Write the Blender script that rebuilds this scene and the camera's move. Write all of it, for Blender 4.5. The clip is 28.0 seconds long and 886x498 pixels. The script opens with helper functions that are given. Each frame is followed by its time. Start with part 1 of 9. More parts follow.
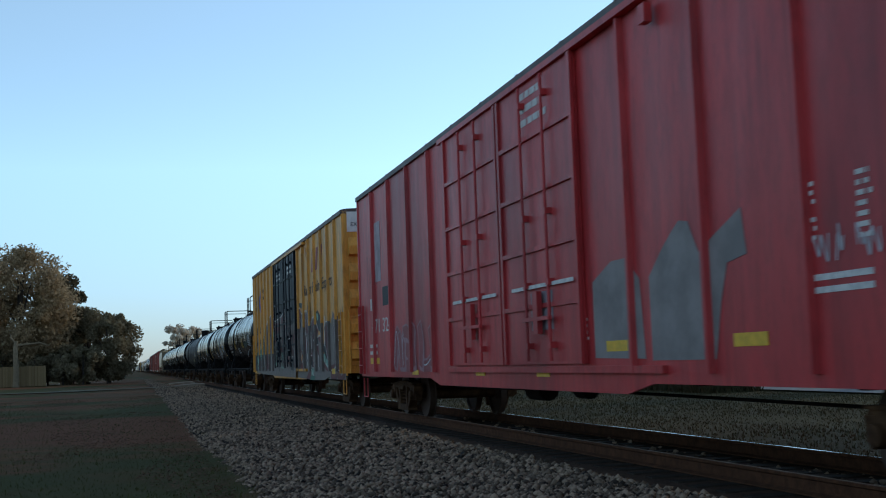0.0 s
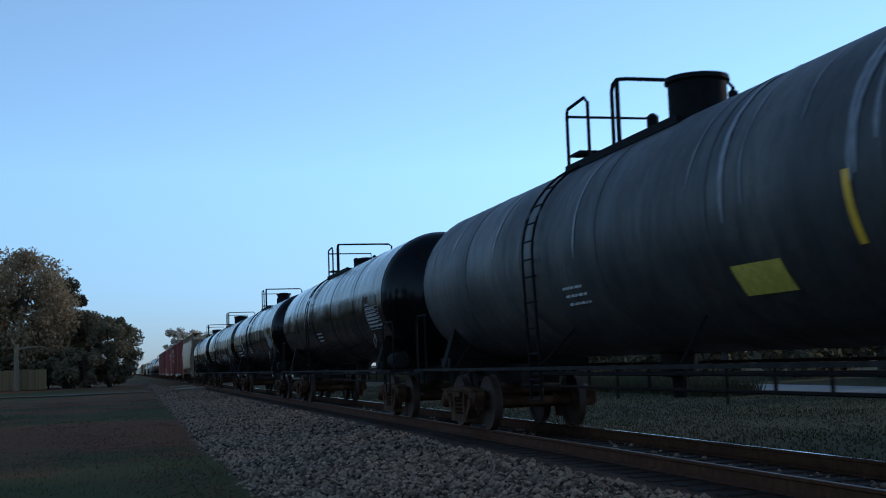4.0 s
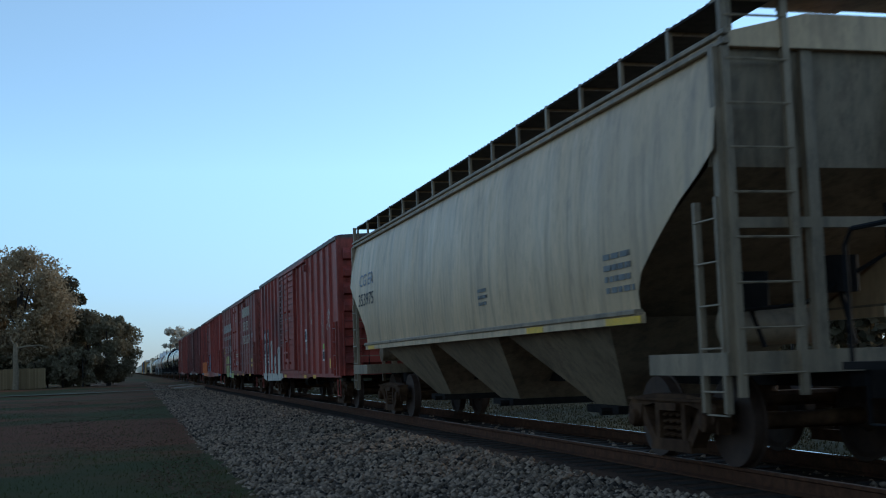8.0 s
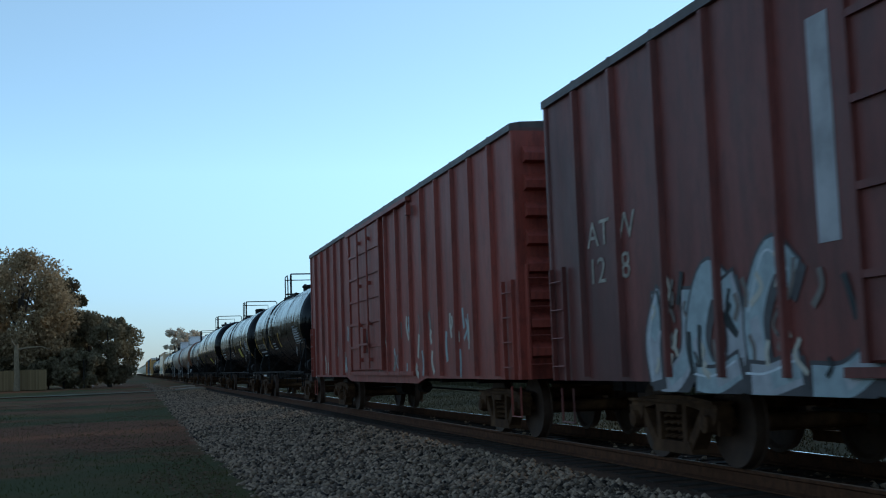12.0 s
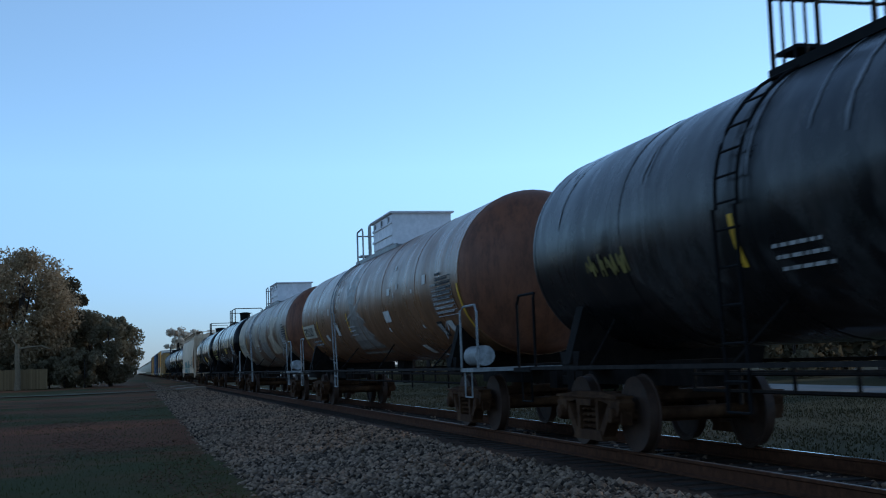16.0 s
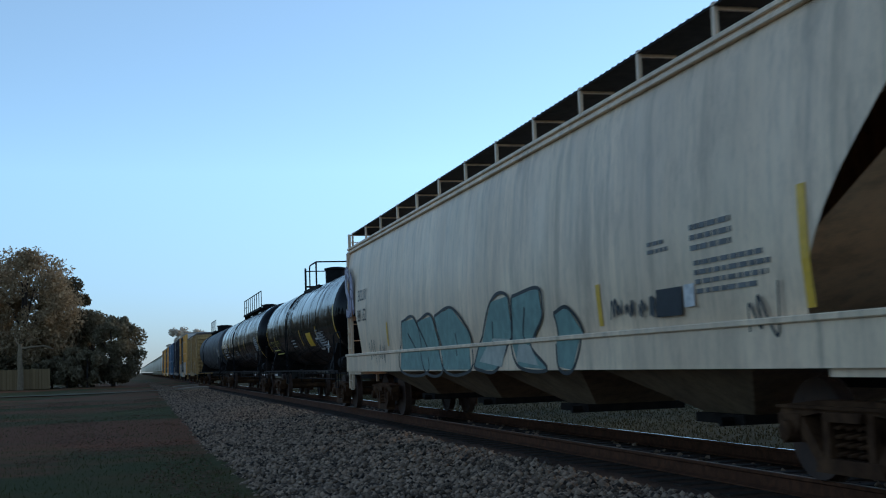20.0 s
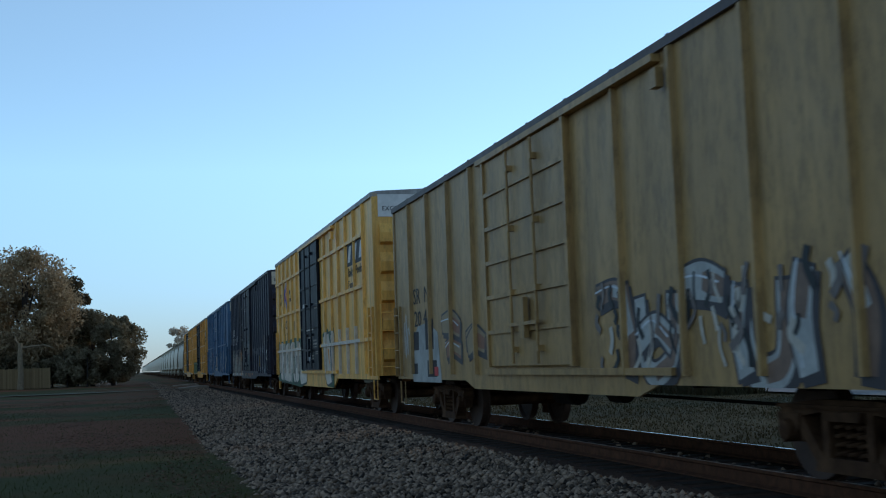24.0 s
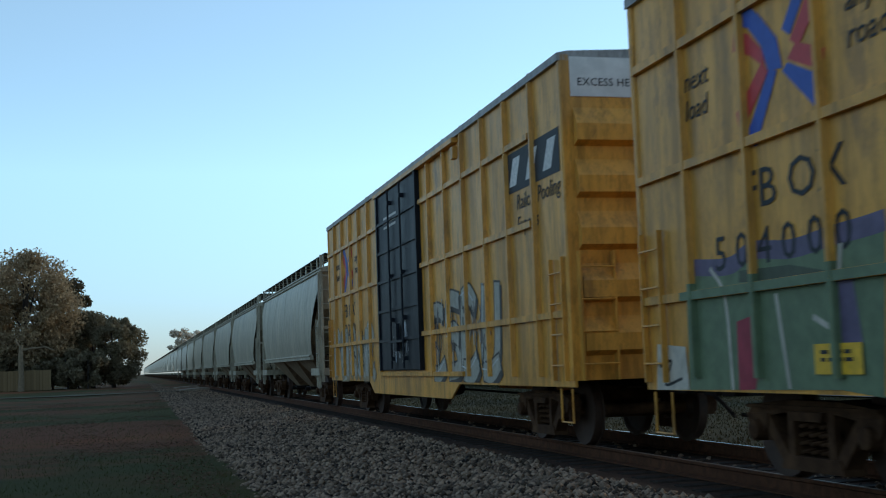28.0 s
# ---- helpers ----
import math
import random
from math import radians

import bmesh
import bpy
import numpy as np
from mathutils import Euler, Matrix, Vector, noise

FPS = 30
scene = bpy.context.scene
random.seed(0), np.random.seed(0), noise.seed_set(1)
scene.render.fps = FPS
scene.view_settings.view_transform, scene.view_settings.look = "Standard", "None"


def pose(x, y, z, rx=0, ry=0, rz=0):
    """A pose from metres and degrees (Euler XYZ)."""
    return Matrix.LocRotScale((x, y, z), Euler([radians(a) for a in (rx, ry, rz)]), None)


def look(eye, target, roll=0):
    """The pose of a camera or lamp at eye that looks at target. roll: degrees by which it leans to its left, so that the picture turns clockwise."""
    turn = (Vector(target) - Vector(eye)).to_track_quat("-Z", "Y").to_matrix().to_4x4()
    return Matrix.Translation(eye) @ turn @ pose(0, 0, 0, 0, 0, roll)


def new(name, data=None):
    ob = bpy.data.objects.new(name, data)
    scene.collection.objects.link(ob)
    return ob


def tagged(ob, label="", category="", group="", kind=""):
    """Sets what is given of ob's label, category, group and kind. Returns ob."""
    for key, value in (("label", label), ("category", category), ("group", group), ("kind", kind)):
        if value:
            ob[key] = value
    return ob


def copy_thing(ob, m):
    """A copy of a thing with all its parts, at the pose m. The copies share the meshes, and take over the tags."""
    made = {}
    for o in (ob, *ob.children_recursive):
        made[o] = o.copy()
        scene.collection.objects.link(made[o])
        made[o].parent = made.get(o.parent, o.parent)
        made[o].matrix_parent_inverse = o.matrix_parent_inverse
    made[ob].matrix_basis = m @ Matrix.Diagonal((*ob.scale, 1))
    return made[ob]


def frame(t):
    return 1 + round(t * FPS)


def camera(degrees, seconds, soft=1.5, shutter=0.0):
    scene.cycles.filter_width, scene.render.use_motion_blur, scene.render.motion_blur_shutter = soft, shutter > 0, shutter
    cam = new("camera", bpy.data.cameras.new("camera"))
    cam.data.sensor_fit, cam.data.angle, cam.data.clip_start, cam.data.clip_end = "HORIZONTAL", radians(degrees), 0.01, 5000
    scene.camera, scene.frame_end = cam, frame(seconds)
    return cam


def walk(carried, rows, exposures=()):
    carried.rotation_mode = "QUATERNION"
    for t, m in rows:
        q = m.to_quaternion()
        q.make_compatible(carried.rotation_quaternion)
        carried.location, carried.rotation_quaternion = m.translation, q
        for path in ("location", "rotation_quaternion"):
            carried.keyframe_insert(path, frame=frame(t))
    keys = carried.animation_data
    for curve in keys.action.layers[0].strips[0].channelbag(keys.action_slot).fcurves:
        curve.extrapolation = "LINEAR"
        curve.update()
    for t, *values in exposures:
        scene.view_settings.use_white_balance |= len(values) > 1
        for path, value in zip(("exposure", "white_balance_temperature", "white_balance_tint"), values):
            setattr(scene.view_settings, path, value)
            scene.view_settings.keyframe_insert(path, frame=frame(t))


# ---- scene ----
cam = camera(40.5, 28.0, soft=1.05, shutter=0.08)

RAIL = 0.45            # top of rail above the ground by the camera
TRACK = 6.75           # centre line of the track
SPEED = 24.683         # metres a second
EYE = RAIL + 1.17


def aim(dx, dy):
    """The camera's pose, turned from its mean aim by small angles in degrees (to the left, upwards)."""
    yaw, pitch, lean = radians(14.67 - dx), radians(5.39 + dy), radians(2.02)
    way = Vector((math.sin(yaw) * math.cos(pitch), math.cos(yaw) * math.cos(pitch), math.sin(pitch)))
    return look((0, 0, EYE), Vector((0, 0, EYE)) + way, -math.degrees(lean))


walk(cam, [(0, aim(-0.08, -0.15)), (1, aim(-0.094, -0.094)), (2, aim(-0.086, -0.054)), (3, aim(-0.086, -0.04)),
           (3.5, aim(-0.054, 0.02)), (5.5, aim(-0.054, 0)), (8, aim(-0.094, -0.04)), (10, aim(-0.067, 0.013)),
           (11.5, aim(-0.054, 0.027)), (14, aim(-0.027, 0)), (17, aim(0, 0)), (18, aim(0.04, 0)), (19, aim(0.08, -0.008)),
           (22, aim(0.108, 0)), (25, aim(0.108, -0.054)), (26, aim(0.108, -0.04)), (27, aim(0.108, 0.013)),
           (28, aim(0.135, 0.054))], exposures=[(0, 0.84, 6700, 4), (1.6, 0.8, 6400, 2), (2.5, 0.5, 5650, 5), (5.5, 0.52, 5750, 7), (7.0, 0.52, 5750, 6), (8.0, 0.7, 6100, 4), (9, 0.82, 6500, 1), (11.5, 0.82, 6500, 1), (13.5, 0.53, 5700, 5), (19, 0.54, 5700, 7), (20, 0.66, 6150, 6), (22.5, 0.52, 5700, 6), (24.5, 0.76, 6450, 2), (26, 0.86, 6600, -2), (28, 0.86, 6700, 1)])

# ---- light ----
world = bpy.data.worlds.new("dusk_sky")
scene.world = world
world.use_nodes = True
wn = world.node_tree.nodes
sky = wn.new("ShaderNodeTexSky")
sky.sky_type, sky.sun_disc = "NISHITA", False
sky.sun_elevation, sky.sun_rotation = radians(15), radians(70)
sky.altitude, sky.air_density, sky.dust_density, sky.ozone_density = 50, 0.8, 0.0, 1.0
wn["Background"].inputs["Strength"].default_value = 0.15
wl = world.node_tree.links
tc = wn.new("ShaderNodeTexCoord")
sep = wn.new("ShaderNodeSeparateXYZ")
haze = wn.new("ShaderNodeValToRGB")       # evening haze that greys the sky towards the horizon all round
for pos, rgb in ((0.0, (0.22, 0.27, 0.48)), (0.06, (0.44, 0.52, 0.71)), (0.16, (0.82, 0.89, 0.96)), (0.3, (1.0, 1.0, 1.0))):
    e = haze.color_ramp.elements[0] if pos == 0 else haze.color_ramp.elements.new(pos) if pos < 0.3 else haze.color_ramp.elements[-1]
    e.position, e.color = pos, (*rgb, 1)
dim = wn.new("ShaderNodeMix")
dim.data_type, dim.blend_type = "RGBA", "MULTIPLY"
dim.inputs["Factor"].default_value = 1.0
wl.new(tc.outputs["Generated"], sep.inputs[0])
wl.new(sep.outputs["Z"], haze.inputs["Fac"])
wl.new(sky.outputs[0], dim.inputs[6])
wl.new(haze.outputs["Color"], dim.inputs[7])
wl.new(dim.outputs[2], wn["Background"].inputs["Color"])
sun = new("sun", bpy.data.lights.new("sun", "SUN"))
sun.data.energy, sun.data.angle, sun.data.color = 0.7, radians(8), (1.0, 0.84, 0.66)
sun.matrix_world = look((0, 0, 50), (-49 * math.sin(radians(70)), -49 * math.cos(radians(70)), 50 - 49 * math.tan(radians(15))))

# ---- materials ----


def nodes_of(name):
    m = bpy.data.materials.new(name)
    m.use_nodes = True
    nt = m.node_tree
    return m, nt, nt.nodes["Principled BSDF"]


def noise_at(nt, scale, stretch=(1, 1, 1), detail=4.0, seed=0.0, rough=0.6, dist=0.0):
    tc = nt.nodes.new("ShaderNodeTexCoord")
    mp = nt.nodes.new("ShaderNodeMapping")
    mp.inputs["Scale"].default_value = stretch
    mp.inputs["Location"].default_value = (seed * 7.3, seed * 3.1, seed * 5.7)
    n = nt.nodes.new("ShaderNodeTexNoise")
    n.inputs["Scale"].default_value, n.inputs["Detail"].default_value = scale, detail
    n.inputs["Roughness"].default_value, n.inputs["Distortion"].default_value = rough, dist
    nt.links.new(tc.outputs["Object"], mp.inputs[0])
    nt.links.new(mp.outputs[0], n.inputs["Vector"])
    return n.outputs["Fac"]


def ramp(nt, fac, lo, hi):
    r = nt.nodes.new("ShaderNodeMapRange")
    r.inputs["From Min"].default_value, r.inputs["From Max"].default_value = lo, hi
    r.interpolation_type = "SMOOTHSTEP"
    nt.links.new(fac, r.inputs["Value"])
    return r.outputs["Result"]


def scaled(nt, fac, k):
    m = nt.nodes.new("ShaderNodeMath")
    m.operation = "MULTIPLY"
    m.inputs[1].default_value = k
    nt.links.new(fac, m.inputs[0])
    return m.outputs[0]


def mixed(nt, fac, a, b):
    m = nt.nodes.new("ShaderNodeMix")
    m.data_type = "RGBA"
    nt.links.new(fac, m.inputs["Factor"])
    for key, c in ((6, a), (7, b)):
        if isinstance(c, tuple):
            m.inputs[key].default_value = (*c, 1)
        else:
            nt.links.new(c, m.inputs[key])
    return m.outputs[2]


def bumped(nt, bsdf, fac, strength, distance):
    b = nt.nodes.new("ShaderNodeBump")
    b.inputs["Strength"].default_value, b.inputs["Distance"].default_value = strength, distance
    nt.links.new(fac, b.inputs["Height"])
    nt.links.new(b.outputs[0], bsdf.inputs["Normal"])


def paint(name, rgb, rough=0.5, fade=0.3, rust=0.35, streak=0.35, seed=0.0, second=None, cover=(0.52, 0.6), dust=0.35, metal=0.0, spec=0.35, round_it=False, grime=0.55, ripple=False):
    """Weathered vehicle paint: faded patches, vertical runs, rust spots and road dust."""
    m, nt, b = nodes_of(name)
    dark = tuple(c * 0.42 for c in rgb)
    pale = tuple(min(1, c * 1.3 + 0.008 * min(1, 8 * max(rgb))) for c in rgb)
    col = mixed(nt, scaled(nt, ramp(nt, noise_at(nt, 0.55, seed=seed), 0.35, 0.75), fade * 2), rgb, pale)
    if second:
        col = mixed(nt, ramp(nt, noise_at(nt, 0.35, (1, 1, 0.55), 5, seed + 3, 0.55, 0.4), *cover), col, second)
    col = mixed(nt, scaled(nt, ramp(nt, noise_at(nt, 3.2, (1, 1, 0.07), 6, seed + 1, 0.7), 0.46, 0.68), streak * 1.5), col, dark)
    col = mixed(nt, scaled(nt, ramp(nt, noise_at(nt, 1.6, (1, 1, 0.5), 9, seed + 2, 0.78), 0.54, 0.64), rust), col, (0.085, 0.036, 0.018))
    col = mixed(nt, scaled(nt, ramp(nt, noise_at(nt, 1.1, (1, 1, 0.5), 6, seed + 5, 0.7), 0.42, 0.75), dust), col, (0.13, 0.11, 0.095))
    col = mixed(nt, scaled(nt, ramp(nt, noise_at(nt, 6.5, (1, 1, 0.3), 10, seed + 8, 0.82), 0.45, 0.62), grime), col, tuple(c * 0.3 + 0.004 for c in rgb))
    if not round_it:      # panel to panel tone, and scratches down to the primer
        col = mixed(nt, scaled(nt, ramp(nt, noise_at(nt, 0.8, (1, 1.3, 0.12), 3, seed + 9, 0.5), 0.4, 0.66), 0.3), col, tuple(c * 0.5 + 0.01 for c in rgb))
        col = mixed(nt, scaled(nt, ramp(nt, noise_at(nt, 9.0, (1, 0.5, 1.4), 10, seed + 11, 0.85), 0.61, 0.68), rust), col, (0.11, 0.05, 0.028))
    fine = noise_at(nt, 38, (1, 1, 0.6), 5, seed)
    nt.links.new(col, b.inputs["Base Color"])
    r = nt.nodes.new("ShaderNodeMapRange")
    r.inputs["To Min"].default_value, r.inputs["To Max"].default_value = max(0.05, rough - (0.06 if round_it else 0.13)), min(1, rough + (0.13 if round_it else 0.2))
    nt.links.new(ramp(nt, noise_at(nt, 1.1, (0.4, 1, 0.4), 6, seed + 4, 0.72, 0.5), 0.32, 0.68) if round_it else noise_at(nt, 1.8, (1, 1, 0.3), 6, seed + 4, 0.7), r.inputs["Value"])
    nt.links.new(r.outputs[0], b.inputs["Roughness"])
    b.inputs["Metallic"].default_value = metal
    b.inputs["Specular IOR Level"].default_value = spec
    if round_it:       # wrinkles of the sheet jacket, running round the shell
        bumped(nt, b, noise_at(nt, 0.9, (0.4, 1, 0.4), 3, seed + 6, 0.5, 0.8), 0.5, 0.05)
    elif ripple:       # thin side sheets that bulge between their frames
        bumped(nt, b, noise_at(nt, 0.75, (1, 1, 0.3), 3, seed + 6, 0.5, 0.5), 0.75, 0.07)
    else:
        bumped(nt, b, fine, 0.12, 0.01)
    return m


def plain(name, rgb, rough=0.6, var=0.25, scale=9.0, bump=0.15, metal=0.0, alt=None, seed=0.0):
    m, nt, b = nodes_of(name)
    b.inputs["Specular IOR Level"].default_value = 0.15 if rough > 0.8 else 0.4
    a = tuple(c * (1 - var) for c in rgb)
    col = mixed(nt, ramp(nt, noise_at(nt, scale, seed=seed), 0.3, 0.7), a, alt or tuple(min(1, c * (1 + var)) for c in rgb))
    col = mixed(nt, scaled(nt, ramp(nt, noise_at(nt, scale * 0.13, seed=seed + 2), 0.4, 0.7), 0.5), col, a)
    nt.links.new(col, b.inputs["Base Color"])
    b.inputs["Roughness"].default_value, b.inputs["Metallic"].default_value = rough, metal
    bumped(nt, b, noise_at(nt, scale * 4, seed=seed), bump, 0.01)
    return m


def by_piece(name, low, high, rough=0.9, island=True, thin=0.0):
    """Colour that differs from piece to piece."""
    m, nt, b = nodes_of(name)
    g = nt.nodes.new("ShaderNodeNewGeometry" if island else "ShaderNodeObjectInfo")
    col = mixed(nt, g.outputs["Random Per Island" if island else "Random"], low, high)
    nt.links.new(col, b.inputs["Base Color"])
    b.inputs["Roughness"].default_value = rough
    b.inputs["Specular IOR Level"].default_value = 0.25
    if thin:       # leaves pass part of the light that falls on their other side
        t = nt.nodes.new("ShaderNodeBsdfTranslucent")
        x = nt.nodes.new("ShaderNodeMixShader")
        x.inputs[0].default_value = thin
        nt.links.new(col, t.inputs["Color"])
        nt.links.new(b.outputs[0], x.inputs[1])
        nt.links.new(t.outputs[0], x.inputs[2])
        nt.links.new(x.outputs[0], nt.nodes["Material Output"].inputs["Surface"])
    return m


STEEL = plain("cast_steel_brown", (0.078, 0.034, 0.015), 0.85, 0.5, 5, 0.35, alt=(0.12, 0.06, 0.028))
WHEEL = plain("wheel_steel", (0.05, 0.024, 0.013), 0.7, 0.3, 8, 0.2)
TREAD = plain("polished_tread", (0.45, 0.45, 0.46), 0.3, 0.1, 12, 0.05, 1.0)
UNDER = plain("underframe_black", (0.013, 0.0095, 0.0075), 0.85, 0.45, 5, 0.25)
WHITE = plain("white_stencil", (0.66, 0.6, 0.54), 0.6, 0.22, 14, 0.05)
BLACKINK = plain("black_stencil", (0.02, 0.02, 0.022), 0.6, 0.25, 14, 0.05)
YELLOWINK = plain("yellow_stencil", (0.52, 0.4, 0.06), 0.6, 0.2, 14, 0.05)
REFLECT = plain("reflective_yellow", (0.75, 0.42, 0.03), 0.45, 0.15, 10, 0.03)
PIPE = plain("black_handrail", (0.008, 0.007, 0.007), 0.82, 0.3, 9, 0.1)
PIPEGREY = plain("grey_handrail", (0.3, 0.3, 0.29), 0.5, 0.3, 9, 0.1)
RAILDARK = plain("scuffed_black_steel", (0.024, 0.019, 0.016), 0.82, 0.4, 7, 0.1)
RED = plain("red_decal", (0.55, 0.04, 0.04), 0.5, 0.1, 12, 0.03)
TANKINK = plain("worn_white_stencil", (0.34, 0.31, 0.28), 0.65, 0.35, 14, 0.05)
BLUE = plain("blue_decal", (0.03, 0.08, 0.35), 0.5, 0.1, 12, 0.03)

# ---- building ----


class Shape:
    """Collects the faces of one mesh."""

    def __init__(self):
        self.v, self.f = [], []

    def add(self, vs, fs):
        k = len(self.v)
        self.v += [tuple(p) for p in vs]
        self.f += [tuple(i + k for i in f) for f in fs]
        return self

    def box(self, x0, x1, y0, y1, z0, z1, c=0.0):
        if c <= 0:
            vs = [(x, y, z) for x in (x0, x1) for y in (y0, y1) for z in (z0, z1)]
            return self.add(vs, [(0, 1, 3, 2), (4, 6, 7, 5), (0, 4, 5, 1), (2, 3, 7, 6), (0, 2, 6, 4), (1, 5, 7, 3)])
        # chamfered along the longest edges only
        d = sorted([(x1 - x0, 0), (y1 - y0, 1), (z1 - z0, 2)])[-1][1]
        lo, hi = [x0, y0, z0], [x1, y1, z1]
        a, b = [i for i in range(3) if i != d]
        ring = [(lo[a] + c, lo[b]), (hi[a] - c, lo[b]), (hi[a], lo[b] + c), (hi[a], hi[b] - c), (hi[a] - c, hi[b]), (lo[a] + c, hi[b]), (lo[a], hi[b] - c), (lo[a], lo[b] + c)]
        vs = []
        for e in (lo[d], hi[d]):
            for p, q in ring:
                w = [0, 0, 0]
                w[d], w[a], w[b] = e, p, q
                vs.append(w)
        fs = [(i, (i + 1) % 8, 8 + (i + 1) % 8, 8 + i) for i in range(8)] + [tuple(range(7, -1, -1)), tuple(range(8, 16))]
        if d == 1:
            fs = [f[::-1] for f in fs]
        return self.add(vs, fs)

    def prism(self, ring, y0, y1):
        """A ring of (x, z) drawn along y."""
        n = len(ring)
        vs = [(x, y0, z) for x, z in ring] + [(x, y1, z) for x, z in ring]
        return self.add(vs, [(i, n + i, n + (i + 1) % n, (i + 1) % n) for i in range(n)] + [tuple(range(n)), tuple(range(2 * n - 1, n - 1, -1))])

    def slab(self, ring, x0, x1):
        """A ring of (y, z) drawn along x."""
        n = len(ring)
        vs = [(x0, y, z) for y, z in ring] + [(x1, y, z) for y, z in ring]
        return self.add(vs, [(i, (i + 1) % n, n + (i + 1) % n, n + i) for i in range(n)] + [tuple(range(n - 1, -1, -1)), tuple(range(n, 2 * n))])

    def tube(self, pts, r, n=6):
        pts = [Vector(p) for p in pts]
        rings = []
        for i, p in enumerate(pts):
            d = (pts[min(i + 1, len(pts) - 1)] - pts[max(i - 1, 0)]).normalized()
            s = d.cross(Vector((0.13, 0.2, 1)) if abs(d.z) < 0.9 else Vector((1, 0.1, 0))).normalized()
            u = s.cross(d)
            rr = r[i] if isinstance(r, (list, tuple)) else r
            rings += [p + (s * math.cos(2 * math.pi * k / n) + u * math.sin(2 * math.pi * k / n)) * rr for k in range(n)]
        fs = [(i * n + k, i * n + (k + 1) % n, (i + 1) * n + (k + 1) % n, (i + 1) * n + k) for i in range(len(pts) - 1) for k in range(n)]
        fs += [tuple(range(n - 1, -1, -1)), tuple(range((len(pts) - 1) * n, len(pts) * n))]
        return self.add(rings, fs)

    def lathe(self, profile, axis, centre=(0, 0, 0), n=24):
        """Turns a profile of (along, radius) round the axis x, y or z."""
        a = "xyz".index(axis)
        o = [(a + 1) % 3, (a + 2) % 3]
        vs = []
        for s, r in profile:
            for k in range(n):
                w = list(centre)
                w[a] += s
                w[o[0]] += r * math.cos(2 * math.pi * k / n)
                w[o[1]] += r * math.sin(2 * math.pi * k / n)
                vs.append(w)
        m = len(profile)
        fs = [(i * n + k, i * n + (k + 1) % n, (i + 1) * n + (k + 1) % n, (i + 1) * n + k) for i in range(m - 1) for k in range(n)]
        if profile[0][1] > 0.001:
            fs.append(tuple(range(n - 1, -1, -1)))
        if profile[-1][1] > 0.001:
            fs.append(tuple(range((m - 1) * n, m * n)))
        return self.add(vs, fs)

    def mesh(self, name, mat, smooth=False):
        me = bpy.data.meshes.new(name)
        me.from_pydata(self.v, [], self.f)
        me.materials.append(mat)
        if smooth:
            me.polygons.foreach_set("use_smooth", [True] * len(me.polygons))
            me.set_sharp_from_angle(angle=radians(38))
        me.update()
        return me


def part(name, shape, mat, parent, label="", smooth=False, at=None):
    """One mesh under a thing or under a part."""
    me = shape.mesh(name, mat, smooth) if isinstance(shape, Shape) else shape
    ob = new(name, me)
    ob.parent = parent
    if at is not None:
        ob.matrix_basis = at
    return tagged(ob, label) if label else ob


def thing(name, label, category, at=None, group="", kind="", data=None):
    ob = new(name, data)
    if at is not None:
        ob.matrix_basis = at
    return tagged(ob, label, category, group, kind)


def words(name, text, size, mat, parent, y, z, x, spread=1.0, label="", slant=0.0, face="side"):
    """Stencilled lettering on the side (read from the left of the track) or on the near end; y, z: its lower start."""
    c = bpy.data.curves.new(name, "FONT")
    c.body, c.size, c.extrude, c.shear, c.space_character = text, size / 0.7, 0.0015, slant, spread
    c.resolution_u = 2
    tmp = bpy.data.objects.new("tmp", c)
    me = bpy.data.meshes.new_from_object(tmp)
    bpy.data.objects.remove(tmp)
    bpy.data.curves.remove(c)
    turn = Matrix(((0, 0, -1), (-1, 0, 0), (0, 1, 0))) if face == "side" else Matrix(((1, 0, 0), (0, 0, -1), (0, 1, 0)))
    me.transform(Matrix.Translation((x, y, z)) @ turn.to_4x4())
    me.materials.clear()
    me.materials.append(mat)
    return part(name, me, mat, parent, label)


def bars(name, parent, mat, y, z, x, w, h, rows, seed=0, ink=0.6, follow=None):
    """Lines of writing too small to read, as rows of short bars; y, z: the upper start."""
    rnd = random.Random(seed)
    s = Shape()
    for r in range(rows):
        zt = z - h * r / rows
        zb = zt - h / rows * ink
        u = 0.0
        end = w * rnd.uniform(0.75, 1.0)
        while u < end:
            k = rnd.uniform(0.05, 0.16) * max(1, h / rows / 0.09)
            k = min(k, end - u + 0.02)
            xx = follow((zt + zb) / 2) if follow else x
            s.box(xx - 0.003, xx + 0.004, y - u - k, y - u, zb, zt)
            u += k + rnd.uniform(0.025, 0.05)
    return tagged(part(name, s, mat, parent), kind="stuff")


# ---- the ground and the track ----


def ground_z(x, y):
    rise = 0.32 * min(1, max(0, (y - 25) / 100)) if x < 3 else 0.32 * min(1, max(0, (y - 25) / 100))
    return rise + 0.05 * noise.noise((x * 0.25, y * 0.12, 3)) * min(1, max(0, (14 - abs(x - TRACK)) / 3 + 1) if x > 2 else 1)


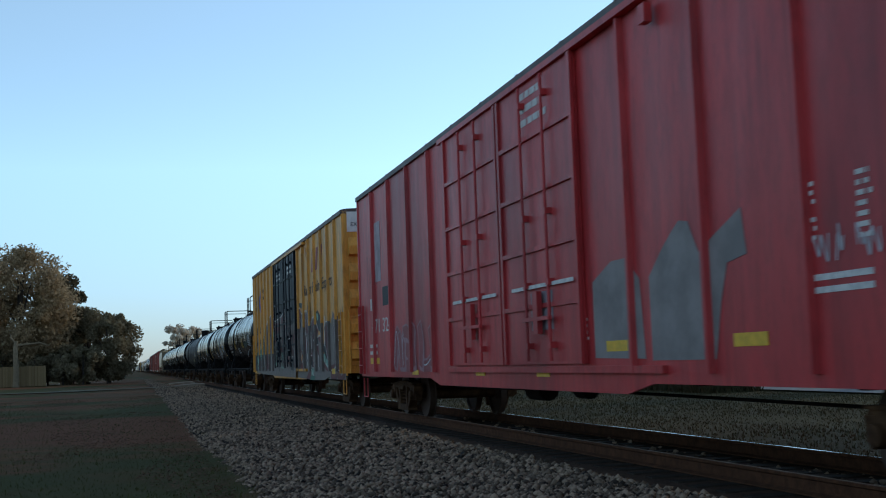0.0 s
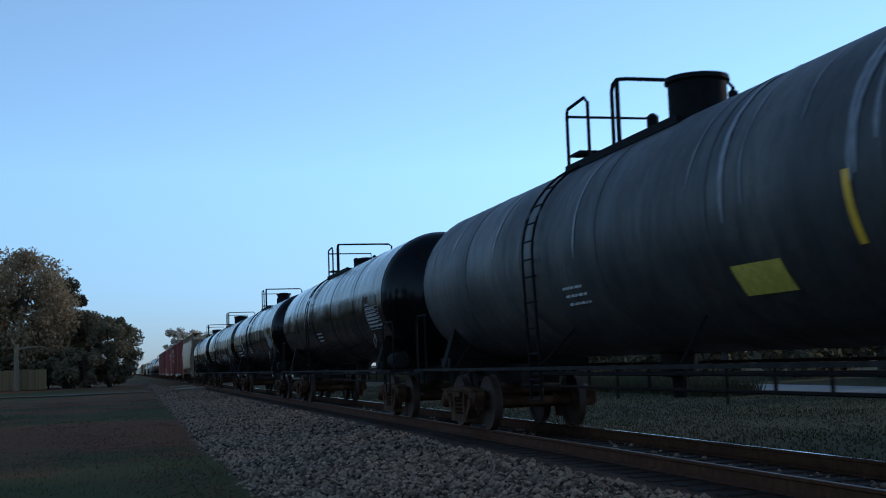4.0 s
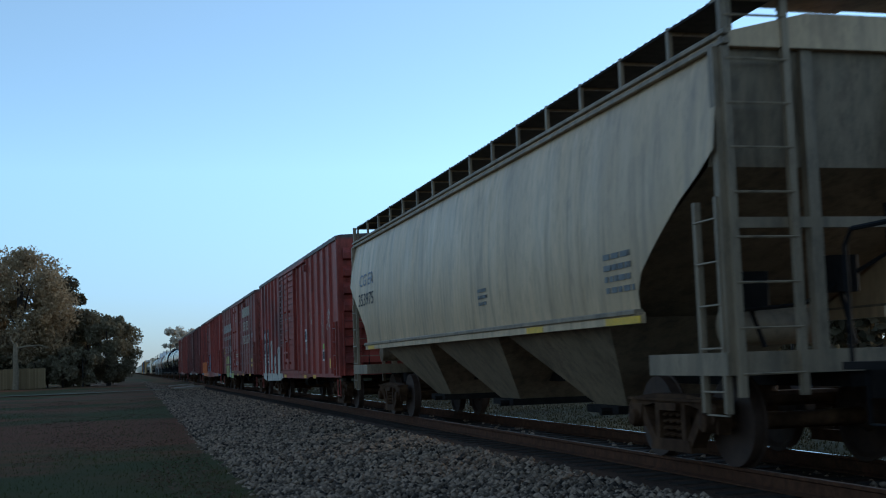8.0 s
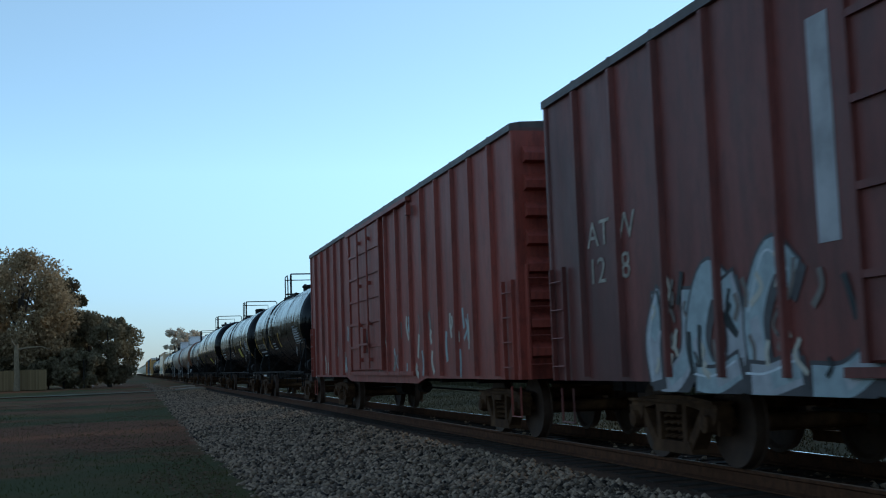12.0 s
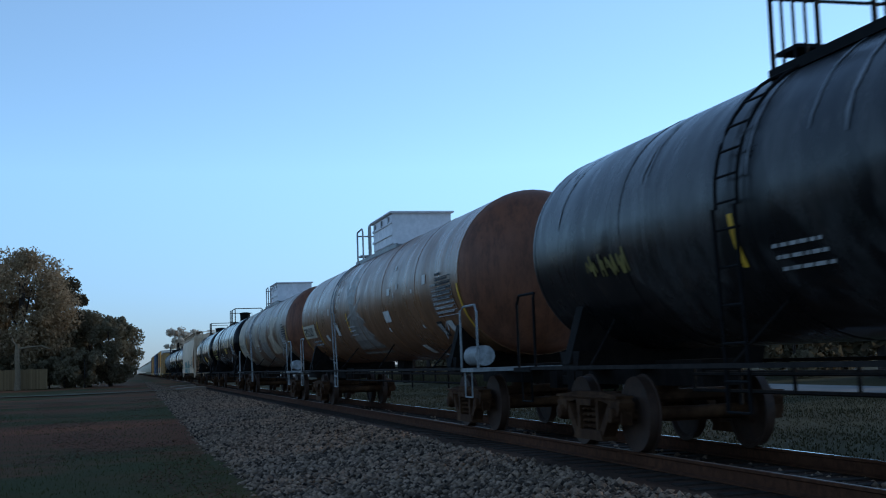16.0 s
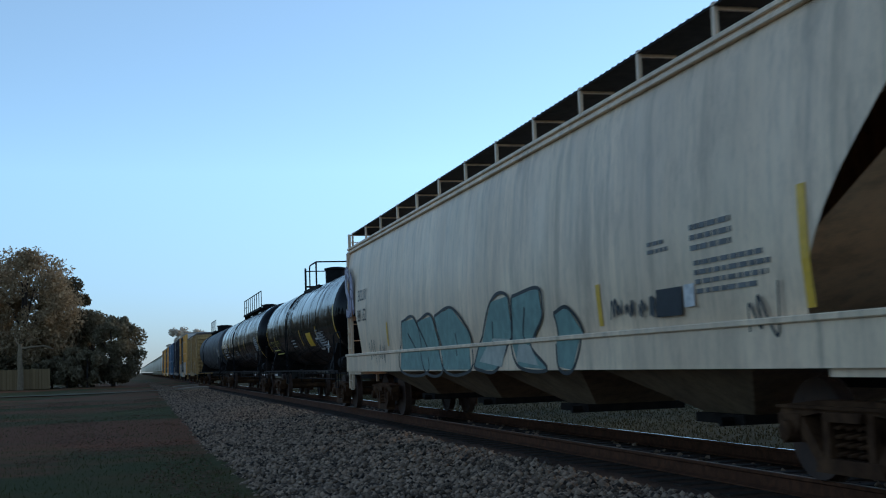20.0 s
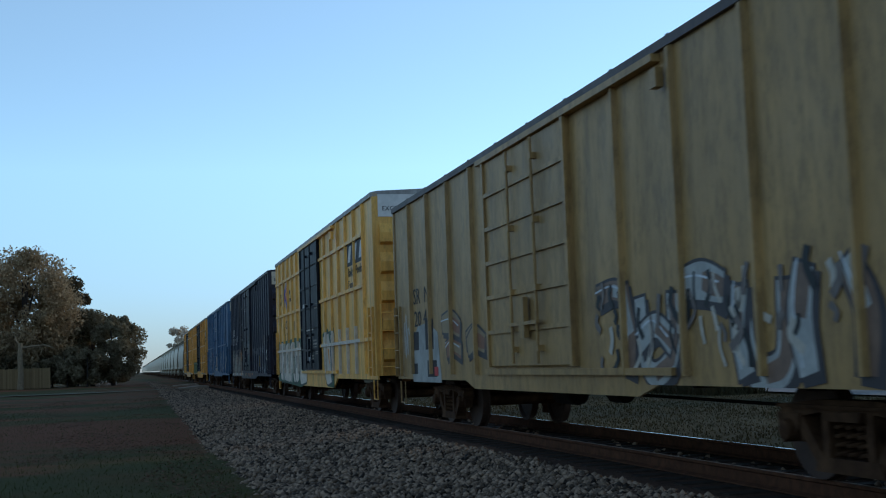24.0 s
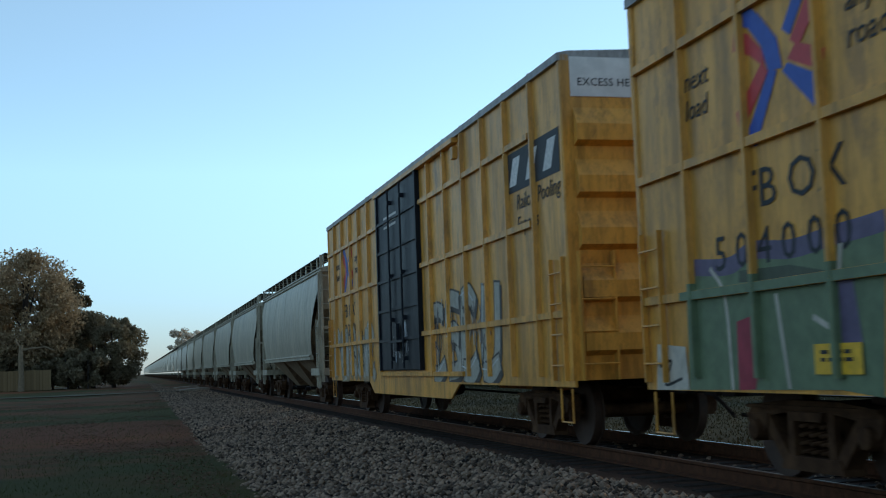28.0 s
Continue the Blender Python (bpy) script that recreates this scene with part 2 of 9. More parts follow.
m, nt, b = nodes_of("short_grass_and_leaves")
g1 = mixed(nt, ramp(nt, noise_at(nt, 0.16, (0.45, 0.62, 1), 4, 1.2, 0.6, 0.6), 0.42, 0.6), (0.056, 0.056, 0.016), (0.16, 0.06, 0.028))
g2 = mixed(nt, scaled(nt, ramp(nt, noise_at(nt, 9, (1, 1, 1), 6, 2, 0.7), 0.35, 0.7), 0.35), g1, (0.034, 0.03, 0.014))
g3 = mixed(nt, scaled(nt, ramp(nt, noise_at(nt, 0.05, (1, 0.5, 1), 4, 5), 0.45, 0.7), 0.5), g2, (0.075, 0.07, 0.03))
side = nt.nodes.new("ShaderNodeSeparateXYZ")        # beyond the railway the field is even, dull grass
where = nt.nodes.new("ShaderNodeTexCoord")
nt.links.new(where.outputs["Object"], side.inputs[0])
g4 = mixed(nt, ramp(nt, side.outputs["X"], 7.0, 9.5), g3, mixed(nt, ramp(nt, noise_at(nt, 0.35, (1, 0.4, 1), 4, 7), 0.35, 0.65), (0.046, 0.039, 0.017), (0.068, 0.057, 0.025)))
nt.links.new(g4, b.inputs["Base Color"])
b.inputs["Roughness"].default_value = 0.95
b.inputs["Specular IOR Level"].default_value = 0.08
bumped(nt, b, noise_at(nt, 25, detail=8, seed=4), 0.6, 0.05)
GRASS = m
xs = sorted({*range(-60, 61, 3), -2000, -1000, -500, -250, -120, 120, 250, 500, 1000, 2000, -1, 1, 2, 4, 8, 10, 13})
ys = sorted({*range(-30, 200, 4), -2000, -800, -300, -100, 220, 260, 320, 400, 500, 700, 1000, 1500, 2200, 3500})
s = Shape()
s.v = [(x, y, ground_z(x, y)) for y in ys for x in xs]
nx = len(xs)
s.f = [(j * nx + i, j * nx + i + 1, (j + 1) * nx + i + 1, (j + 1) * nx + i) for j in range(len(ys) - 1) for i in range(nx - 1)]
thing("ground", "dim short grass with brown leaf litter beside the railway", "ground", kind="structure", data=s.mesh("ground", GRASS, True))


def bed_z(x, y):
    """The ballast bed's height across the track."""
    d = abs(x - TRACK)
    top = RAIL - 0.23
    if d < 1.7:
        return top
    return max(top - (d - 1.7) * 0.055 - max(0, d - 5.0) * 0.3, -0.3)


m, nt, b = nodes_of("crushed_stone")
c1 = mixed(nt, ramp(nt, noise_at(nt, 16, detail=3, seed=1), 0.35, 0.65), (0.024, 0.017, 0.012), (0.125, 0.09, 0.064))
c2 = mixed(nt, scaled(nt, ramp(nt, noise_at(nt, 0.7, (1, 0.3, 1), 3, 2), 0.4, 0.7), 0.5), c1, (0.09, 0.075, 0.065))
nt.links.new(c2, b.inputs["Base Color"])
b.inputs["Roughness"].default_value = 0.95
b.inputs["Specular IOR Level"].default_value = 0.08
bumped(nt, b, noise_at(nt, 18, detail=4, seed=7), 1.0, 0.06)
BED = m
s = Shape()
bx = [0.7, 1.2, 1.7, 2.4, 3.0, 4.0, 4.8, 5.05, 8.45, 8.7, 8.95]
by = [-800, -400, -100, -20, 0, 5, *[8 + 0.4 * k for k in range(130)], 62, 66, 70, 80, 100, 150, 250, 400, 700, 1200, 2000]
s.v = [(x + (0.45 * noise.noise((y * 0.35, 1, 2)) + 0.25 * noise.noise((y * 1.3, 4, 2)) if x < 0.9 else 0), y, bed_z(x, y) + 0.02 + 0.32 * min(1, max(0, (y - 25) / 100)) * max(0, (abs(x - TRACK) - 2.5) / 3)) for y in by for x in bx]
nb = len(bx)
s.f = [(j * nb + i, j * nb + i + 1, (j + 1) * nb + i + 1, (j + 1) * nb + i) for j in range(len(by) - 1) for i in range(nb - 1)]
ballast = thing("ballast_bed", "grey crushed-stone ballast shoulder under the rails", "ballast", kind="structure", data=s.mesh("ballast_bed", BED))

RUST = plain("rusty_rail", (0.075, 0.03, 0.014), 0.9, 0.3, 10, 0.3)
# near head's dull brown stands in for the dark train underside it mirrors
DULL = plain("shaded_brown_rail_head", (0.13, 0.075, 0.048), 0.5, 0.2, 20, 0.05)
SHINE = plain("worn_rail_head", (0.75, 0.75, 0.75), 0.15, 0.05, 20, 0.02, 1.0)
WOOD = plain("creosoted_tie", (0.04, 0.028, 0.02), 0.9, 0.4, 7, 0.5)
track = thing("railway_track", "rusty steel rails with bright heads on dark wooden ties", "railway track", kind="structure")
track.matrix_basis = pose(TRACK, 0, RAIL)
foot = [(-0.07, -0.18), (0.07, -0.18), (0.07, -0.165), (0.012, -0.145), (0.012, -0.045), (0.036, -0.032), (0.036, -0.004), (-0.036, -0.004), (-0.036, -0.032), (-0.012, -0.045), (-0.012, -0.145), (-0.07, -0.165)]
for side in (-1, 1):
    s = Shape().prism([(side * 0.753 + x, z) for x, z in foot], -800, 2000)
    rail = part("rail", s, RUST, track)
    part("rail_head", Shape().prism([(side * 0.753 + x, z) for x, z in ((-0.019, -0.0035), (0.019, -0.0035), (0.017, 0.0), (-0.017, 0.0))], -800, 2000), SHINE if side > 0 else DULL, rail, "bright worn rail head")

# ---- running gear shared by all cars ----


def gear_meshes():
    g = {}
    s = Shape()
    s.lathe([(-0.06, 0.10), (-0.062, 0.40), (-0.068, 0.445), (-0.068, 0.457), (0.045, 0.461), (0.05, 0.487), (0.068, 0.487), (0.07, 0.44), (0.03, 0.40), (0.01, 0.18), (0.07, 0.12), (0.07, 0.09)], "x", n=28)
    g["wheel"] = s.mesh("wheel", WHEEL, True)
    g["tread"] = Shape().lathe([(-0.064, 0.4575), (-0.064, 0.4585), (0.044, 0.4625), (0.044, 0.4615)], "x", n=28).mesh("tread", TREAD, True)
    g["rim"] = Shape().lathe([(-0.0705, 0.40), (-0.0705, 0.452), (-0.069, 0.452), (-0.069, 0.40)], "x", n=28).mesh("rim", plain("rim_face", (0.16, 0.13, 0.11), 0.5, 0.25, 9, 0.1), True)
    g["axle"] = Shape().lathe([(-1.02, 0.07), (-0.8, 0.08), (-0.7, 0.09), (0, 0.08), (0.7, 0.09), (0.8, 0.08), (1.02, 0.07)], "x", n=12).mesh("axle", STEEL, True)
    s = Shape()
    # cast side frame: an arched top chord, pedestals over the axle ends, diagonals and columns round three windows
    top = [(-1.08, 0.60), (-1.02, 0.68), (-0.72, 0.71), (-0.42, 0.735), (0.42, 0.735), (0.72, 0.71), (1.02, 0.68), (1.08, 0.60), (0.72, 0.585), (0.42, 0.625), (-0.42, 0.625), (-0.72, 0.585)]
    s.slab(top, -0.085, 0.085)
    s.slab([(-1.05, 0.66), (1.05, 0.66), (1.05, 0.69), (-1.05, 0.69)][::-1], -0.125, 0.1)
    for e in (-1, 1):
        s.slab([(e * 0.86, 0.60), (e * 0.70, 0.60), (e * 0.30, 0.17), (e * 0.46, 0.16)][::e], -0.085, 0.085)
        s.slab([(e * 0.37, 0.64), (e * 0.27, 0.64), (e * 0.27, 0.22), (e * 0.37, 0.22)][::e], -0.09, 0.09)
        s.slab([(e * 1.08, 0.61), (e * 0.70, 0.61), (e * 0.72, 0.50), (e * 0.77, 0.44), (e * 1.01, 0.44), (e * 1.06, 0.50)][::e], -0.1, 0.1)
        s.slab([(e * 1.08, 0.5), (e * 1.02, 0.5), (e * 1.02, 0.34), (e * 1.06, 0.34)][::e], -0.07, 0.07)
        s.slab([(e * 0.76, 0.5), (e * 0.70, 0.5), (e * 0.70, 0.36), (e * 0.75, 0.36)][::e], -0.07, 0.07)
        s.lathe([(-0.15, 0.0), (-0.145, 0.055), (-0.135, 0.09), (-0.07, 0.105), (0.05, 0.11)], "x", (-0.02, e * 0.89, 0.457), 14)
        s.box(-0.03, 0.0, e * 0.32 - 0.05, e * 0.32 + 0.05, 0.4, 0.5)
    s.slab([(-0.50, 0.125), (0.50, 0.125), (0.44, 0.25), (-0.44, 0.25)], -0.1, 0.1)
    s.slab([(-0.24, 0.56), (0.24, 0.56), (0.27, 0.64), (-0.27, 0.64)], -0.14, 0.1)
    g["side_frame"] = s.mesh("side_frame", STEEL, True)
    s = Shape()
    for k in (-0.16, 0.0, 0.16):
        pts = [(0.075 * math.cos(a), k + 0.06 * math.sin(a), 0.25 + 0.0119 * a) for a in np.linspace(0, 2 * math.pi * 4.2, 34)]
        s.tube(pts, 0.017, 5)
    g["spring_set"] = s.mesh("spring_set", STEEL, True)
    s = Shape().box(-1.02, 1.02, -0.2, 0.2, 0.56, 0.72, 0.04).lathe([(0.72, 0.2), (0.80, 0.2)], "z", (0, 0, 0), 14)
    s.box(-0.9, 0.9, -0.62, -0.54, 0.34, 0.42).box(-0.9, 0.9, 0.54, 0.62, 0.34, 0.42)
    g["bogie"] = s.mesh("bogie", STEEL)
    return g


GEAR = gear_meshes()


def add_bogies(car, half):
    for e in (-1, 1):
        bogie = part("bogie", GEAR["bogie"], None, car, "dusty brown cast-steel freight bogie", at=pose(0, e * half, 0))
        for sx in (-1, 1):
            part("side_frame", GEAR["side_frame"], None, bogie, at=pose(sx * 1.0, 0, 0, 0, 0, 0 if sx < 0 else 180))
            part("spring_set", GEAR["spring_set"], None, bogie, at=pose(sx * 1.0, 0, 0))
        for a in (-0.89, 0.89):
            part("axle", GEAR["axle"], None, bogie, at=pose(0, a, 0.457))
            for sx in (-1, 1):
                part("wheel", GEAR["wheel"], None, bogie, at=pose(sx * 0.753, a, 0.459, 0, 0, 0 if sx < 0 else 180))


def coupler(car, y, e, mat=UNDER):
    s = Shape().box(-0.16, 0.16, min(y, y + e * 0.35), max(y, y + e * 0.35), 0.70, 0.98)
    s.box(-0.07, 0.07, min(y + e * 0.3, y + e * 0.75), max(y + e * 0.3, y + e * 0.75), 0.74, 0.9, 0.02)
    s.slab([(y + e * 0.72, 0.68), (y + e * 1.02, 0.68), (y + e * 1.02, 0.97), (y + e * 0.72, 0.97)][::e], -0.12, 0.13)
    s.tube([(0.2, y + e * 0.2, 0.72), (0.25, y + e * 0.5, 0.55), (0.2, y + e * 0.85, 0.42), (0.1, y + e * 1.0, 0.46)], 0.025, 6)
    part("coupler", s, mat, car)


RUNGS = {}


def rung_mesh(mat, length, axis):
    key = (mat.name, round(length, 2), axis)
    if key not in RUNGS:
        e = (length / 2, 0, 0) if axis == "x" else (0, length / 2, 0)
        RUNGS[key] = Shape().tube([tuple(-q for q in e), e], 0.012, 5).mesh("rung", mat)
    return RUNGS[key]


def ladder(name, car, mat, x, y0, y1, z0, z1, rungs, bar=0.03, depth=0.06, out=-1):
    xa, xb = min(x, x + out * depth), max(x, x + out * depth)
    ob = part(name, Shape().box(xa, xb, y0 - bar / 2, y0 + bar / 2, z0, z1), mat, car)
    part("stile", Shape().box(xa, xb, y1 - bar / 2, y1 + bar / 2, z0, z1), mat, ob)
    for k in range(rungs):
        part("rung", rung_mesh(mat, abs(y1 - y0), "y"), None, ob, at=pose(x + out * depth, (y0 + y1) / 2, z0 + (z1 - z0) * (k + 0.5) / rungs))
    return ob


def end_ladder(name, car, mat, y, x0, x1, z0, z1, rungs, depth=0.06, out=-1, bar=0.03):
    ya, yb = min(y, y + out * depth), max(y, y + out * depth)
    ob = part(name, Shape().box(x0 - bar / 2, x0 + bar / 2, ya, yb, z0, z1), mat, car)
    part("stile", Shape().box(x1 - bar / 2, x1 + bar / 2, ya, yb, z0, z1), mat, ob)
    for k in range(rungs):
        part("rung", rung_mesh(mat, abs(x1 - x0), "x"), None, ob, at=pose((x0 + x1) / 2, y + out * depth, z0 + (z1 - z0) * (k + 0.5) / rungs))
    return ob


def step(car, x, y, mat, z=0.8):
    part("sill_step", Shape().tube([(x, y - 0.2, z), (x, y - 0.2, z - 0.42), (x, y + 0.2, z - 0.42), (x, y + 0.2, z)], 0.016, 5), mat, car)


def flow(pts, n=7):
    """A smooth line through the points."""
    p = [Vector(q) for q in pts]
    p = [p[0] * 2 - p[1]] + p + [p[-1] * 2 - p[-2]]
    out = []
    for i in range(1, len(p) - 2):
        for k in range(n):
            t = k / n
            out.append(0.5 * (2 * p[i] + (p[i + 1] - p[i - 1]) * t + (2 * p[i - 1] - 5 * p[i] + 4 * p[i + 1] - p[i + 2]) * t * t + (3 * p[i] - p[i - 1] - 3 * p[i + 1] + p[i + 2]) * t ** 3))
    return out + [p[-2]]


def stroke(s, y, z, pts, w, x, dx=0.0, swell=0.0, grow=0.0, smooth=True):
    """One brush stroke through points (u to the right, v up), on the side at depth x; it swells amidships and has blunt ends."""
    p = flow(pts) if smooth else [Vector(q) for q in pts]
    n = len(p)
    ring = []
    for i, q in enumerate(p):
        d = (p[min(i + 1, n - 1)] - p[max(i - 1, 0)])
        d = d.normalized() if d.length > 1e-5 else Vector((1, 0))
        o = Vector((-d.y, d.x)) * (w * (1 + swell * math.sin(math.pi * i / max(1, n - 1))) / 2 + grow)
        e = d * grow * (-1 if i == 0 else 1 if i == n - 1 else 0)
        ring.append((q + e + o, q + e - o))
    k = len(s.v)
    for a, b in ring:
        for r in (a, b):
            s.v.append((x, y - r.x, z + max(0.0, r.y)))
    s.f += [(k + 2 * i, k + 2 * i + 1, k + 2 * i + 3, k + 2 * i + 2) for i in range(n - 1)]


INKS = {}


def ink(rgb):
    key = tuple(round(c, 3) for c in rgb)
    if key not in INKS:
        INKS[key] = plain("spray_paint", rgb, 0.55, 0.18, 6, 0.05, seed=len(INKS))
    return INKS[key]


def graffiti(car, x, y, z, w, h, n, fills, edge, cloud=None, seed=0, name="graffiti", label=""):
    """A sprayed wall piece of letter-like forms: cloud, outlines, fills and lights, each a thin coat. y, z: lower start (left end)."""
    rnd = random.Random(seed)
    base = Shape()
    if cloud:
        m = 26
        top = [(w * i / m, h * (0.78 + 0.22 * rnd.random())) for i in range(m + 1)]
        ring = [(-0.15, 0.02)] + [(u - 0.05, v) for u, v in top] + [(w + 0.15, 0.02)]
        for (u0, v0), (u1, v1) in zip(ring[:-1], ring[1:]):
            base.add([(x - 0.002, y - u, z + v) for u, v in ((u0, 0), (u1, 0), (u1, v1), (u0, v0))], [(0, 3, 2, 1)])
    edges, body, shade = Shape(), [Shape() for _ in fills], Shape()
    lights = Shape()
    cw = w / n
    forms = [((0.2, 0.05), (0.15, 0.5), (0.25, 0.95)), ((0.8, 0.05), (0.85, 0.5), (0.75, 0.95)), ((0.15, 0.9), (0.5, 0.95), (0.85, 0.8)), ((0.15, 0.1), (0.5, 0.03), (0.9, 0.2)),
             ((0.2, 0.5), (0.5, 0.56), (0.85, 0.45)), ((0.85, 0.85), (0.3, 0.9), (0.2, 0.6), (0.7, 0.45), (0.8, 0.15), (0.15, 0.08)), ((0.25, 0.1), (0.55, 0.9), (0.85, 0.1)),
             ((0.2, 0.95), (0.25, 0.3), (0.5, 0.06), (0.8, 0.3), (0.85, 0.95)), ((0.2, 0.05), (0.35, 0.9), (0.8, 0.75), (0.4, 0.5), (0.9, 0.05)), ((0.8, 0.8), (0.4, 0.95), (0.15, 0.5), (0.4, 0.08), (0.85, 0.2))]
    for k in range(n):
        u0 = k * cw - cw * 0.06
        lean = rnd.uniform(-0.12, 0.12)
        hh = h * rnd.uniform(0.82, 1.0)
        for j in range(rnd.choice((2, 2, 3))):
            f = rnd.choice(forms if j == 0 else forms[:5])
            pts = [(u0 + cw * (q[0] * 1.12 + lean * q[1] + rnd.uniform(-0.05, 0.05)), hh * min(0.9, max(0.1, q[1] + rnd.uniform(-0.05, 0.05)))) for q in f]
            t = min(cw * rnd.uniform(0.22, 0.32), h * 0.24)
            lay = (k % 3) * 0.0021 + j * 0.0007
            sw = rnd.uniform(-0.2, 0.35)
            stroke(shade, y, z, [(a + 0.07, b2 - 0.07) for a, b2 in pts], t, x - 0.003 - lay, 0, sw, 0.03)
            stroke(edges, y, z, pts, t, x - 0.0033 - lay, 0, sw, 0.035)
            i = rnd.randrange(len(fills))
            stroke(body[i], y, z, pts, t, x - 0.0036 - lay, 0, sw, 0.0)
            if len(fills) > 1:
                half = pts[len(pts) // 2:]
                if len(half) > 1:
                    stroke(body[(i + 1) % len(fills)], y, z, half, t * 0.6, x - 0.0039 - lay, 0, sw, 0.0)
            if rnd.random() < 0.6:
                stroke(lights, y, z, [(a - t * 0.32, b2 + t * 0.2) for a, b2 in pts[:3]], 0.022, x - 0.0042 - lay)
    edges.v, edges.f = edges.v, edges.f
    edges.add(shade.v, shade.f)
    if cloud:
        ob = part(name, base, ink(cloud), car, label or "spray-painted graffiti")
    else:
        ob = part(name, edges, ink(edge), car, label or "spray-painted graffiti")
    tagged(ob, kind="stuff")
    if cloud:
        tagged(part("outline", edges, ink(edge), ob), kind="stuff")
    for col, sh in zip(fills, body):
        if sh.f:
            tagged(part("fill", sh, ink(col), ob), kind="stuff")
    if lights.f:
        tagged(part("highlight", lights, ink((0.6, 0.6, 0.6)), ob), kind="stuff")
    return ob


def scribble(car, x, y, z, w, h, col, seed=0, thick=0.05, name="graffiti"):
    """A quick sprayed tag: looping scrawls with no letters in them."""
    rnd = random.Random(seed)
    s = Shape()
    u = 0.0
    while u < w:
        pts, a = [], u
        for k in range(rnd.randint(5, 9)):
            up = k % 2
            a += h * (rnd.uniform(-0.12, 0.14) if up else rnd.uniform(0.1, 0.42))
            pts.append((a, h * (rnd.uniform(0.55, 1.0) if up else rnd.uniform(0.0, 0.4))))
        stroke(s, y, z, pts, thick * rnd.uniform(0.5, 0.8), x - 0.004 - 0.0002 * (len(s.v) % 5), 0, 0.5)
        u = a + h * rnd.uniform(0.05, 0.3)
    return tagged(part(name, s, ink(col), car, "sprayed tag"), kind="stuff")

# ---- loose stones, ties, grass ----


def many(name, verts, faces, mat, label, category):
    """One joined object of very many small pieces."""
    me = bpy.data.meshes.new(name)
    n, k = len(faces), faces.shape[1]
    me.vertices.add(len(verts))
    me.vertices.foreach_set("co", verts.astype(np.float32).ravel())
    me.loops.add(n * k)
    me.loops.foreach_set("vertex_index", faces.astype(np.int32).ravel())
    me.polygons.add(n)
    me.polygons.foreach_set("loop_start", np.arange(0, n * k, k, dtype=np.int32))
    me.update(calc_edges=True)
    me.materials.append(mat)
    return me


rng = np.random.default_rng(4)
oct_v = np.array([(1, 0, 0), (-1, 0, 0), (0, 1, 0), (0, -1, 0), (0, 0, 1), (0, 0, -1), (0.6, 0.6, 0.5), (-0.6, 0.6, -0.5), (-0.6, -0.6, 0.5), (0.6, -0.6, -0.5)], float)
stone_f = np.array([(0, 6, 4), (6, 2, 4), (2, 1, 4), (1, 8, 4), (8, 3, 4), (3, 0, 4), (0, 2, 6), (0, 5, 2), (5, 7, 2), (7, 1, 2), (5, 1, 7), (1, 3, 8), (1, 5, 3), (5, 9, 3), (9, 0, 3), (0, 9, 5)])
STONES = by_piece("ballast_stones", (0.011, 0.0075, 0.005), (0.37, 0.25, 0.165), 0.9)


def stones(count, y0, y1, x0, x1, power):
    y = y0 + (y1 - y0) * rng.random(count) ** power
    x = x0 + (x1 - x0) * rng.random(count)
    keep = rng.random(count) < np.clip((x - x0 + 0.5 * np.sin(y * 0.9) * np.sin(y * 0.37)) / 1.3, 0.0, 1) ** 1.5 + 0.06
    x, y = x[keep], y[keep]
    m = len(x)
    size = 0.017 + 0.03 * rng.random(m) ** 1.6
    v = oct_v[None] * rng.uniform(0.6, 1.35, (m, 10, 3)) * size[:, None, None]
    a = rng.random(m) * 6.28
    ca, sa = np.cos(a)[:, None], np.sin(a)[:, None]
    vx, vy = v[..., 0] * ca - v[..., 1] * sa, v[..., 0] * sa + v[..., 1] * ca
    z = np.array([bed_z(p, q) for p, q in zip(x, y)]) + 0.02 + size * rng.uniform(0.0, 0.9, m) + 0.32 * np.clip((y - 25) / 100, 0, 1) * np.maximum(0, (np.abs(x - TRACK) - 2.5) / 3)
    z += 0.02 * np.sin(x * 3.1 + y * 1.3) * np.cos(y * 2.2)
    v = np.stack([vx + x[:, None], vy + y[:, None], v[..., 2] * 0.8 + z[:, None]], -1)
    return v.reshape(-1, 3), (stone_f[None] + 10 * np.arange(m)[:, None, None]).reshape(-1, 3)


v, f = stones(92000, 9, 62, 0.45, 5.15, 1.75)
thing("ballast_stones", "loose grey crushed stones on the ballast shoulder", "ballast stones", kind="stuff", data=many("ballast_stones", v, f, STONES, "", ""))
v, f = stones(26000, 62, 170, 0.45, 5.15, 1.25)
thing("ballast_stones", "crushed stones on the ballast shoulder farther along", "ballast stones", kind="stuff", data=many("ballast_stones", v * 1.0, f, STONES, "", ""))
v, f = stones(900, 9, 40, 6.2, 7.4, 1.3)
thing("ballast_stones", "loose grey crushed stones between the rails", "ballast stones", kind="stuff", data=many("ballast_stones", v, f, STONES, "", ""))

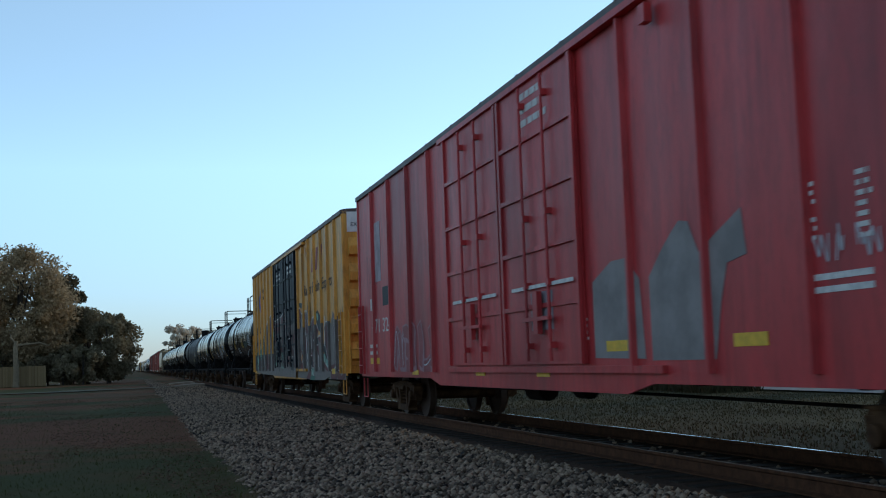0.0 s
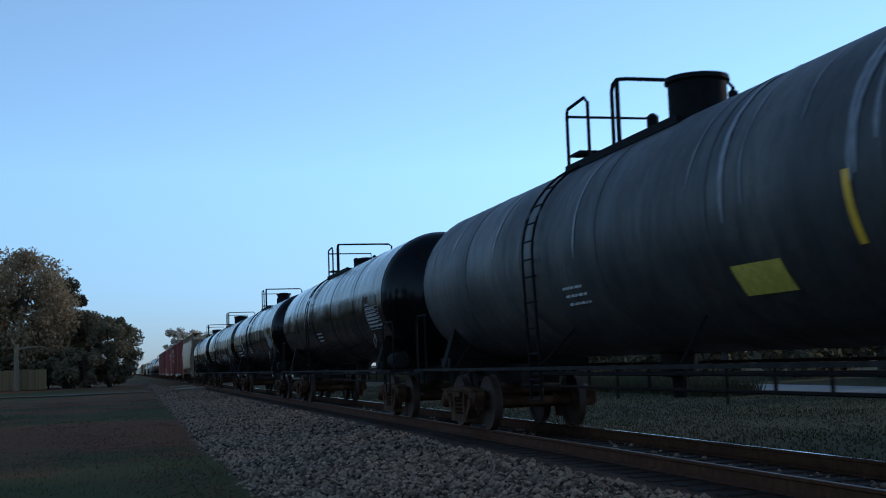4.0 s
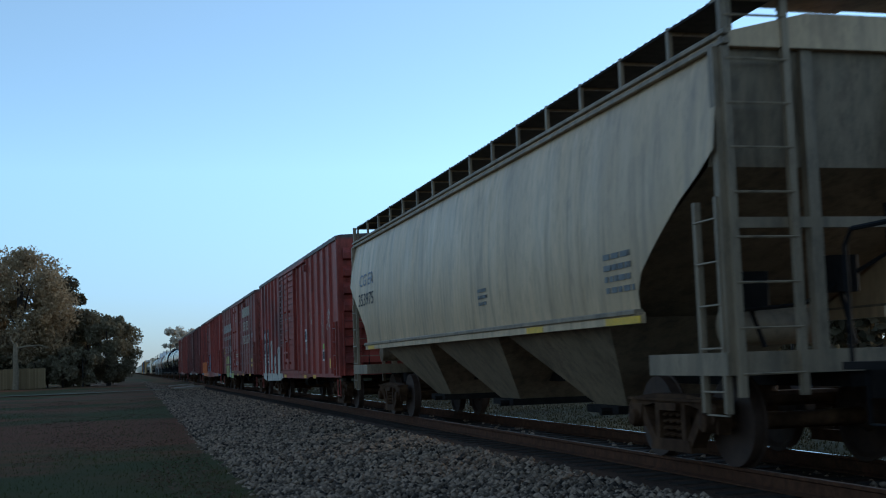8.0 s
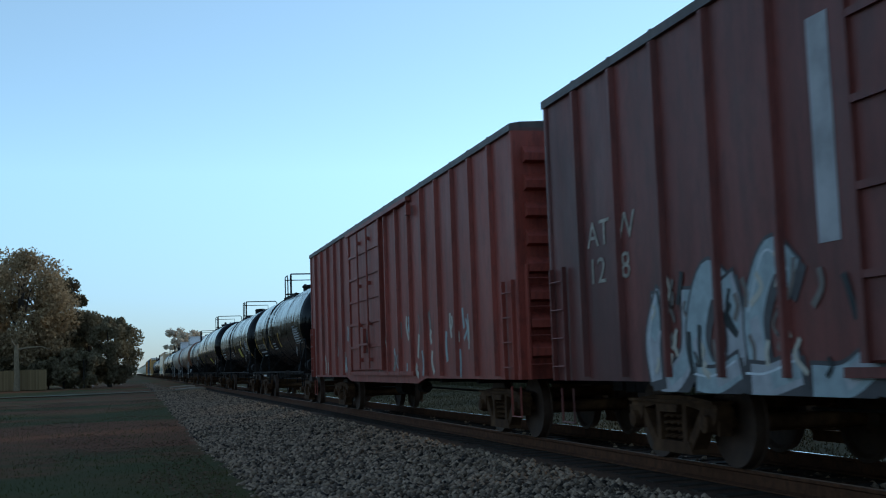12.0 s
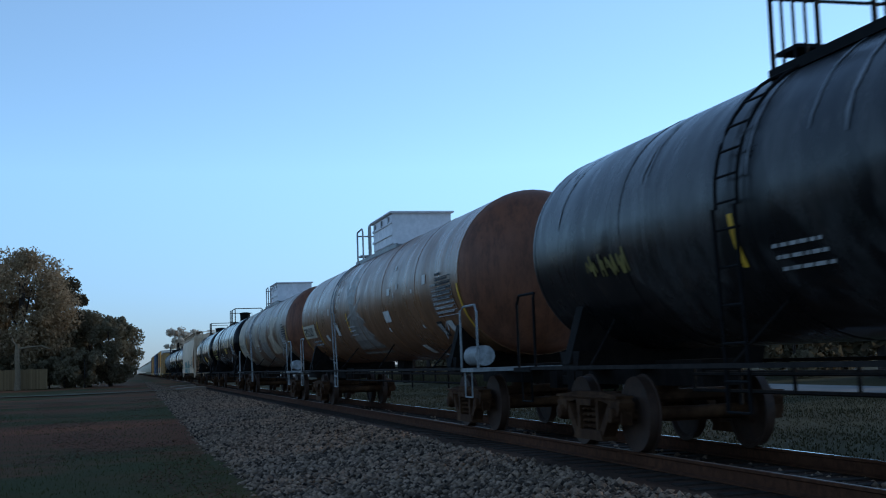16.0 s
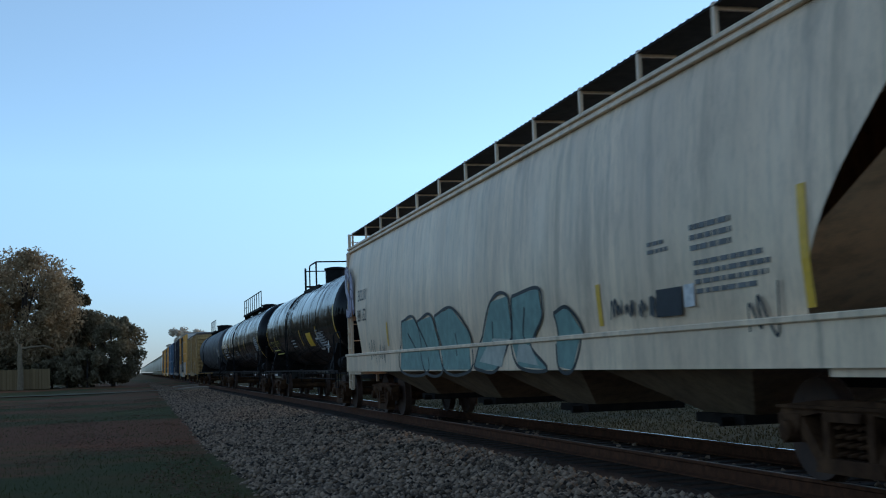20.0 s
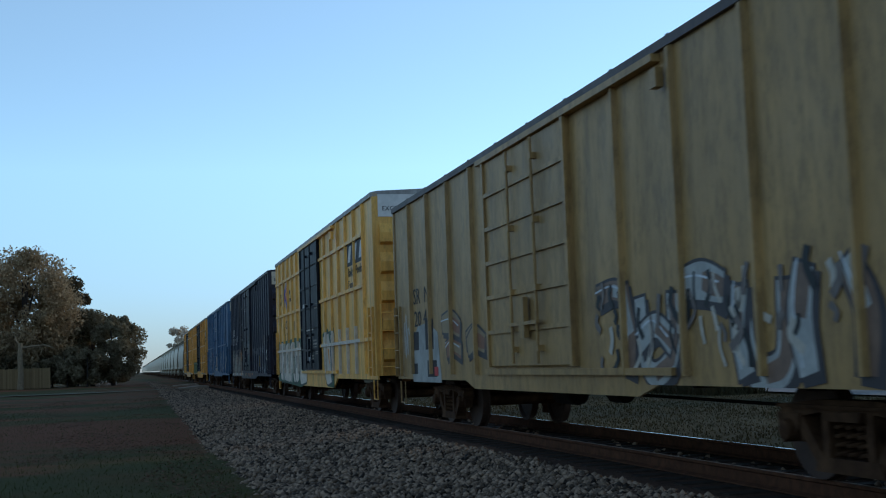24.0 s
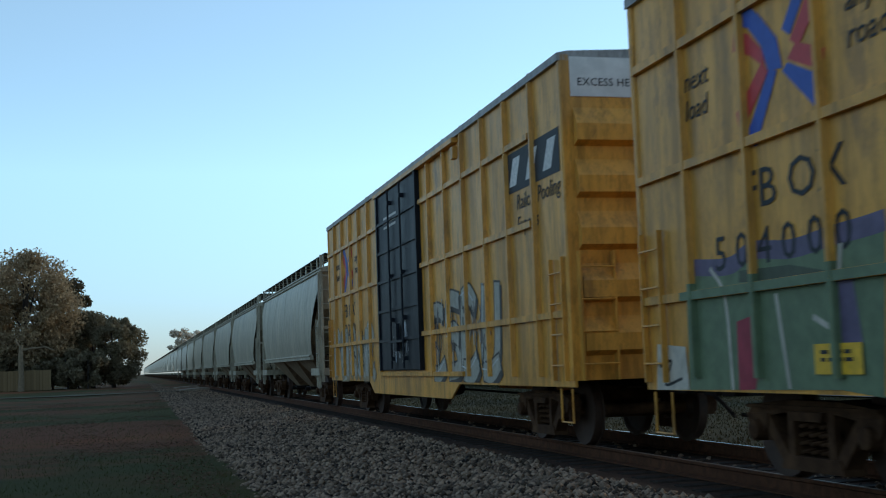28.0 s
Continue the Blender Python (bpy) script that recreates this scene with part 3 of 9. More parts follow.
FINES = plain("brown_stone_dust", (0.055, 0.026, 0.014), 0.95, 0.35, 14, 0.6, alt=(0.085, 0.046, 0.027))
s = Shape()
fx = [4.75, 5.0, 5.5, 5.9, 6.4, 7.1, 7.6, 8.5]
fy = [6 + 0.5 * k for k in range(130)] + [75, 90, 120, 200, 400, 1000]
s.v = [(x + (0.25 * noise.noise((y * 0.8, 7, 1)) if x < 4.9 else 0), y, bed_z(x, y) + (0.012 if x < 4.9 else 0.035) + 0.012 * noise.noise((x * 3, y * 2, 5))) for y in fy for x in fx]
nf = len(fx)
s.f = [(j * nf + i, j * nf + i + 1, (j + 1) * nf + i + 1, (j + 1) * nf + i) for j in range(len(fy) - 1) for i in range(nf - 1)]
thing("ballast_fines", "brown rust-stained stone dust along the rails", "ballast", kind="structure", data=s.mesh("ballast_fines", FINES, True))

TIE = Shape().box(-1.3, 1.3, -0.11, 0.11, -0.36, -0.18, 0.015).mesh("tie", WOOD)
for k in range(110):
    part("tie", TIE, None, track, at=pose(random.uniform(-0.04, 0.04), 6 + 0.52 * k, 0, 0, 0, random.uniform(-1, 1)))
far_ties = Shape()
for k in range(500):
    y = 63.2 + 0.52 * k
    far_ties.box(-1.3, 1.3, y - 0.11, y + 0.11, -0.36, -0.18)
tagged(part("ties", far_ties, WOOD, track), kind="stuff")

BLADE = by_piece("grass_blades", (0.045, 0.047, 0.012), (0.085, 0.082, 0.022), 0.9)
LITTER = by_piece("fallen_leaves", (0.08, 0.038, 0.019), (0.135, 0.064, 0.032), 0.9)


def blades(count, x0, x1, y0, y1, power, tall, wide, flat=False):
    y = y0 + (y1 - y0) * rng.random(count) ** power
    x = x0 + (x1 - x0) * rng.random(count)
    if flat:
        keep = np.array([noise.noise((p * 0.45, q * 0.16, 9)) for p, q in zip(x, y)]) > 0.08
        x, y = x[keep], y[keep]
    m = len(x)
    a = rng.random(m) * 6.28
    h = tall * rng.uniform(0.5, 1.3, m)
    z = np.array([ground_z(p, q) for p, q in zip(x, y)])
    dx, dy = np.cos(a) * wide, np.sin(a) * wide
    lean = rng.uniform(-1, 1, (m, 2)) * h[:, None] * (0.6 if not flat else 3.0)
    p0 = np.stack([x - dx, y - dy, z - 0.01 + (0.02 if flat else 0)], -1)
    p1 = np.stack([x + dx, y + dy, z - 0.01 + (0.02 if flat else 0)], -1)
    p2 = np.stack([x + lean[:, 0], y + lean[:, 1], z + h], -1)
    return np.stack([p0, p1, p2], 1).reshape(-1, 3), np.arange(3 * m).reshape(-1, 3)


v, f = blades(30000, -10, 1.5, 11, 70, 1.8, 0.03, 0.012)
thing("grass", "short dim grass beside the ballast", "grass", kind="stuff", data=many("grass", v, f, BLADE, "", ""))
v, f = blades(50000, -10, 1.3, 11, 70, 1.6, 0.022, 0.026, True)
thing("leaf_litter", "brown fallen leaves lying in the grass", "fallen leaves", kind="stuff", data=many("leaf_litter", v, f, LITTER, "", ""))
DRY = by_piece("dry_grass_blades", (0.048, 0.041, 0.018), (0.07, 0.059, 0.026), 0.9)
v, f = blades(60000, 8.8, 22.4, 8, 80, 1.2, 0.05, 0.02)
thing("grass", "dry tan grass on the far side of the railway", "grass", kind="stuff", data=many("grass", v, f, DRY, "", ""))

v, f = blades(24000, 20.2, 22.5, 40, 130, 1.2, 0.62, 0.03)
thing("grass", "tall dry grass along the edge of the pale road", "grass", kind="stuff", data=many("grass", v, f, DRY, "", ""))

# ---- roads ----
PALEROAD = plain("pale_concrete", (0.25, 0.23, 0.205), 0.85, 0.12, 1.2, 0.1)
DIRT = plain("sandy_track", (0.125, 0.105, 0.06), 0.95, 0.25, 0.9, 0.4)


def strip(name, label, pts, width, mat, lift=0.03):
    s = Shape()
    for i, p in enumerate(pts):
        a, b2 = Vector(pts[max(i - 1, 0)]), Vector(pts[min(i + 1, len(pts) - 1)])
        d = (b2 - a).normalized()
        n2 = Vector((-d.y, d.x)) * width / 2
        for q in (Vector(p) + n2, Vector(p) - n2):
            s.v.append((q.x, q.y, ground_z(q.x, q.y) + lift))
    for i in range(len(pts) - 1):
        s.f.append((2 * i, 2 * i + 1, 2 * i + 3, 2 * i + 2))
    return thing(name, label, "road", kind="structure", data=s.mesh(name, mat))


strip("road", "pale concrete road running along the far side of the railway", [(25.3, y) for y in range(-60, 400, 4)], 5.4, PALEROAD, 0.06)
strip("road", "sandy track crossing the railway", [(x, 92 + 0.02 * x + 2 * math.sin(x * 0.09)) for x in range(-60, 5, 2)], 3.2, DIRT, 0.06)
s = Shape()
for y0 in (93.0, 108.0):
    s.prism([(3.4, 0.1), (3.4, 0.33), (4.9, 0.42), (5.5, 0.42), (5.5, 0.1)], y0, y0 + 4.4)
thing("crossing_apron", "pale sandy apron where a track meets the rails", "crossing", kind="structure", data=s.mesh("crossing_apron", plain("pale_sand", (0.24, 0.18, 0.13), 0.95, 0.2, 2, 0.3)))

# ---- trees ----
BARK = plain("grey_bark", (0.075, 0.06, 0.05), 0.95, 0.3, 5, 0.6)
PALEBARK = plain("bleached_wood", (0.2, 0.145, 0.09), 0.9, 0.25, 4, 0.4)


def leaves(centres, radii, count, size, seed):
    r = np.random.default_rng(seed)
    c = r.integers(0, len(centres), count)
    d = r.normal(size=(count, 3))
    d /= np.linalg.norm(d, axis=1)[:, None]
    p = np.array(centres)[c] + d * (np.array(radii)[c] * r.random(count) ** 0.45)[:, None]
    u = r.normal(size=(count, 3))
    u /= np.linalg.norm(u, axis=1)[:, None]
    w = np.cross(u, r.normal(size=(count, 3)))
    w /= np.linalg.norm(w, axis=1)[:, None]
    sz = size * r.uniform(0.5, 1.4, count)[:, None]
    v = np.stack([p - u * sz, p - w * sz * 0.6, p + u * sz, p + w * sz * 0.6], 1)
    return v.reshape(-1, 3), np.arange(4 * count).reshape(-1, 4)


def tree(label, x, y, height, radius, low, leafmat, seed, count=6000, size=0.22, clumps=34, limbs=9, bark=BARK, trunk=0.28, shape=1.0, category="tree", name="tree"):
    r = random.Random(seed)
    z = ground_z(x, y) - 0.05
    ob = thing(name, label, category, pose(x, y, z))
    top = height * 0.8
    bend = (r.uniform(-0.4, 0.4), r.uniform(-0.4, 0.4))
    t = Shape().tube([(bend[0] * f * f, bend[1] * f * f, top * f) for f in (0, 0.15, 0.35, 0.6, 0.85, 1)], [trunk * (1.25 - f) for f in (0, 0.15, 0.35, 0.6, 0.85, 1)], 8)
    part("trunk", t, bark, ob, smooth=True)
    mid = (low + height) / 2
    half = (height - low) / 2
    cs, rs = [], []
    for k in range(clumps):
        a, e = r.uniform(0, 6.28), r.uniform(-1, 1)
        q = r.uniform(0.45, 1.0) * math.sqrt(max(0.05, 1 - abs(e) ** (2.2 * shape)))
        cs.append((radius * q * math.cos(a), radius * q * math.sin(a), mid + half * e * 0.86))
        rs.append(radius * r.uniform(0.16, 0.36))
    for k in range(limbs):
        c = cs[k * len(cs) // limbs]
        b0 = max(low * 0.8, c[2] * 0.5)
        part("limb", Shape().tube([(0, 0, b0), (c[0] * 0.45, c[1] * 0.45, b0 + (c[2] - b0) * 0.6), c], [trunk * 0.45, trunk * 0.28, trunk * 0.08], 6), bark, ob)
    v, f = leaves(cs, rs, count, size, seed)
    part("crown", many("crown", v, f, leafmat, "", ""), leafmat, ob)
    return ob


OLIVE = by_piece("olive_leaves", (0.24, 0.165, 0.09), (0.48, 0.345, 0.2), 0.9, thin=0.45)
GREEN = by_piece("dark_green_leaves", (0.14, 0.11, 0.062), (0.29, 0.23, 0.14), 0.9, thin=0.45)
BRONZE = by_piece("bronze_leaves", (0.06, 0.048, 0.026), (0.17, 0.125, 0.07), 0.9, thin=0.4)
tree("tall tree with thin olive-tan autumn leaves behind a board fence", -11.0, 133, 14.6, 5.7, 1.8, OLIVE, 1, 42000, 0.15, 90, 16)
tree("spreading olive-brown tree behind the fence", -17.5, 137, 12.5, 5.4, 1.2, OLIVE, 2, 28000, 0.16, 70, 10)
tree("small olive tree between taller ones", -6.7, 137, 11.8, 3.5, 0.8, BRONZE, 3, 22000, 0.16, 50, 8)
tree("dense dark green tree beside the railway", -2.1, 131, 7.6, 2.9, 0.3, GREEN, 4, 18000, 0.15, 56, 6, trunk=0.2, shape=1.6)
tree("dark green tree next to the track clearing", -4.3, 135, 8.3, 2.8, 0.4, GREEN, 5, 16000, 0.15, 50, 6, trunk=0.2, shape=1.4)
for k, (x, y, h, rr) in enumerate(((-21, 139, 6.5, 3.4), (-15.5, 140, 6.0, 3.4), (-10.5, 140, 6.0, 3.2), (-6.0, 140, 5.5, 3.0), (-13, 134, 5.0, 2.4), (-8.3, 133, 4.6, 2.2), (-14.5, 131.5, 4.2, 2.2), (-9.5, 130, 3.6, 1.9), (-6.6, 129.5, 4.2, 2.0), (-4.6, 128.5, 3.8, 1.8), (-19, 132, 4.5, 2.4), (-12.3, 131, 3.5, 1.6))):
    tree("dark bushy shrub under the trees", x, y, h, rr, 0.2, GREEN, 20 + k, 4500, 0.17, 24, 5, trunk=0.08, shape=2.0, category="shrub", name="shrub")
# leaf colour raised so that distance haze is painted into the far trees
PALETREE = by_piece("haze_paled_tan_leaves", (0.5, 0.42, 0.32), (0.8, 0.68, 0.54), 0.9, thin=0.5)
tree("distant tan tree beyond the train, its leaves paled for haze", 15.2, 400, 16.0, 4.6, 5, PALETREE, 7, 2500, 0.5, 30, 6)
tree("distant tan tree beyond the train, its leaves paled for haze", 20.5, 408, 14.8, 4.2, 5, PALETREE, 8, 2200, 0.5, 26, 6)
for k in range(13):
    tree("bare-stemmed roadside tree beyond the pale road", 33 + 5 * math.sin(k * 2.3), 18 + 11 * k + 3 * math.sin(k * 5.1), 9 + 2 * math.sin(k * 1.7), 3.4, 1.7, BRONZE, 40 + k, 2600, 0.3, 20, 5, trunk=0.2)
for k in range(32):
    tree("low dusty shrub beyond the pale road", 39 + 4 * math.sin(k * 1.9), 14 + 5 * k, 3.4 + math.sin(k * 2.9), 3.0, 0.2, GREEN, 60 + k, 2200, 0.28, 20, 3, trunk=0.08, shape=2.0, category="shrub", name="shrub")
# unseen woods added behind the camera and to the far horizon, blocking low sky
for k in range(10):
    tree("unseen dark woodland tree behind the lineside grass", -30 - 3 * math.sin(k * 2.1), -40 + 15 * k, 11 + 2 * math.sin(k), 5, 1.5, BRONZE, 90 + k, 2500, 0.4, 24, 5)

# ---- fence and dead trunk ----
BOARDS = by_piece("weathered_boards", (0.15, 0.095, 0.045), (0.24, 0.155, 0.075), 0.9, island=False)
fence = thing("board_fence", "weathered tan board fence below the trees", "fence")
fence.matrix_basis = pose(-8.2, 127.2, ground_z(-8, 127))
board = Shape().box(-0.068, 0.068, -0.012, 0.012, 0.05, 2.05).mesh("board", BOARDS)
for k in range(95):
    part("board", board, None, fence, at=pose(-0.145 * k, 0.02 * math.sin(k * 0.7), random.uniform(-0.03, 0.03)))
for k in range(6):
    part("post", Shape().box(-2.7 * k - 0.05, -2.7 * k + 0.05, 0.03, 0.13, 0, 2.0), BOARDS, fence)
part("rail", Shape().box(-13.8, 0.1, 0.015, 0.06, 1.55, 1.65), BOARDS, fence)
part("rail", Shape().box(-13.8, 0.1, 0.015, 0.06, 0.4, 0.5), BOARDS, fence)
dead = thing("dead_tree", "pale bare dead trunk with one level branch", "dead tree", pose(-10.9, 126.3, ground_z(-11, 126)))
part("trunk", Shape().tube([(0, 0, -0.05), (0.05, 0, 1.5), (-0.03, 0.02, 3.2), (0.02, 0, 4.6)], [0.32, 0.27, 0.25, 0.2], 9), PALEBARK, dead, smooth=True)
part("limb", Shape().tube([(0, 0, 4.1), (1.0, 0, 4.25), (2.3, 0.1, 4.35), (3.2, 0, 4.0)], [0.13, 0.1, 0.08, 0.04], 7), PALEBARK, dead, smooth=True)
part("limb", Shape().tube([(-0.05, 0, 4.4), (-0.4, 0, 4.9), (-0.5, 0.1, 5.3)], [0.1, 0.08, 0.04], 6), PALEBARK, dead, smooth=True)

CARS = []
POSTS = {}


def car_thing(name, label, category, s0, s1):
    """An empty at the middle of the car on top of the rails; s0, s1: where its near and far ends lie along the track at 14 s."""
    car = thing(name, label, category, pose(TRACK, (s0 + s1) / 2, RAIL), group="cars of the freight train")
    CARS.append((car, (s0 + s1) / 2))
    return car


def underframe(car, half, deep=True):
    s = Shape().box(-0.22, 0.22, -half, half, 0.78, 1.0)
    for k in range(-3, 4):
        y = k * half / 4
        s.box(-1.35, 1.35, y - 0.06, y + 0.06, 0.82, 0.98)
    part("centre_sill", s, UNDER, car)
    s = Shape().lathe([(-0.35, 0.0), (-0.33, 0.16), (0.33, 0.16), (0.35, 0.0)], "y", (-0.75, 0.9, 0.66), 12)
    s.lathe([(-0.2, 0.12), (0.2, 0.12)], "y", (-0.7, -0.8, 0.68), 10)
    s.tube([(-0.7, -0.6, 0.68), (-0.3, -half + 3.6, 0.6)], 0.02, 5).tube([(-0.75, 1.25, 0.66), (-0.3, half - 3.6, 0.6)], 0.02, 5)
    part("brake_gear", s, UNDER, car)


def boxcar(label, s0, s1, eave, mat, doormat, doors, pitch=1.2, belts=(), endmat=None, endtop=None, endribs=5, roofmat=None,
           sill=(0.8, 0.8), wide=0.09, doorribs=5, louvre=False, vent=True, latch=None, ribout=0.068, posts=None, beltout=0.06):
    car = car_thing("boxcar", label, "boxcar", s0, s1)
    L = s1 - s0
    h = L / 2
    W = 1.5
    z0 = 1.0
    endmat = endmat or mat
    roofmat = roofmat or mat
    # shell of side sheets and ends, open below the floor
    part("side_sheet", Shape().box(-W, -W + 0.05, -h + 0.05, h - 0.05, z0, eave - 0.05), mat, car)
    part("side_sheet", Shape().box(W - 0.05, W, -h + 0.05, h - 0.05, z0, eave - 0.05), mat, car)
    part("floor", Shape().box(-W + 0.05, W - 0.05, -h + 0.1, h - 0.1, z0 - 0.06, z0 + 0.05), UNDER, car)
    ys = [h - d for d0, d1 in doors for d in (d0, d1)]
    # upright posts
    POSTS[car.name] = []
    n = round(L / pitch)
    for u in posts or [L - L * k / n for k in range(1, n)]:
        y = h - u
        if any(d0 - 0.12 < h - y < d1 + 0.12 for d0, d1 in doors):
            continue
        POSTS[car.name].append((y, wide, ribout))
        part("side_post", Shape().add([(-W - ribout, y - wide / 2 + 0.015, z0 - 0.05), (-W - ribout, y + wide / 2 - 0.015, z0 - 0.05), (-W + 0.002, y + wide / 2, z0 - 0.05), (-W + 0.002, y - wide / 2, z0 - 0.05),
                                       (-W - ribout, y - wide / 2 + 0.015, eave - 0.12), (-W - ribout, y + wide / 2 - 0.015, eave - 0.12), (-W + 0.002, y + wide / 2, eave - 0.1), (-W + 0.002, y - wide / 2, eave - 0.1)],
                                      [(0, 4, 5, 1), (1, 5, 6, 2), (3, 7, 4, 0), (4, 7, 6, 5), (0, 1, 2, 3)]), mat, car)
    for y in (-h, h):
        part("corner_post", Shape().box(-W - 0.03, -W + 0.12, min(y, y - math.copysign(0.1, y)), max(y, y - math.copysign(0.1, y)), z0 - 0.1, eave - 0.02, 0.02), mat, car)
        part("corner_post", Shape().box(W - 0.12, W + 0.03, min(y, y - math.copysign(0.1, y)), max(y, y - math.copysign(0.1, y)), z0 - 0.1, eave - 0.02, 0.02), mat, car)
    # horizontal belt rails between the posts, left out at the doors
    for z in belts:
        cuts = [0.1] + [d for d0, d1 in doors for d in (d0 - 0.06, d1 + 0.06)] + [L - (1.3 if z > 2 else 0.1)]
        for a, b2 in zip(cuts[::2], cuts[1::2]):
            part("belt_rail", Shape().slab([(h - b2, z - 0.035), (h - a, z - 0.035), (h - a, z + 0.05), (h - b2, z + 0.05)], -W - beltout, -W + 0.002), mat, car)
    # side sill, deeper amidships
    lo, mid = sill
    for sx in (-1, 1):
        ring = [(-h, z0 + 0.02), (-h, lo), (-h * 0.42, lo), (-h * 0.36, mid), (h * 0.36, mid), (h * 0.42, lo), (h, lo), (h, z0 + 0.02)]
        part("side_sill", Shape().slab(ring, sx * (W - 0.02) - 0.018, sx * (W - 0.02) + 0.018), mat, car)
    # roof
    s = Shape().prism([(-W - 0.05, eave - 0.1), (-W - 0.05, eave), (-W + 0.1, eave + 0.03), (0, eave + 0.1), (W - 0.1, eave + 0.03), (W + 0.05, eave), (W + 0.05, eave - 0.1)], -h, h)
    roof = part("roof", s, roofmat, car)
    for k in range(1, n):
        y = -h + L * k / n
        part("roof_seam", Shape().prism([(-W - 0.053, eave - 0.03), (-W - 0.053, eave + 0.012), (0, eave + 0.118), (W + 0.053, eave + 0.012), (W + 0.053, eave - 0.03)], y - 0.03, y + 0.03), roofmat, roof)
    # ends with pressed ribs
    for e in (-1, 1):
        y = e * h
        end = part("end_wall", Shape().box(-W + 0.1, W - 0.1, min(y, y - e * 0.05), max(y, y - e * 0.05), z0 - 0.1, eave - 0.05), endmat, car)
        top = eave - 0.62 if endtop else eave - 0.25
        for k in range(endribs):
            z = z0 + 0.12 + (top - z0 - 0.12) * (k + 0.5) / endribs
            d = (top - z0) / endribs * (0.36 if endribs < 8 else 0.3)
            ring = [(y, z - d), (y + e * 0.12, z - d * 0.75), (y + e * 0.12, z + d * 0.1), (y, z + d)]
            part("end_rib", Shape().slab(ring[::e], -W + 0.13, W - 0.13), endmat, end)
        if endtop:
            part("end_panel", Shape().box(-W + 0.11, W - 0.11, min(y, y + e * 0.012), max(y, y + e * 0.012), eave - 0.56, eave - 0.05), endtop, end, "pale painted panel")
            if e < 0:
                words("lettering", "EXCESS HEIGHT CAR", 0.1, BLACKINK, end, y - 0.016, eave - 0.42, -1.3, face="end", spread=1.05)
    # doors
    for i, (d0, d1) in enumerate(doors):
        ya, yb = h - d1, h - d0
        door = part("door", Shape().box(-W - 0.06, -W + 0.003, ya, yb, z0 + 0.06, eave - 0.2, 0.02), doormat, car, "sliding steel door")
        part("door", Shape().box(W - 0.003, W + 0.06, -yb, -ya, z0 + 0.06, eave - 0.2, 0.02), doormat, car, "sliding steel door")
        if louvre:
            k = 0
            z = z0 + 0.9
            while z < eave - 0.3:
                part("door_slat", Shape().slab([(ya + 0.06, z), (yb - 0.06, z), (yb - 0.06, z + 0.05), (ya + 0.06, z + 0.05)], -W - 0.1, -W - 0.058), doormat, door)
                z += 0.19
        else:
            for k in range(1, doorribs + 1):
                z = z0 + 0.06 + (eave - 0.26 - z0) * k / (doorribs + 1)
                part("door_rib", Shape().slab([(ya + 0.05, z - 0.03), (yb - 0.05, z - 0.03), (yb - 0.05, z + 0.03), (ya + 0.05, z + 0.03)], -W - 0.095, -W - 0.058), doormat, door)
        for y in (ya + 0.03, yb - 0.03):
            part("door_post", Shape().box(-W - 0.1, -W - 0.058, y - 0.045, y + 0.045, z0 + 0.06, eave - 0.2), doormat, door)
        rods = Shape()
        span = yb - ya
        for f in (0.32, 0.62):
            y = ya + span * f
            rods.tube([(-W - 0.13, y, z0 + 0.1), (-W - 0.13, y, eave - 0.25)], 0.022, 6)
            for z in (z0 + 0.3, z0 + 1.1, z0 + 2.0, eave - 0.5):
                rods.box(-W - 0.15, -W - 0.06, y - 0.05, y + 0.05, z - 0.04, z + 0.04)
        part("lock_rod", rods, latch or doormat, door)
        s = Shape().box(-W - 0.17, -W - 0.12, ya + span * 0.3, ya + span * 0.66, z0 + 0.62, z0 + 0.67)
        s.box(-W - 0.17, -W - 0.1, ya + span * 0.44, ya + span * 0.5, z0 + 0.45, z0 + 1.0)
        part("handle", s, latch or doormat, door)
    d0, d1 = min(d for d, _ in doors), max(d for _, d in doors)
    over = (d1 - d0) * (0.75 if len(doors) == 1 else 0.35)
    for z, name in ((z0 - 0.02, "lower_door_track"), (eave - 0.17, "upper_door_track")):
        part(name, Shape().box(-W - (0.06 if name[0] == "l" else 0.11), -W - 0.002, h - d1 - over, h - d0 + 0.3, z - 0.03, z + 0.05), mat, car)
    # ladders, steps, grab irons
    for e in (-1, 1):
        y = e * (h - 0.35)
        ladder("side_ladder", car, mat, -W - 0.02, y - 0.22, y + 0.22, 0.9, 2.45 if eave > 4.7 else 2.3, 4)
        step(car, -W + 0.02, y, mat)
        end_ladder("end_ladder", car, mat, e * h, -1.4, -0.95, 0.9, 2.5, 4, 0.12, e)
        coupler(car, e * (h - 0.02), e)
    s = Shape().lathe([(0.0, 0.3), (0.03, 0.3)], "y", (0.55, -h - 0.2, 2.1), 14)
    s.tube([(0.55, -h - 0.12, 2.1), (0.55, -h - 0.1, 1.0)], 0.02, 5)
    part("brake_wheel", s, UNDER, car)
    if vent:
        part("placard_bracket", Shape().box(-W - 0.14, -W - 0.05, h - d1 - over - 0.16, h - d1 - over, eave - 0.5, eave - 0.3), mat, car)
    underframe(car, h - 0.4)
    add_bogies(car, h - 2.45)
    return car, L, h


def reflectors(car, L, at, z, size=(0.45, 0.1), x=-1.5, mat=REFLECT):
    for u in at:
        part("reflector", Shape().box(x - 0.008, x - 0.002, L / 2 - u - size[0], L / 2 - u, z - size[1] / 2, z + size[1] / 2), mat, car)


# ---- tank cars ----


def curve_on(r, zc, out=0.006):
    return lambda z: -(math.sqrt(max(0.01, r * r - (z - zc) ** 2)) + out)


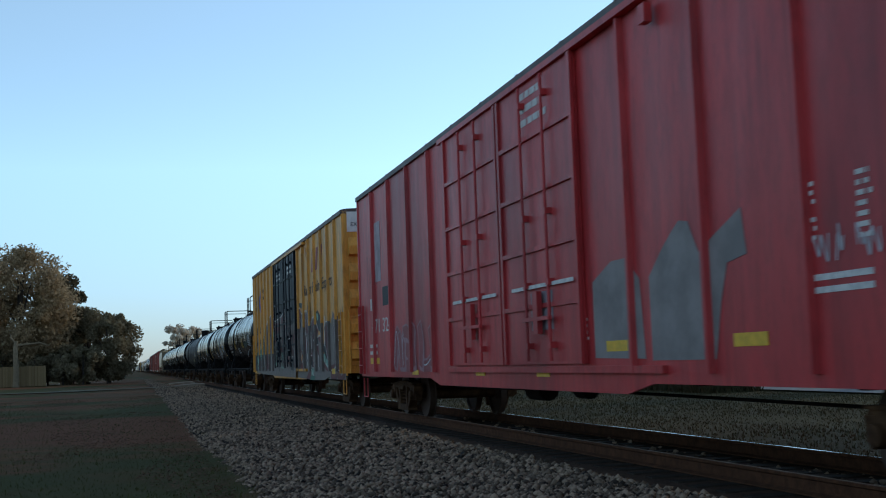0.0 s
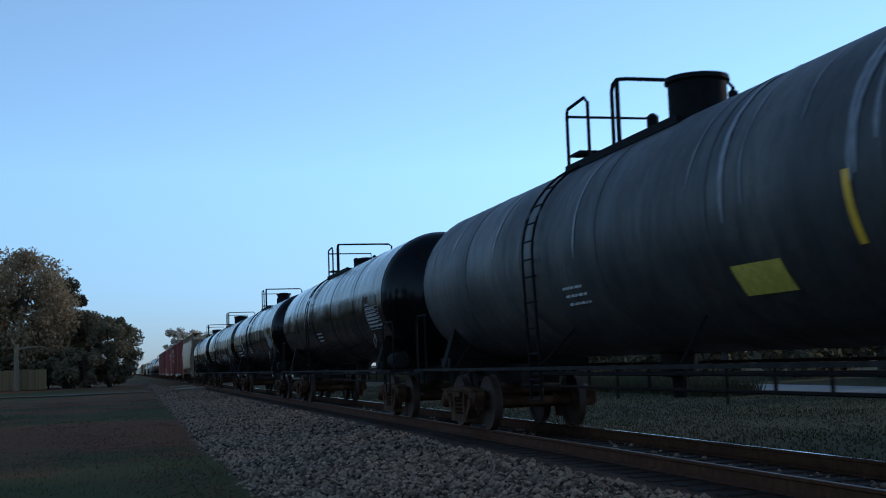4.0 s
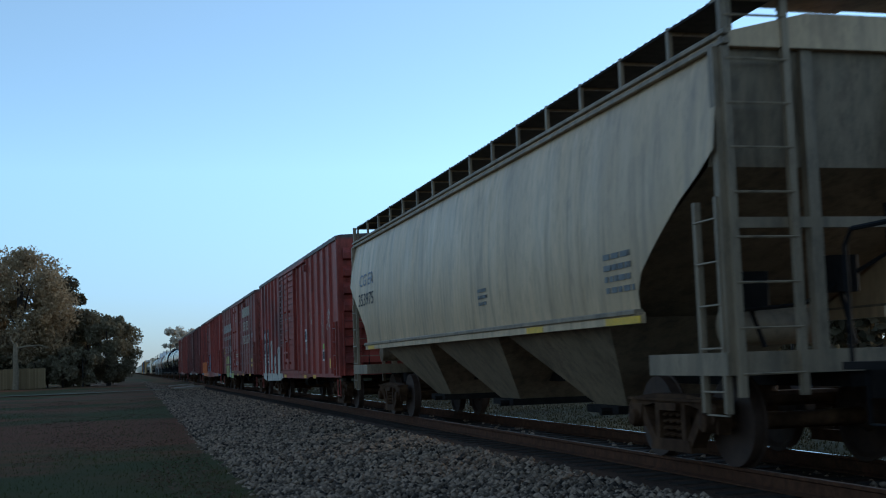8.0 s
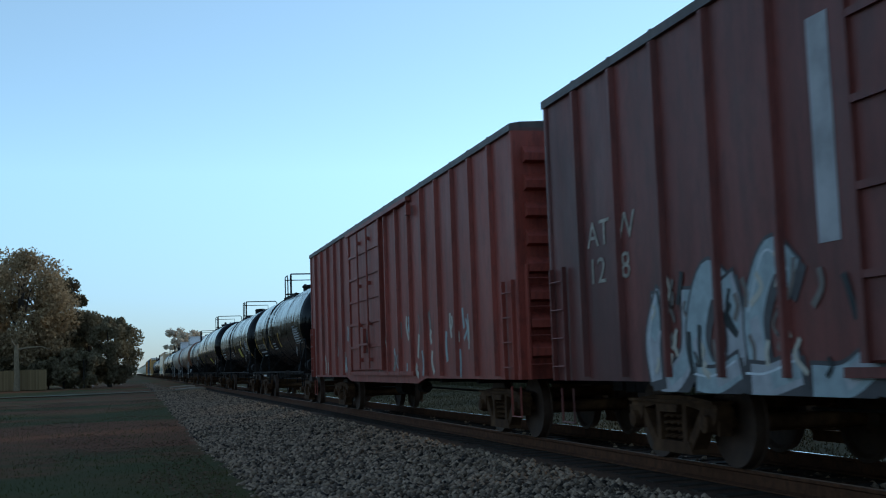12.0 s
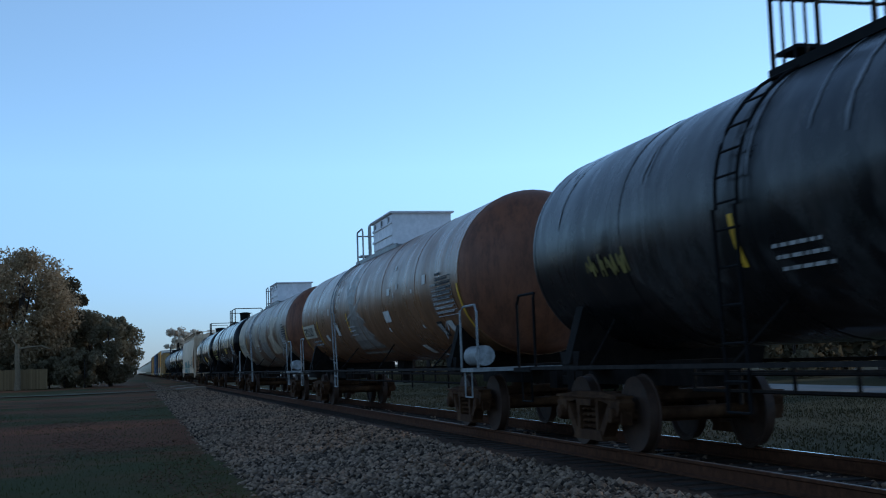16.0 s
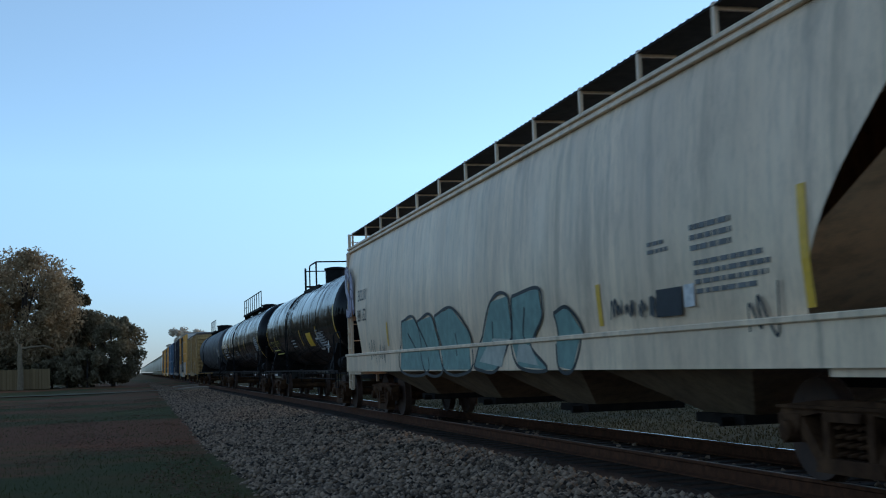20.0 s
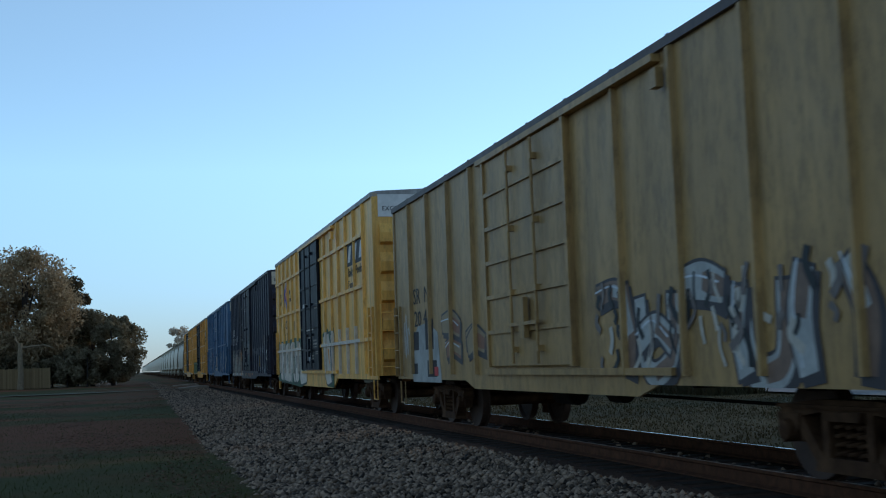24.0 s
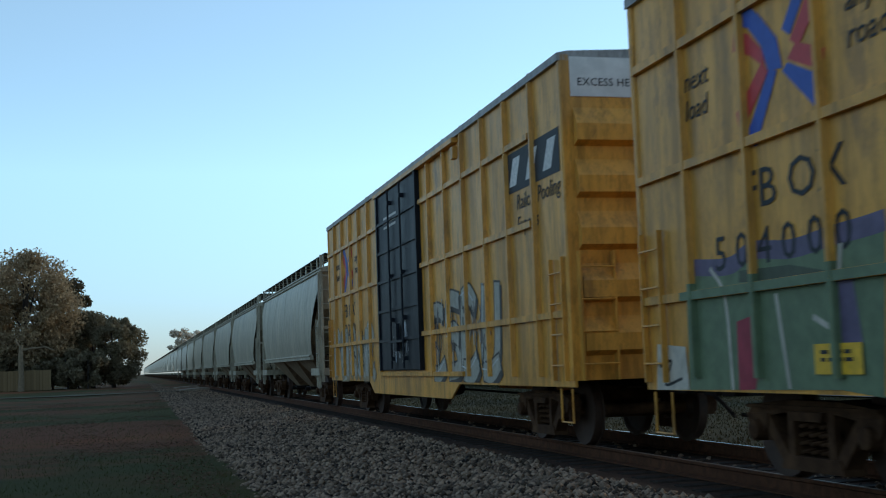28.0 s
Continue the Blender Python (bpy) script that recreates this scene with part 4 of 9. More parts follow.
def arc_strip(y0, y1, z0, z1, r, zc, out=0.006, n=6):
    s = Shape()
    a0, a1 = math.asin((z0 - zc) / r), math.asin((z1 - zc) / r)
    n = max(n, int((a1 - a0) / 0.07))
    for k in range(n + 1):
        a = a0 + (a1 - a0) * k / n
        s.v += [(-(r + out) * math.cos(a), y0, zc + (r + out) * math.sin(a)), (-(r + out) * math.cos(a), y1, zc + (r + out) * math.sin(a))]
    s.f = [(2 * k, 2 * k + 2, 2 * k + 3, 2 * k + 1) for k in range(n)]
    return s


def tank_words(car, text, size, mat, u, z, L, r, zc, spread=1.0, width=None):
    ob = words("lettering", text, size, mat, car, L / 2 - u, z, 0, spread)
    if width:
        ys = [v.co.y for v in ob.data.vertices]
        k = width / (max(ys) - min(ys))
        for v in ob.data.vertices:
            v.co.y = L / 2 - u - (max(ys) - v.co.y) * k
    f = curve_on(r, zc, 0.024)
    for v in ob.data.vertices:
        v.co.x = f(v.co.z)
    return ob


def head_words(car, text, size, mat, x, z, c, r, zc):
    """Lettering that follows the domed near end."""
    ob = words("lettering", text, size, mat, car, 0, z, x, 1.05, face="end")
    for v in ob.data.vertices:
        v.co.y = -c - 0.5 * math.sqrt(max(0.01, r * r - v.co.x ** 2 - (v.co.z - zc) ** 2)) - 0.018
    return ob


def data_panel(car, u0, u1, z0, z1, L, r, zc, rows=6, seed=0, mat=None):
    """A ruled panel of fine print: a frame, rules and rows of short bars on the shell."""
    mat = mat or TANKINK
    f = curve_on(r, zc, 0.009)
    panel = bars("data_panel", car, mat, L / 2 - u0 - 0.05, z1 - 0.02, 0, u1 - u0 - 0.1, z1 - z0 - 0.02, rows, seed, 0.42, f)
    for k in range(rows + 1):
        z = z1 - (z1 - z0) * k / rows
        part("rule", Shape().box(f(z) - 0.003, f(z) + 0.004, L / 2 - u1, L / 2 - u0, z - 0.006, z + 0.006), mat, panel)
    for u in (u0, (u0 + u1) / 2, u1):
        part("rule", arc_strip(L / 2 - u - 0.008, L / 2 - u + 0.008, z0, z1, r, zc, 0.011), mat, panel)
    bars("stencil", car, mat, L / 2 - u0, z1 + 0.09, 0, 0.5, 0.06, 1, seed + 1, 0.7, f)


def bolster_shape(y, r, zc):
    s = Shape()
    s.slab([(y - 0.25, 1.0), (y + 0.25, 1.0), (y + 0.35, 1.25), (y - 0.35, 1.25)], -1.3, 1.3)
    ring = [(-1.35, 1.1), (-1.12, zc - 0.75), (-0.7, zc - r + 0.12), (0.7, zc - r + 0.12), (1.12, zc - 0.75), (1.35, 1.1)]
    return s.prism(ring, y - 0.12, y + 0.12)


def tank_car(label, s0, s1, mat, r=1.42, zc=2.66, seams=4, platform=0.5, rails="low", dome=(0.34, 0.2), pipe=PIPE, headmat=None, box=None,
             text=None, textmat=WHITE, stripes=(), data=True, sill=1.06, seamat=None, long=3.4, rail=(0.8, 1.65, 1.85), endbar=None, headtext=None):
    """s0: the near head's seam, s1: the far head's seam, along the track at 14 s."""
    a0, a1 = s0 - 0.75, s1 + 0.75
    car = car_thing("tank_car", label, "tank car", a0, a1)
    h = (a1 - a0) / 2
    c = h - 0.75
    L = 2 * c
    head = [(r * 0.5 * math.sin(t), r * math.cos(t)) for t in np.linspace(0, math.pi / 2 * 0.999, 10)]
    shell = Shape().lathe([(-c, r), (-c * 0.5, r), (0, r), (c * 0.5, r), (c, r)], "y", (0, 0, zc), 48)
    shell.f = shell.f[:-2]
    tank = part("tank_shell", shell, mat, car, smooth=True)
    for e in (-1, 1):
        prof = [(e * (c + d), q) for d, q in head]
        s = Shape().lathe(prof, "y", (0, 0, zc), 48)
        part("tank_head", s, headmat or mat, car, "domed tank end", smooth=True)
        part("seam_band", Shape().lathe([(e * c - 0.05, r), (e * c - 0.03, r + 0.004), (e * c + 0.03, r + 0.004), (e * c + 0.05, r)], "y", (0, 0, zc), 48), seamat or mat, tank, smooth=True)
    for k in range(1, seams + 1):
        y = -c + L * k / (seams + 1)
        part("seam_band", Shape().lathe([(y - 0.035, r), (y - 0.03, r + 0.007), (y + 0.03, r + 0.007), (y + 0.035, r)], "y", (0, 0, zc), 48), seamat or mat, tank, smooth=True)
    top = zc + r
    # top platform with its railing
    py = platform
    walkway = rails == "stairs" and long > 5 and not box
    zp = top + 0.0 if walkway else top - 0.14
    hl = long / 2
    x = -0.78 if walkway else -0.68
    s = Shape().box(x - 0.04, x + 0.36, py - hl, py + hl, zp - 0.03, zp + 0.02)
    plat = part("top_platform", s, pipe, car, "steel grating walkway")
    part("platform_edge", Shape().box(x - 0.06, x - 0.02, py - hl, py + hl, zp - 0.06, zp + 0.04), pipe, plat)
    part("far_platform", Shape().box(-x - 0.36, -x + 0.04, py - hl, py + hl, zp - 0.03, zp + 0.02), pipe, plat)
    part("cross_platform", Shape().box(x, -x, py + hl - 0.45, py + hl - 0.05, top + 0.02, top + 0.06), pipe, plat)
    for yy in (py - hl + 0.2, py, py + hl - 0.3):
        part("bracket", Shape().box(x - 0.02, x + 0.3, yy - 0.03, yy + 0.03, zp - 0.2, zp - 0.03), pipe, plat)
    tall = 0.86

    def bar(pts, rad=0.024):
        part("handrail", Shape().tube(pts, rad, 6), pipe, plat)

    if not walkway:
        # a gate loop at the far end, the ladder's gap, then a frame that turns across the tank
        y0 = py + hl
        g, m, n = y0 - rail[0], y0 - rail[1], y0 - rail[2]
        bar([(x, y0, zp), (x, y0, zp + tall - 0.06), (x, y0 - 0.05, zp + tall)] + ([(x, g + 0.12, zp + tall + 0.03), (x, g, zp + tall - 0.06)] if rail[0] > 0.3 else [(x, g, zp + tall - 0.03)]) + [(x, g, zp)])
        bar([(x, y0, zp + tall - 0.1), (-x, y0, zp + tall - 0.1), (-x, y0, zp)], 0.02)
        bar([(x, m, zp), (x, m, zp + tall - 0.12), (x, m - 0.05, zp + tall - 0.03), (x, m - 0.15, zp + tall), (x, n, zp + tall), (x + 0.1, n - 0.05, zp + tall), (0.85, n - 0.05, zp + tall), (0.95, n, zp + tall - 0.06), (0.95, n + 0.1, zp)], 0.026)
        bar([(x, n + 0.02, zp), (x, n + 0.02, zp + tall)], 0.03)
        if rail[2] - rail[1] > 0.6:
            bar([(0.95, n, zp + tall - 0.08), (0.95, n + 0.9, zp + tall - 0.08), (0.95, n + 1.1, zp)], 0.02)
        if rails == "stairs":
            for k in range(1, 4):
                bar([(x, y0 - k * rail[0] / 4, zp), (x, y0 - k * rail[0] / 4, zp + tall)], 0.016)
    if walkway:
        posts = int(long / 1.1)
        for k in range(posts + 1):
            yy = py + hl - long * k / posts
            bar([(x, yy, zp), (x, yy, zp + 0.82)], 0.02)
        bar([(x, py + hl, zp + 0.8), (x, py - hl, zp + 0.8)])
        bar([(x, py + hl, zp + 0.42), (x, py + hl - 1.6, zp + 0.42)], 0.016)
    # manway and valves
    if box:
        py = platform - 1.0
        s = Shape().box(-0.72, 0.72, py - 1.15, py + 1.15, top - 0.08, top + 0.66, 0.03)
        hut = part("valve_housing", s, box, car, "white-painted steel valve housing")
        for k in (0.14, 0.42):
            part("band", Shape().box(-0.75, -0.722, py - 1.16, py + 1.16, top + k, top + k + 0.05), box, hut)
        for k in (-0.8, 0.0, 0.8):
            part("latch", Shape().box(-0.76, -0.723, py + k - 0.03, py + k + 0.03, top + 0.44, top + 0.6), pipe, hut)
        part("lid", Shape().box(-0.79, 0.79, py - 1.22, py + 1.22, top + 0.66, top + 0.7, 0.01), box, hut)
        py = platform
    else:
        rr, hh = dome
        part("manway", Shape().lathe([(-0.1, rr), (hh - 0.08, rr), (hh - 0.06, rr + 0.04), (hh, rr + 0.03), (hh + 0.04, rr * 0.5)], "z", (0, py - 0.9, top), 20), pipe, car, "bolted manway cover", smooth=True)
        s = Shape().lathe([(0, 0.08), (0.3, 0.08), (0.34, 0.03)], "z", (-0.1, py + 0.2, top), 10)
        s.lathe([(0, 0.06), (0.22, 0.06), (0.25, 0.02)], "z", (0.1, py - 1.6, top), 10)
        part("valve", s, pipe, car)
    # ladder up the shell beside the platform
    f = curve_on(r, zc, 0.07)
    lad = None
    for yy in (py + hl - 0.1, py + hl - 0.52):
        rod = part("stile" if lad else "shell_ladder", Shape().tube([(f(z), yy, z) for z in np.linspace(zc - 0.1, top - 0.12, 10)], 0.018, 5), pipe, lad or car)
        lad = lad or rod
    for z in np.linspace(zc - 0.05, top - 0.2, 6):
        part("rung", Shape().tube([(f(z), py + hl - 0.1, z), (f(z), py + hl - 0.52, z)], 0.013, 5), pipe, lad)
    lad = None
    for yy in (py + hl - 0.1, py + hl - 0.52):
        rod = part("stile" if lad else "side_ladder", Shape().tube([(-1.42, yy, 0.62), (-1.42, yy, sill), (-1.47, yy, zc - 0.1)], 0.02, 5), endbar or pipe, lad or car)
        lad = lad or rod
    for z in (0.62, 0.9, 1.25, 1.6, 1.95, 2.3):
        part("rung", Shape().tube([(-1.43, py + hl - 0.1, z), (-1.43, py + hl - 0.52, z)], 0.014, 5), endbar or pipe, lad)
    # stub sills, bolsters, platforms and the long side rail
    for e in (-1, 1):
        y = e * (c - 1.0)
        part("bolster", bolster_shape(y, r, zc), UNDER, car)
        ye = e * (h + 0.15)
        s = Shape().box(-0.25, 0.25, min(e * (c - 2.6), ye), max(e * (c - 2.6), ye), 0.78, 1.1)
        part("stub_sill", s, UNDER, car)
        s = Shape().box(-1.45, 1.45, min(e * (c + 0.15), ye), max(e * (c + 0.15), ye), sill - 0.06, sill)
        plate = part("end_platform", s, endbar or UNDER, car, "steel end platform")
        for sx in (-1, 1):
            part("end_handrail", Shape().tube([(sx * 1.4, e * (c + 0.05), sill), (sx * 1.4, e * (c + 0.05), sill + 0.95), (sx * 1.36, e * (c + 0.12), sill + 1.02), (sx * 1.36, e * (h + 0.05), sill + 1.02), (sx * 1.36, ye, sill + 0.9), (sx * 1.36, ye, sill)], 0.02, 6), endbar or pipe, plate)
            step(car, sx * 1.4, e * (c + 0.45), endbar or pipe, sill - 0.05)
        coupler(car, ye, e)
    for sx in (-1, 1):
        part("side_rail", Shape().box(sx * 1.42 - 0.03, sx * 1.42 + 0.03, -c - 0.2, c + 0.2, sill - 0.035, sill + 0.01), RAILDARK, car)
    for k in range(4):
        y = -c + 2.0 + (L - 4.0) * k / 3
        part("rail_brace", Shape().tube([(-1.42, y, sill - 0.02), (-0.9, y + (0.3 if k % 2 else -0.3), zc - r + 0.45)], 0.016, 5), UNDER, car)
    # running-gear rod frame below the shell, outlet, brake cylinder
    s = Shape()
    s.lathe([(zc - r - 0.55, 0.1), (zc - r - 0.3, 0.1), (zc - r - 0.28, 0.22), (zc - r + 0.05, 0.24)], "z", (0, py, 0), 12)
    span = max(2.7, c - 3.0)
    count = round(2 * span / 1.05)
    for k in range(count + 1):
        y = -span + 2 * span * k / count
        s.tube([(-0.55, y, sill - 0.02), (-0.55, y, sill - (0.44 if k % 3 == 1 else 0.32))], 0.022, 5)
    s.tube([(-0.55, -span, sill - 0.12), (-0.55, span, sill - 0.12)], 0.022, 5).tube([(-0.55, -span, sill - 0.3), (-0.55, span, sill - 0.3)], 0.022, 5)
    s.tube([(-0.2, -c + 1.5, sill - 0.12), (-0.2, c - 1.5, sill - 0.12)], 0.03, 5)
    part("bottom_outlet", s, UNDER, car)
    s = Shape().lathe([(-0.4, 0.0), (-0.37, 0.17), (0.37, 0.17), (0.4, 0.0)], "y", (-1.05, -c + 0.1, sill + 0.2), 14)
    part("brake_cylinder", s, endbar or UNDER, car, smooth=True)
    # markings
    for u, zlo, zhi in stripes:
        part("reflector", arc_strip(L / 2 - u - 0.1, L / 2 - u, zlo, zhi, r, zc, 0.014 if u < 0.2 or u > L - 0.2 else 0.008), REFLECT, car)
    if text:
        wide = text[4] if len(text) > 4 else None
        tank_words(car, text[0], text[1], textmat, text[2], text[3], L, r, zc, 1.08, wide)
        bars("stencil", car, textmat if textmat is not WHITE else TANKINK, L / 2 - text[2] - 0.25, text[3] - 0.1, 0, 0.75 * (wide or 2), 0.28, 2, seed=int(s0 * 10), ink=0.4, follow=curve_on(r, zc, 0.006))
    if headtext:
        head_words(car, headtext[0], 0.1, textmat, headtext[1], zc + headtext[2], c, r, zc)
        for k in (1, 2):
            head_words(car, "- --- --", 0.05, textmat, headtext[1] + 0.12, zc + headtext[2] - 0.12 * k, c, r, zc)
    if data:
        u0, u1, z0, z1 = data if isinstance(data, tuple) else (L - 1.9, L - 0.45, zc - 0.66, zc - 0.16)
        data_panel(car, u0, u1, z0, z1, L, r, zc, seed=int(s1))
        yh = L / 2 - L + 0.75
        part("placard_holder", Shape().tube([(-1.42, yh, 1.87), (-1.42, yh + 0.15, 1.72), (-1.40, yh, 1.57), (-1.42, yh - 0.15, 1.72), (-1.42, yh, 1.87)], 0.008, 4), TANKINK, car)
        bars("stencil", car, TANKINK, L / 2 - L * 0.42, zc - 0.5, 0, 0.9, 0.3, 3, seed=int(s1) + 1, ink=0.35, follow=curve_on(r, zc, 0.006))
    add_bogies(car, c - 1.0)
    return car, L, c, r, zc


# ---- covered hoppers ----


def hopper_car(label, s0, s1, mat, cut=2.0, bays=3, skirt=1.6, bottom=None, oval=False, pitch=1.25, ladders=True, light=None, panel=0.0, endcol=None, baymat=None):
    """A covered hopper; s0, s1: the ends of its roof along the track at 14 s; cut: how far the side's lower corners are drawn in."""
    car = car_thing("covered_hopper", label, "covered hopper", s0, s1)
    L = s1 - s0
    h = L / 2
    side = [(skirt, 1.50), (skirt + 0.5, 1.545), (skirt + 1.0, 1.55), (skirt + 1.5, 1.52), (3.75, 1.44), (4.05, 1.36)]
    zs = [p[0] for p in side]

    def reach(z):
        """Half the length of the side sheet at height z."""
        f = (z - skirt) / (4.05 - skirt)
        if oval:
            return h - cut * math.sin(math.pi * min(1, max(0, (1 - f) * 0.5 + 0.0)) ** 1.0) ** 1.5 if f < 0.72 else h - 0.1 - cut * 0.55 * max(0, 0.95 - f)
        return h - 0.15 if f > 0.55 else h - 0.15 - (cut - 0.15) * min(1, ((0.55 - f) / 0.42)) ** 0.8

    rows = np.linspace(skirt, 4.05, 13)
    cols = np.linspace(-1, 1, 33)
    for sx in (-1, 1):
        s = Shape()
        for z in rows:
            x = np.interp(z, zs, [p[1] for p in side])
            for q in cols:
                s.v.append((sx * x, q * reach(z), z))
        n = len(cols)
        fs = [(j * n + i, (j + 1) * n + i, (j + 1) * n + i + 1, j * n + i + 1) for j in range(len(rows) - 1) for i in range(n - 1)]
        s.f = fs if sx < 0 else [f[::-1] for f in fs]
        part("side_sheet", s, mat, car, smooth=True)
    # roof with hatch trough
    s = Shape().prism([(-1.38, 4.0), (-1.4, 4.12), (-1.25, 4.16), (-0.5, 4.34), (0.5, 4.34), (1.25, 4.16), (1.4, 4.12), (1.38, 4.0)], -h + 0.1, h - 0.1)
    roof = part("roof", s, mat, car)
    for sx in (-1, 1):
        for k, z in enumerate((4.0, 4.09)):
            part("top_chord", Shape().box(sx * 1.4 - 0.03, sx * 1.4 + 0.03, -h, h, z, z + 0.055, 0.01), light or mat, car)
    n = int(L / 1.9)
    for k in range(n):
        y = -h + 1.2 + (L - 2.4) * k / (n - 1)
        part("roof_hatch", Shape().lathe([(4.3, 0.36), (4.42, 0.36), (4.46, 0.3)], "z", (0, y, 0), 14), mat, roof)
    # running boards on uprights
    m2 = int(L / pitch)
    for sx in (-1, 1):
        s = Shape()
        for k in range(5):
            x = sx * (0.86 + k * 0.1)
            s.box(x - 0.012, x + 0.012, -h - 0.1, h + 0.1, 4.50, 4.54)
        for k in range(int(L / 0.18)):
            y = -h + 0.18 * k
            s.box(sx * 1.06 - 0.24, sx * 1.06 + 0.24, y, y + 0.03, 4.5, 4.535)
        s.box(sx * 1.06 - 0.26, sx * 1.06 + 0.26, -h - 0.1, h + 0.1, 4.485, 4.498)
        board = part("running_board", s, RAILDARK, car, "open grating roof walkway")
        for k in range(m2 + 1):
            y = -h + 0.15 + (L - 0.3) * k / m2
            part("upright", Shape().box(sx * 1.3 - 0.02, sx * 1.3 + 0.02, y - 0.035, y + 0.035, 4.1, 4.53).box(min(sx * 0.85, sx * 1.3), max(sx * 0.85, sx * 1.3), y - 0.02, y + 0.02, 4.46, 4.5), light or mat, board)
    for e in (-1, 1):
        part("end_walkway", Shape().box(-1.3, 1.3, min(e * h, e * (h - 0.5)), max(e * h, e * (h - 0.5)), 4.5, 4.54), endcol or mat, car)
        part("cross_walkway", Shape().box(-0.35, 0.35, min(e * h, e * (h - 0.9)), max(e * h, e * (h - 0.9)), 4.6, 4.64), endcol or mat, car)
    # slope sheets and end frames
    for e in (-1, 1):
        y1, y2 = e * (h - 0.2), e * (h - cut - 1.6)
        s = Shape().add([(-1.36, y1, 4.0), (1.36, y1, 4.0), (1.48, e * (h - 0.35), 2.9), (-1.48, e * (h - 0.35), 2.9), (-1.45, y2, skirt - 0.1), (1.45, y2, skirt - 0.1)], [(0, 3, 2, 1)[::e], (3, 4, 5, 2)[::e]])
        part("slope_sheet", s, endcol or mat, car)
        yo = e * (h - 0.15)
        for x in (-1.42, -0.5, 0.5, 1.42):
            part("end_post", Shape().box(x - 0.06, x + 0.06, min(yo, yo - e * 0.1), max(yo, yo - e * 0.1), 1.1, 4.0), endcol or mat, car)
        part("end_sill", Shape().box(-1.5, 1.5, min(yo, yo - e * 1.7), max(yo, yo - e * 1.7), 0.95, 1.16), endcol or mat, car, "steel end platform")
        part("cross_beam", Shape().box(-1.42, 1.42, min(yo, yo - e * 0.08), max(yo, yo - e * 0.08), 2.3, 2.4), endcol or mat, car)
        if ladders:
            end_ladder("end_ladder", car, light or mat, yo, -1.38, -0.75, 0.75, 4.5, 9, 0.07, e, 0.07)
            ladder("side_ladder", car, light or mat, -1.44, yo - 0.22 - e * 0.3, yo + 0.22 - e * 0.3, 0.6, 2.6, 5, 0.06)
        part("air_reservoir", Shape().lathe([(-0.55, 0.0), (-0.5, 0.2), (0.5, 0.2), (0.55, 0.0)], "x", (-0.5, e * (h - 1.1), 1.42), 14), endcol or mat, car, smooth=True)
        for k, (px, pz) in enumerate(((-0.9, 1.75), (0.1, 1.9))):
            part("brake_valve", Shape().box(px - 0.16, px + 0.16, e * (h - 0.75) - 0.12, e * (h - 0.75) + 0.12, pz - 0.18, pz + 0.18, 0.04).tube([(px, e * (h - 0.75), pz - 0.18), (px + 0.1, e * (h - 0.7), 1.2)], 0.025, 5), UNDER, car)
        part("brake_pipe", Shape().tube([(-1.2, e * (h - 0.6), 1.16), (-1.2, e * (h - 0.6), 1.55), (-0.4, e * (h - 0.65), 1.6), (0.6, e * (h - 0.65), 2.1), (0.6, e * (h - 0.65), 2.6)], 0.022, 5), UNDER, car)
        coupler(car, e * (h + 0.0), e)
        step(car, -1.46, e * (h - 0.45), light or mat, 1.0)
    # side sill and hoppers
    lowz = bottom if bottom else skirt - 0.12
    for sx in (-1, 1):
        reach0 = h - 0.2 if bottom else h - cut
        part("side_sill", Shape().box(sx * 1.5 - 0.05, sx * 1.5 + 0.05, -reach0, reach0, lowz, skirt), mat, car)
        part("sill_flange", Shape().box(sx * 1.53 - 0.05, sx * 1.53 + 0.06, -reach0, reach0, skirt - 0.03, skirt + 0.03, 0.01), light or mat, car)
    inner = h - cut - 1.0
    for k in range(bays):
        y0, y1 = -inner + 2 * inner * k / bays, -inner + 2 * inner * (k + 1) / bays
        ym = (y0 + y1) / 2
        s = Shape()
        a = [(-1.42, y0 + 0.12, lowz + 0.1), (1.42, y0 + 0.12, lowz + 0.1), (1.42, y1 - 0.12, lowz + 0.1), (-1.42, y1 - 0.12, lowz + 0.1)]
        c2 = [(-0.55, ym - 0.5, 0.5), (0.55, ym - 0.5, 0.5), (0.55, ym + 0.5, 0.5), (-0.55, ym + 0.5, 0.5)]
        s.add(a + c2, [(0, 1, 5, 4), (1, 2, 6, 5), (2, 3, 7, 6), (3, 0, 4, 7), (4, 5, 6, 7), (0, 3, 2, 1)])
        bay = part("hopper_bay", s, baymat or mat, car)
        part("outlet_gate", Shape().box(-0.7, 0.7, ym - 0.55, ym + 0.55, 0.42, 0.52).tube([(-0.85, ym - 0.3, 0.45), (0.85, ym - 0.3, 0.45)], 0.05, 6), UNDER, bay)
    part("centre_sill", Shape().box(-0.2, 0.2, -h + 0.2, h - 0.2, 0.8, 1.08), UNDER, car)
    add_bogies(car, h - 2.3)
    return car, L, h

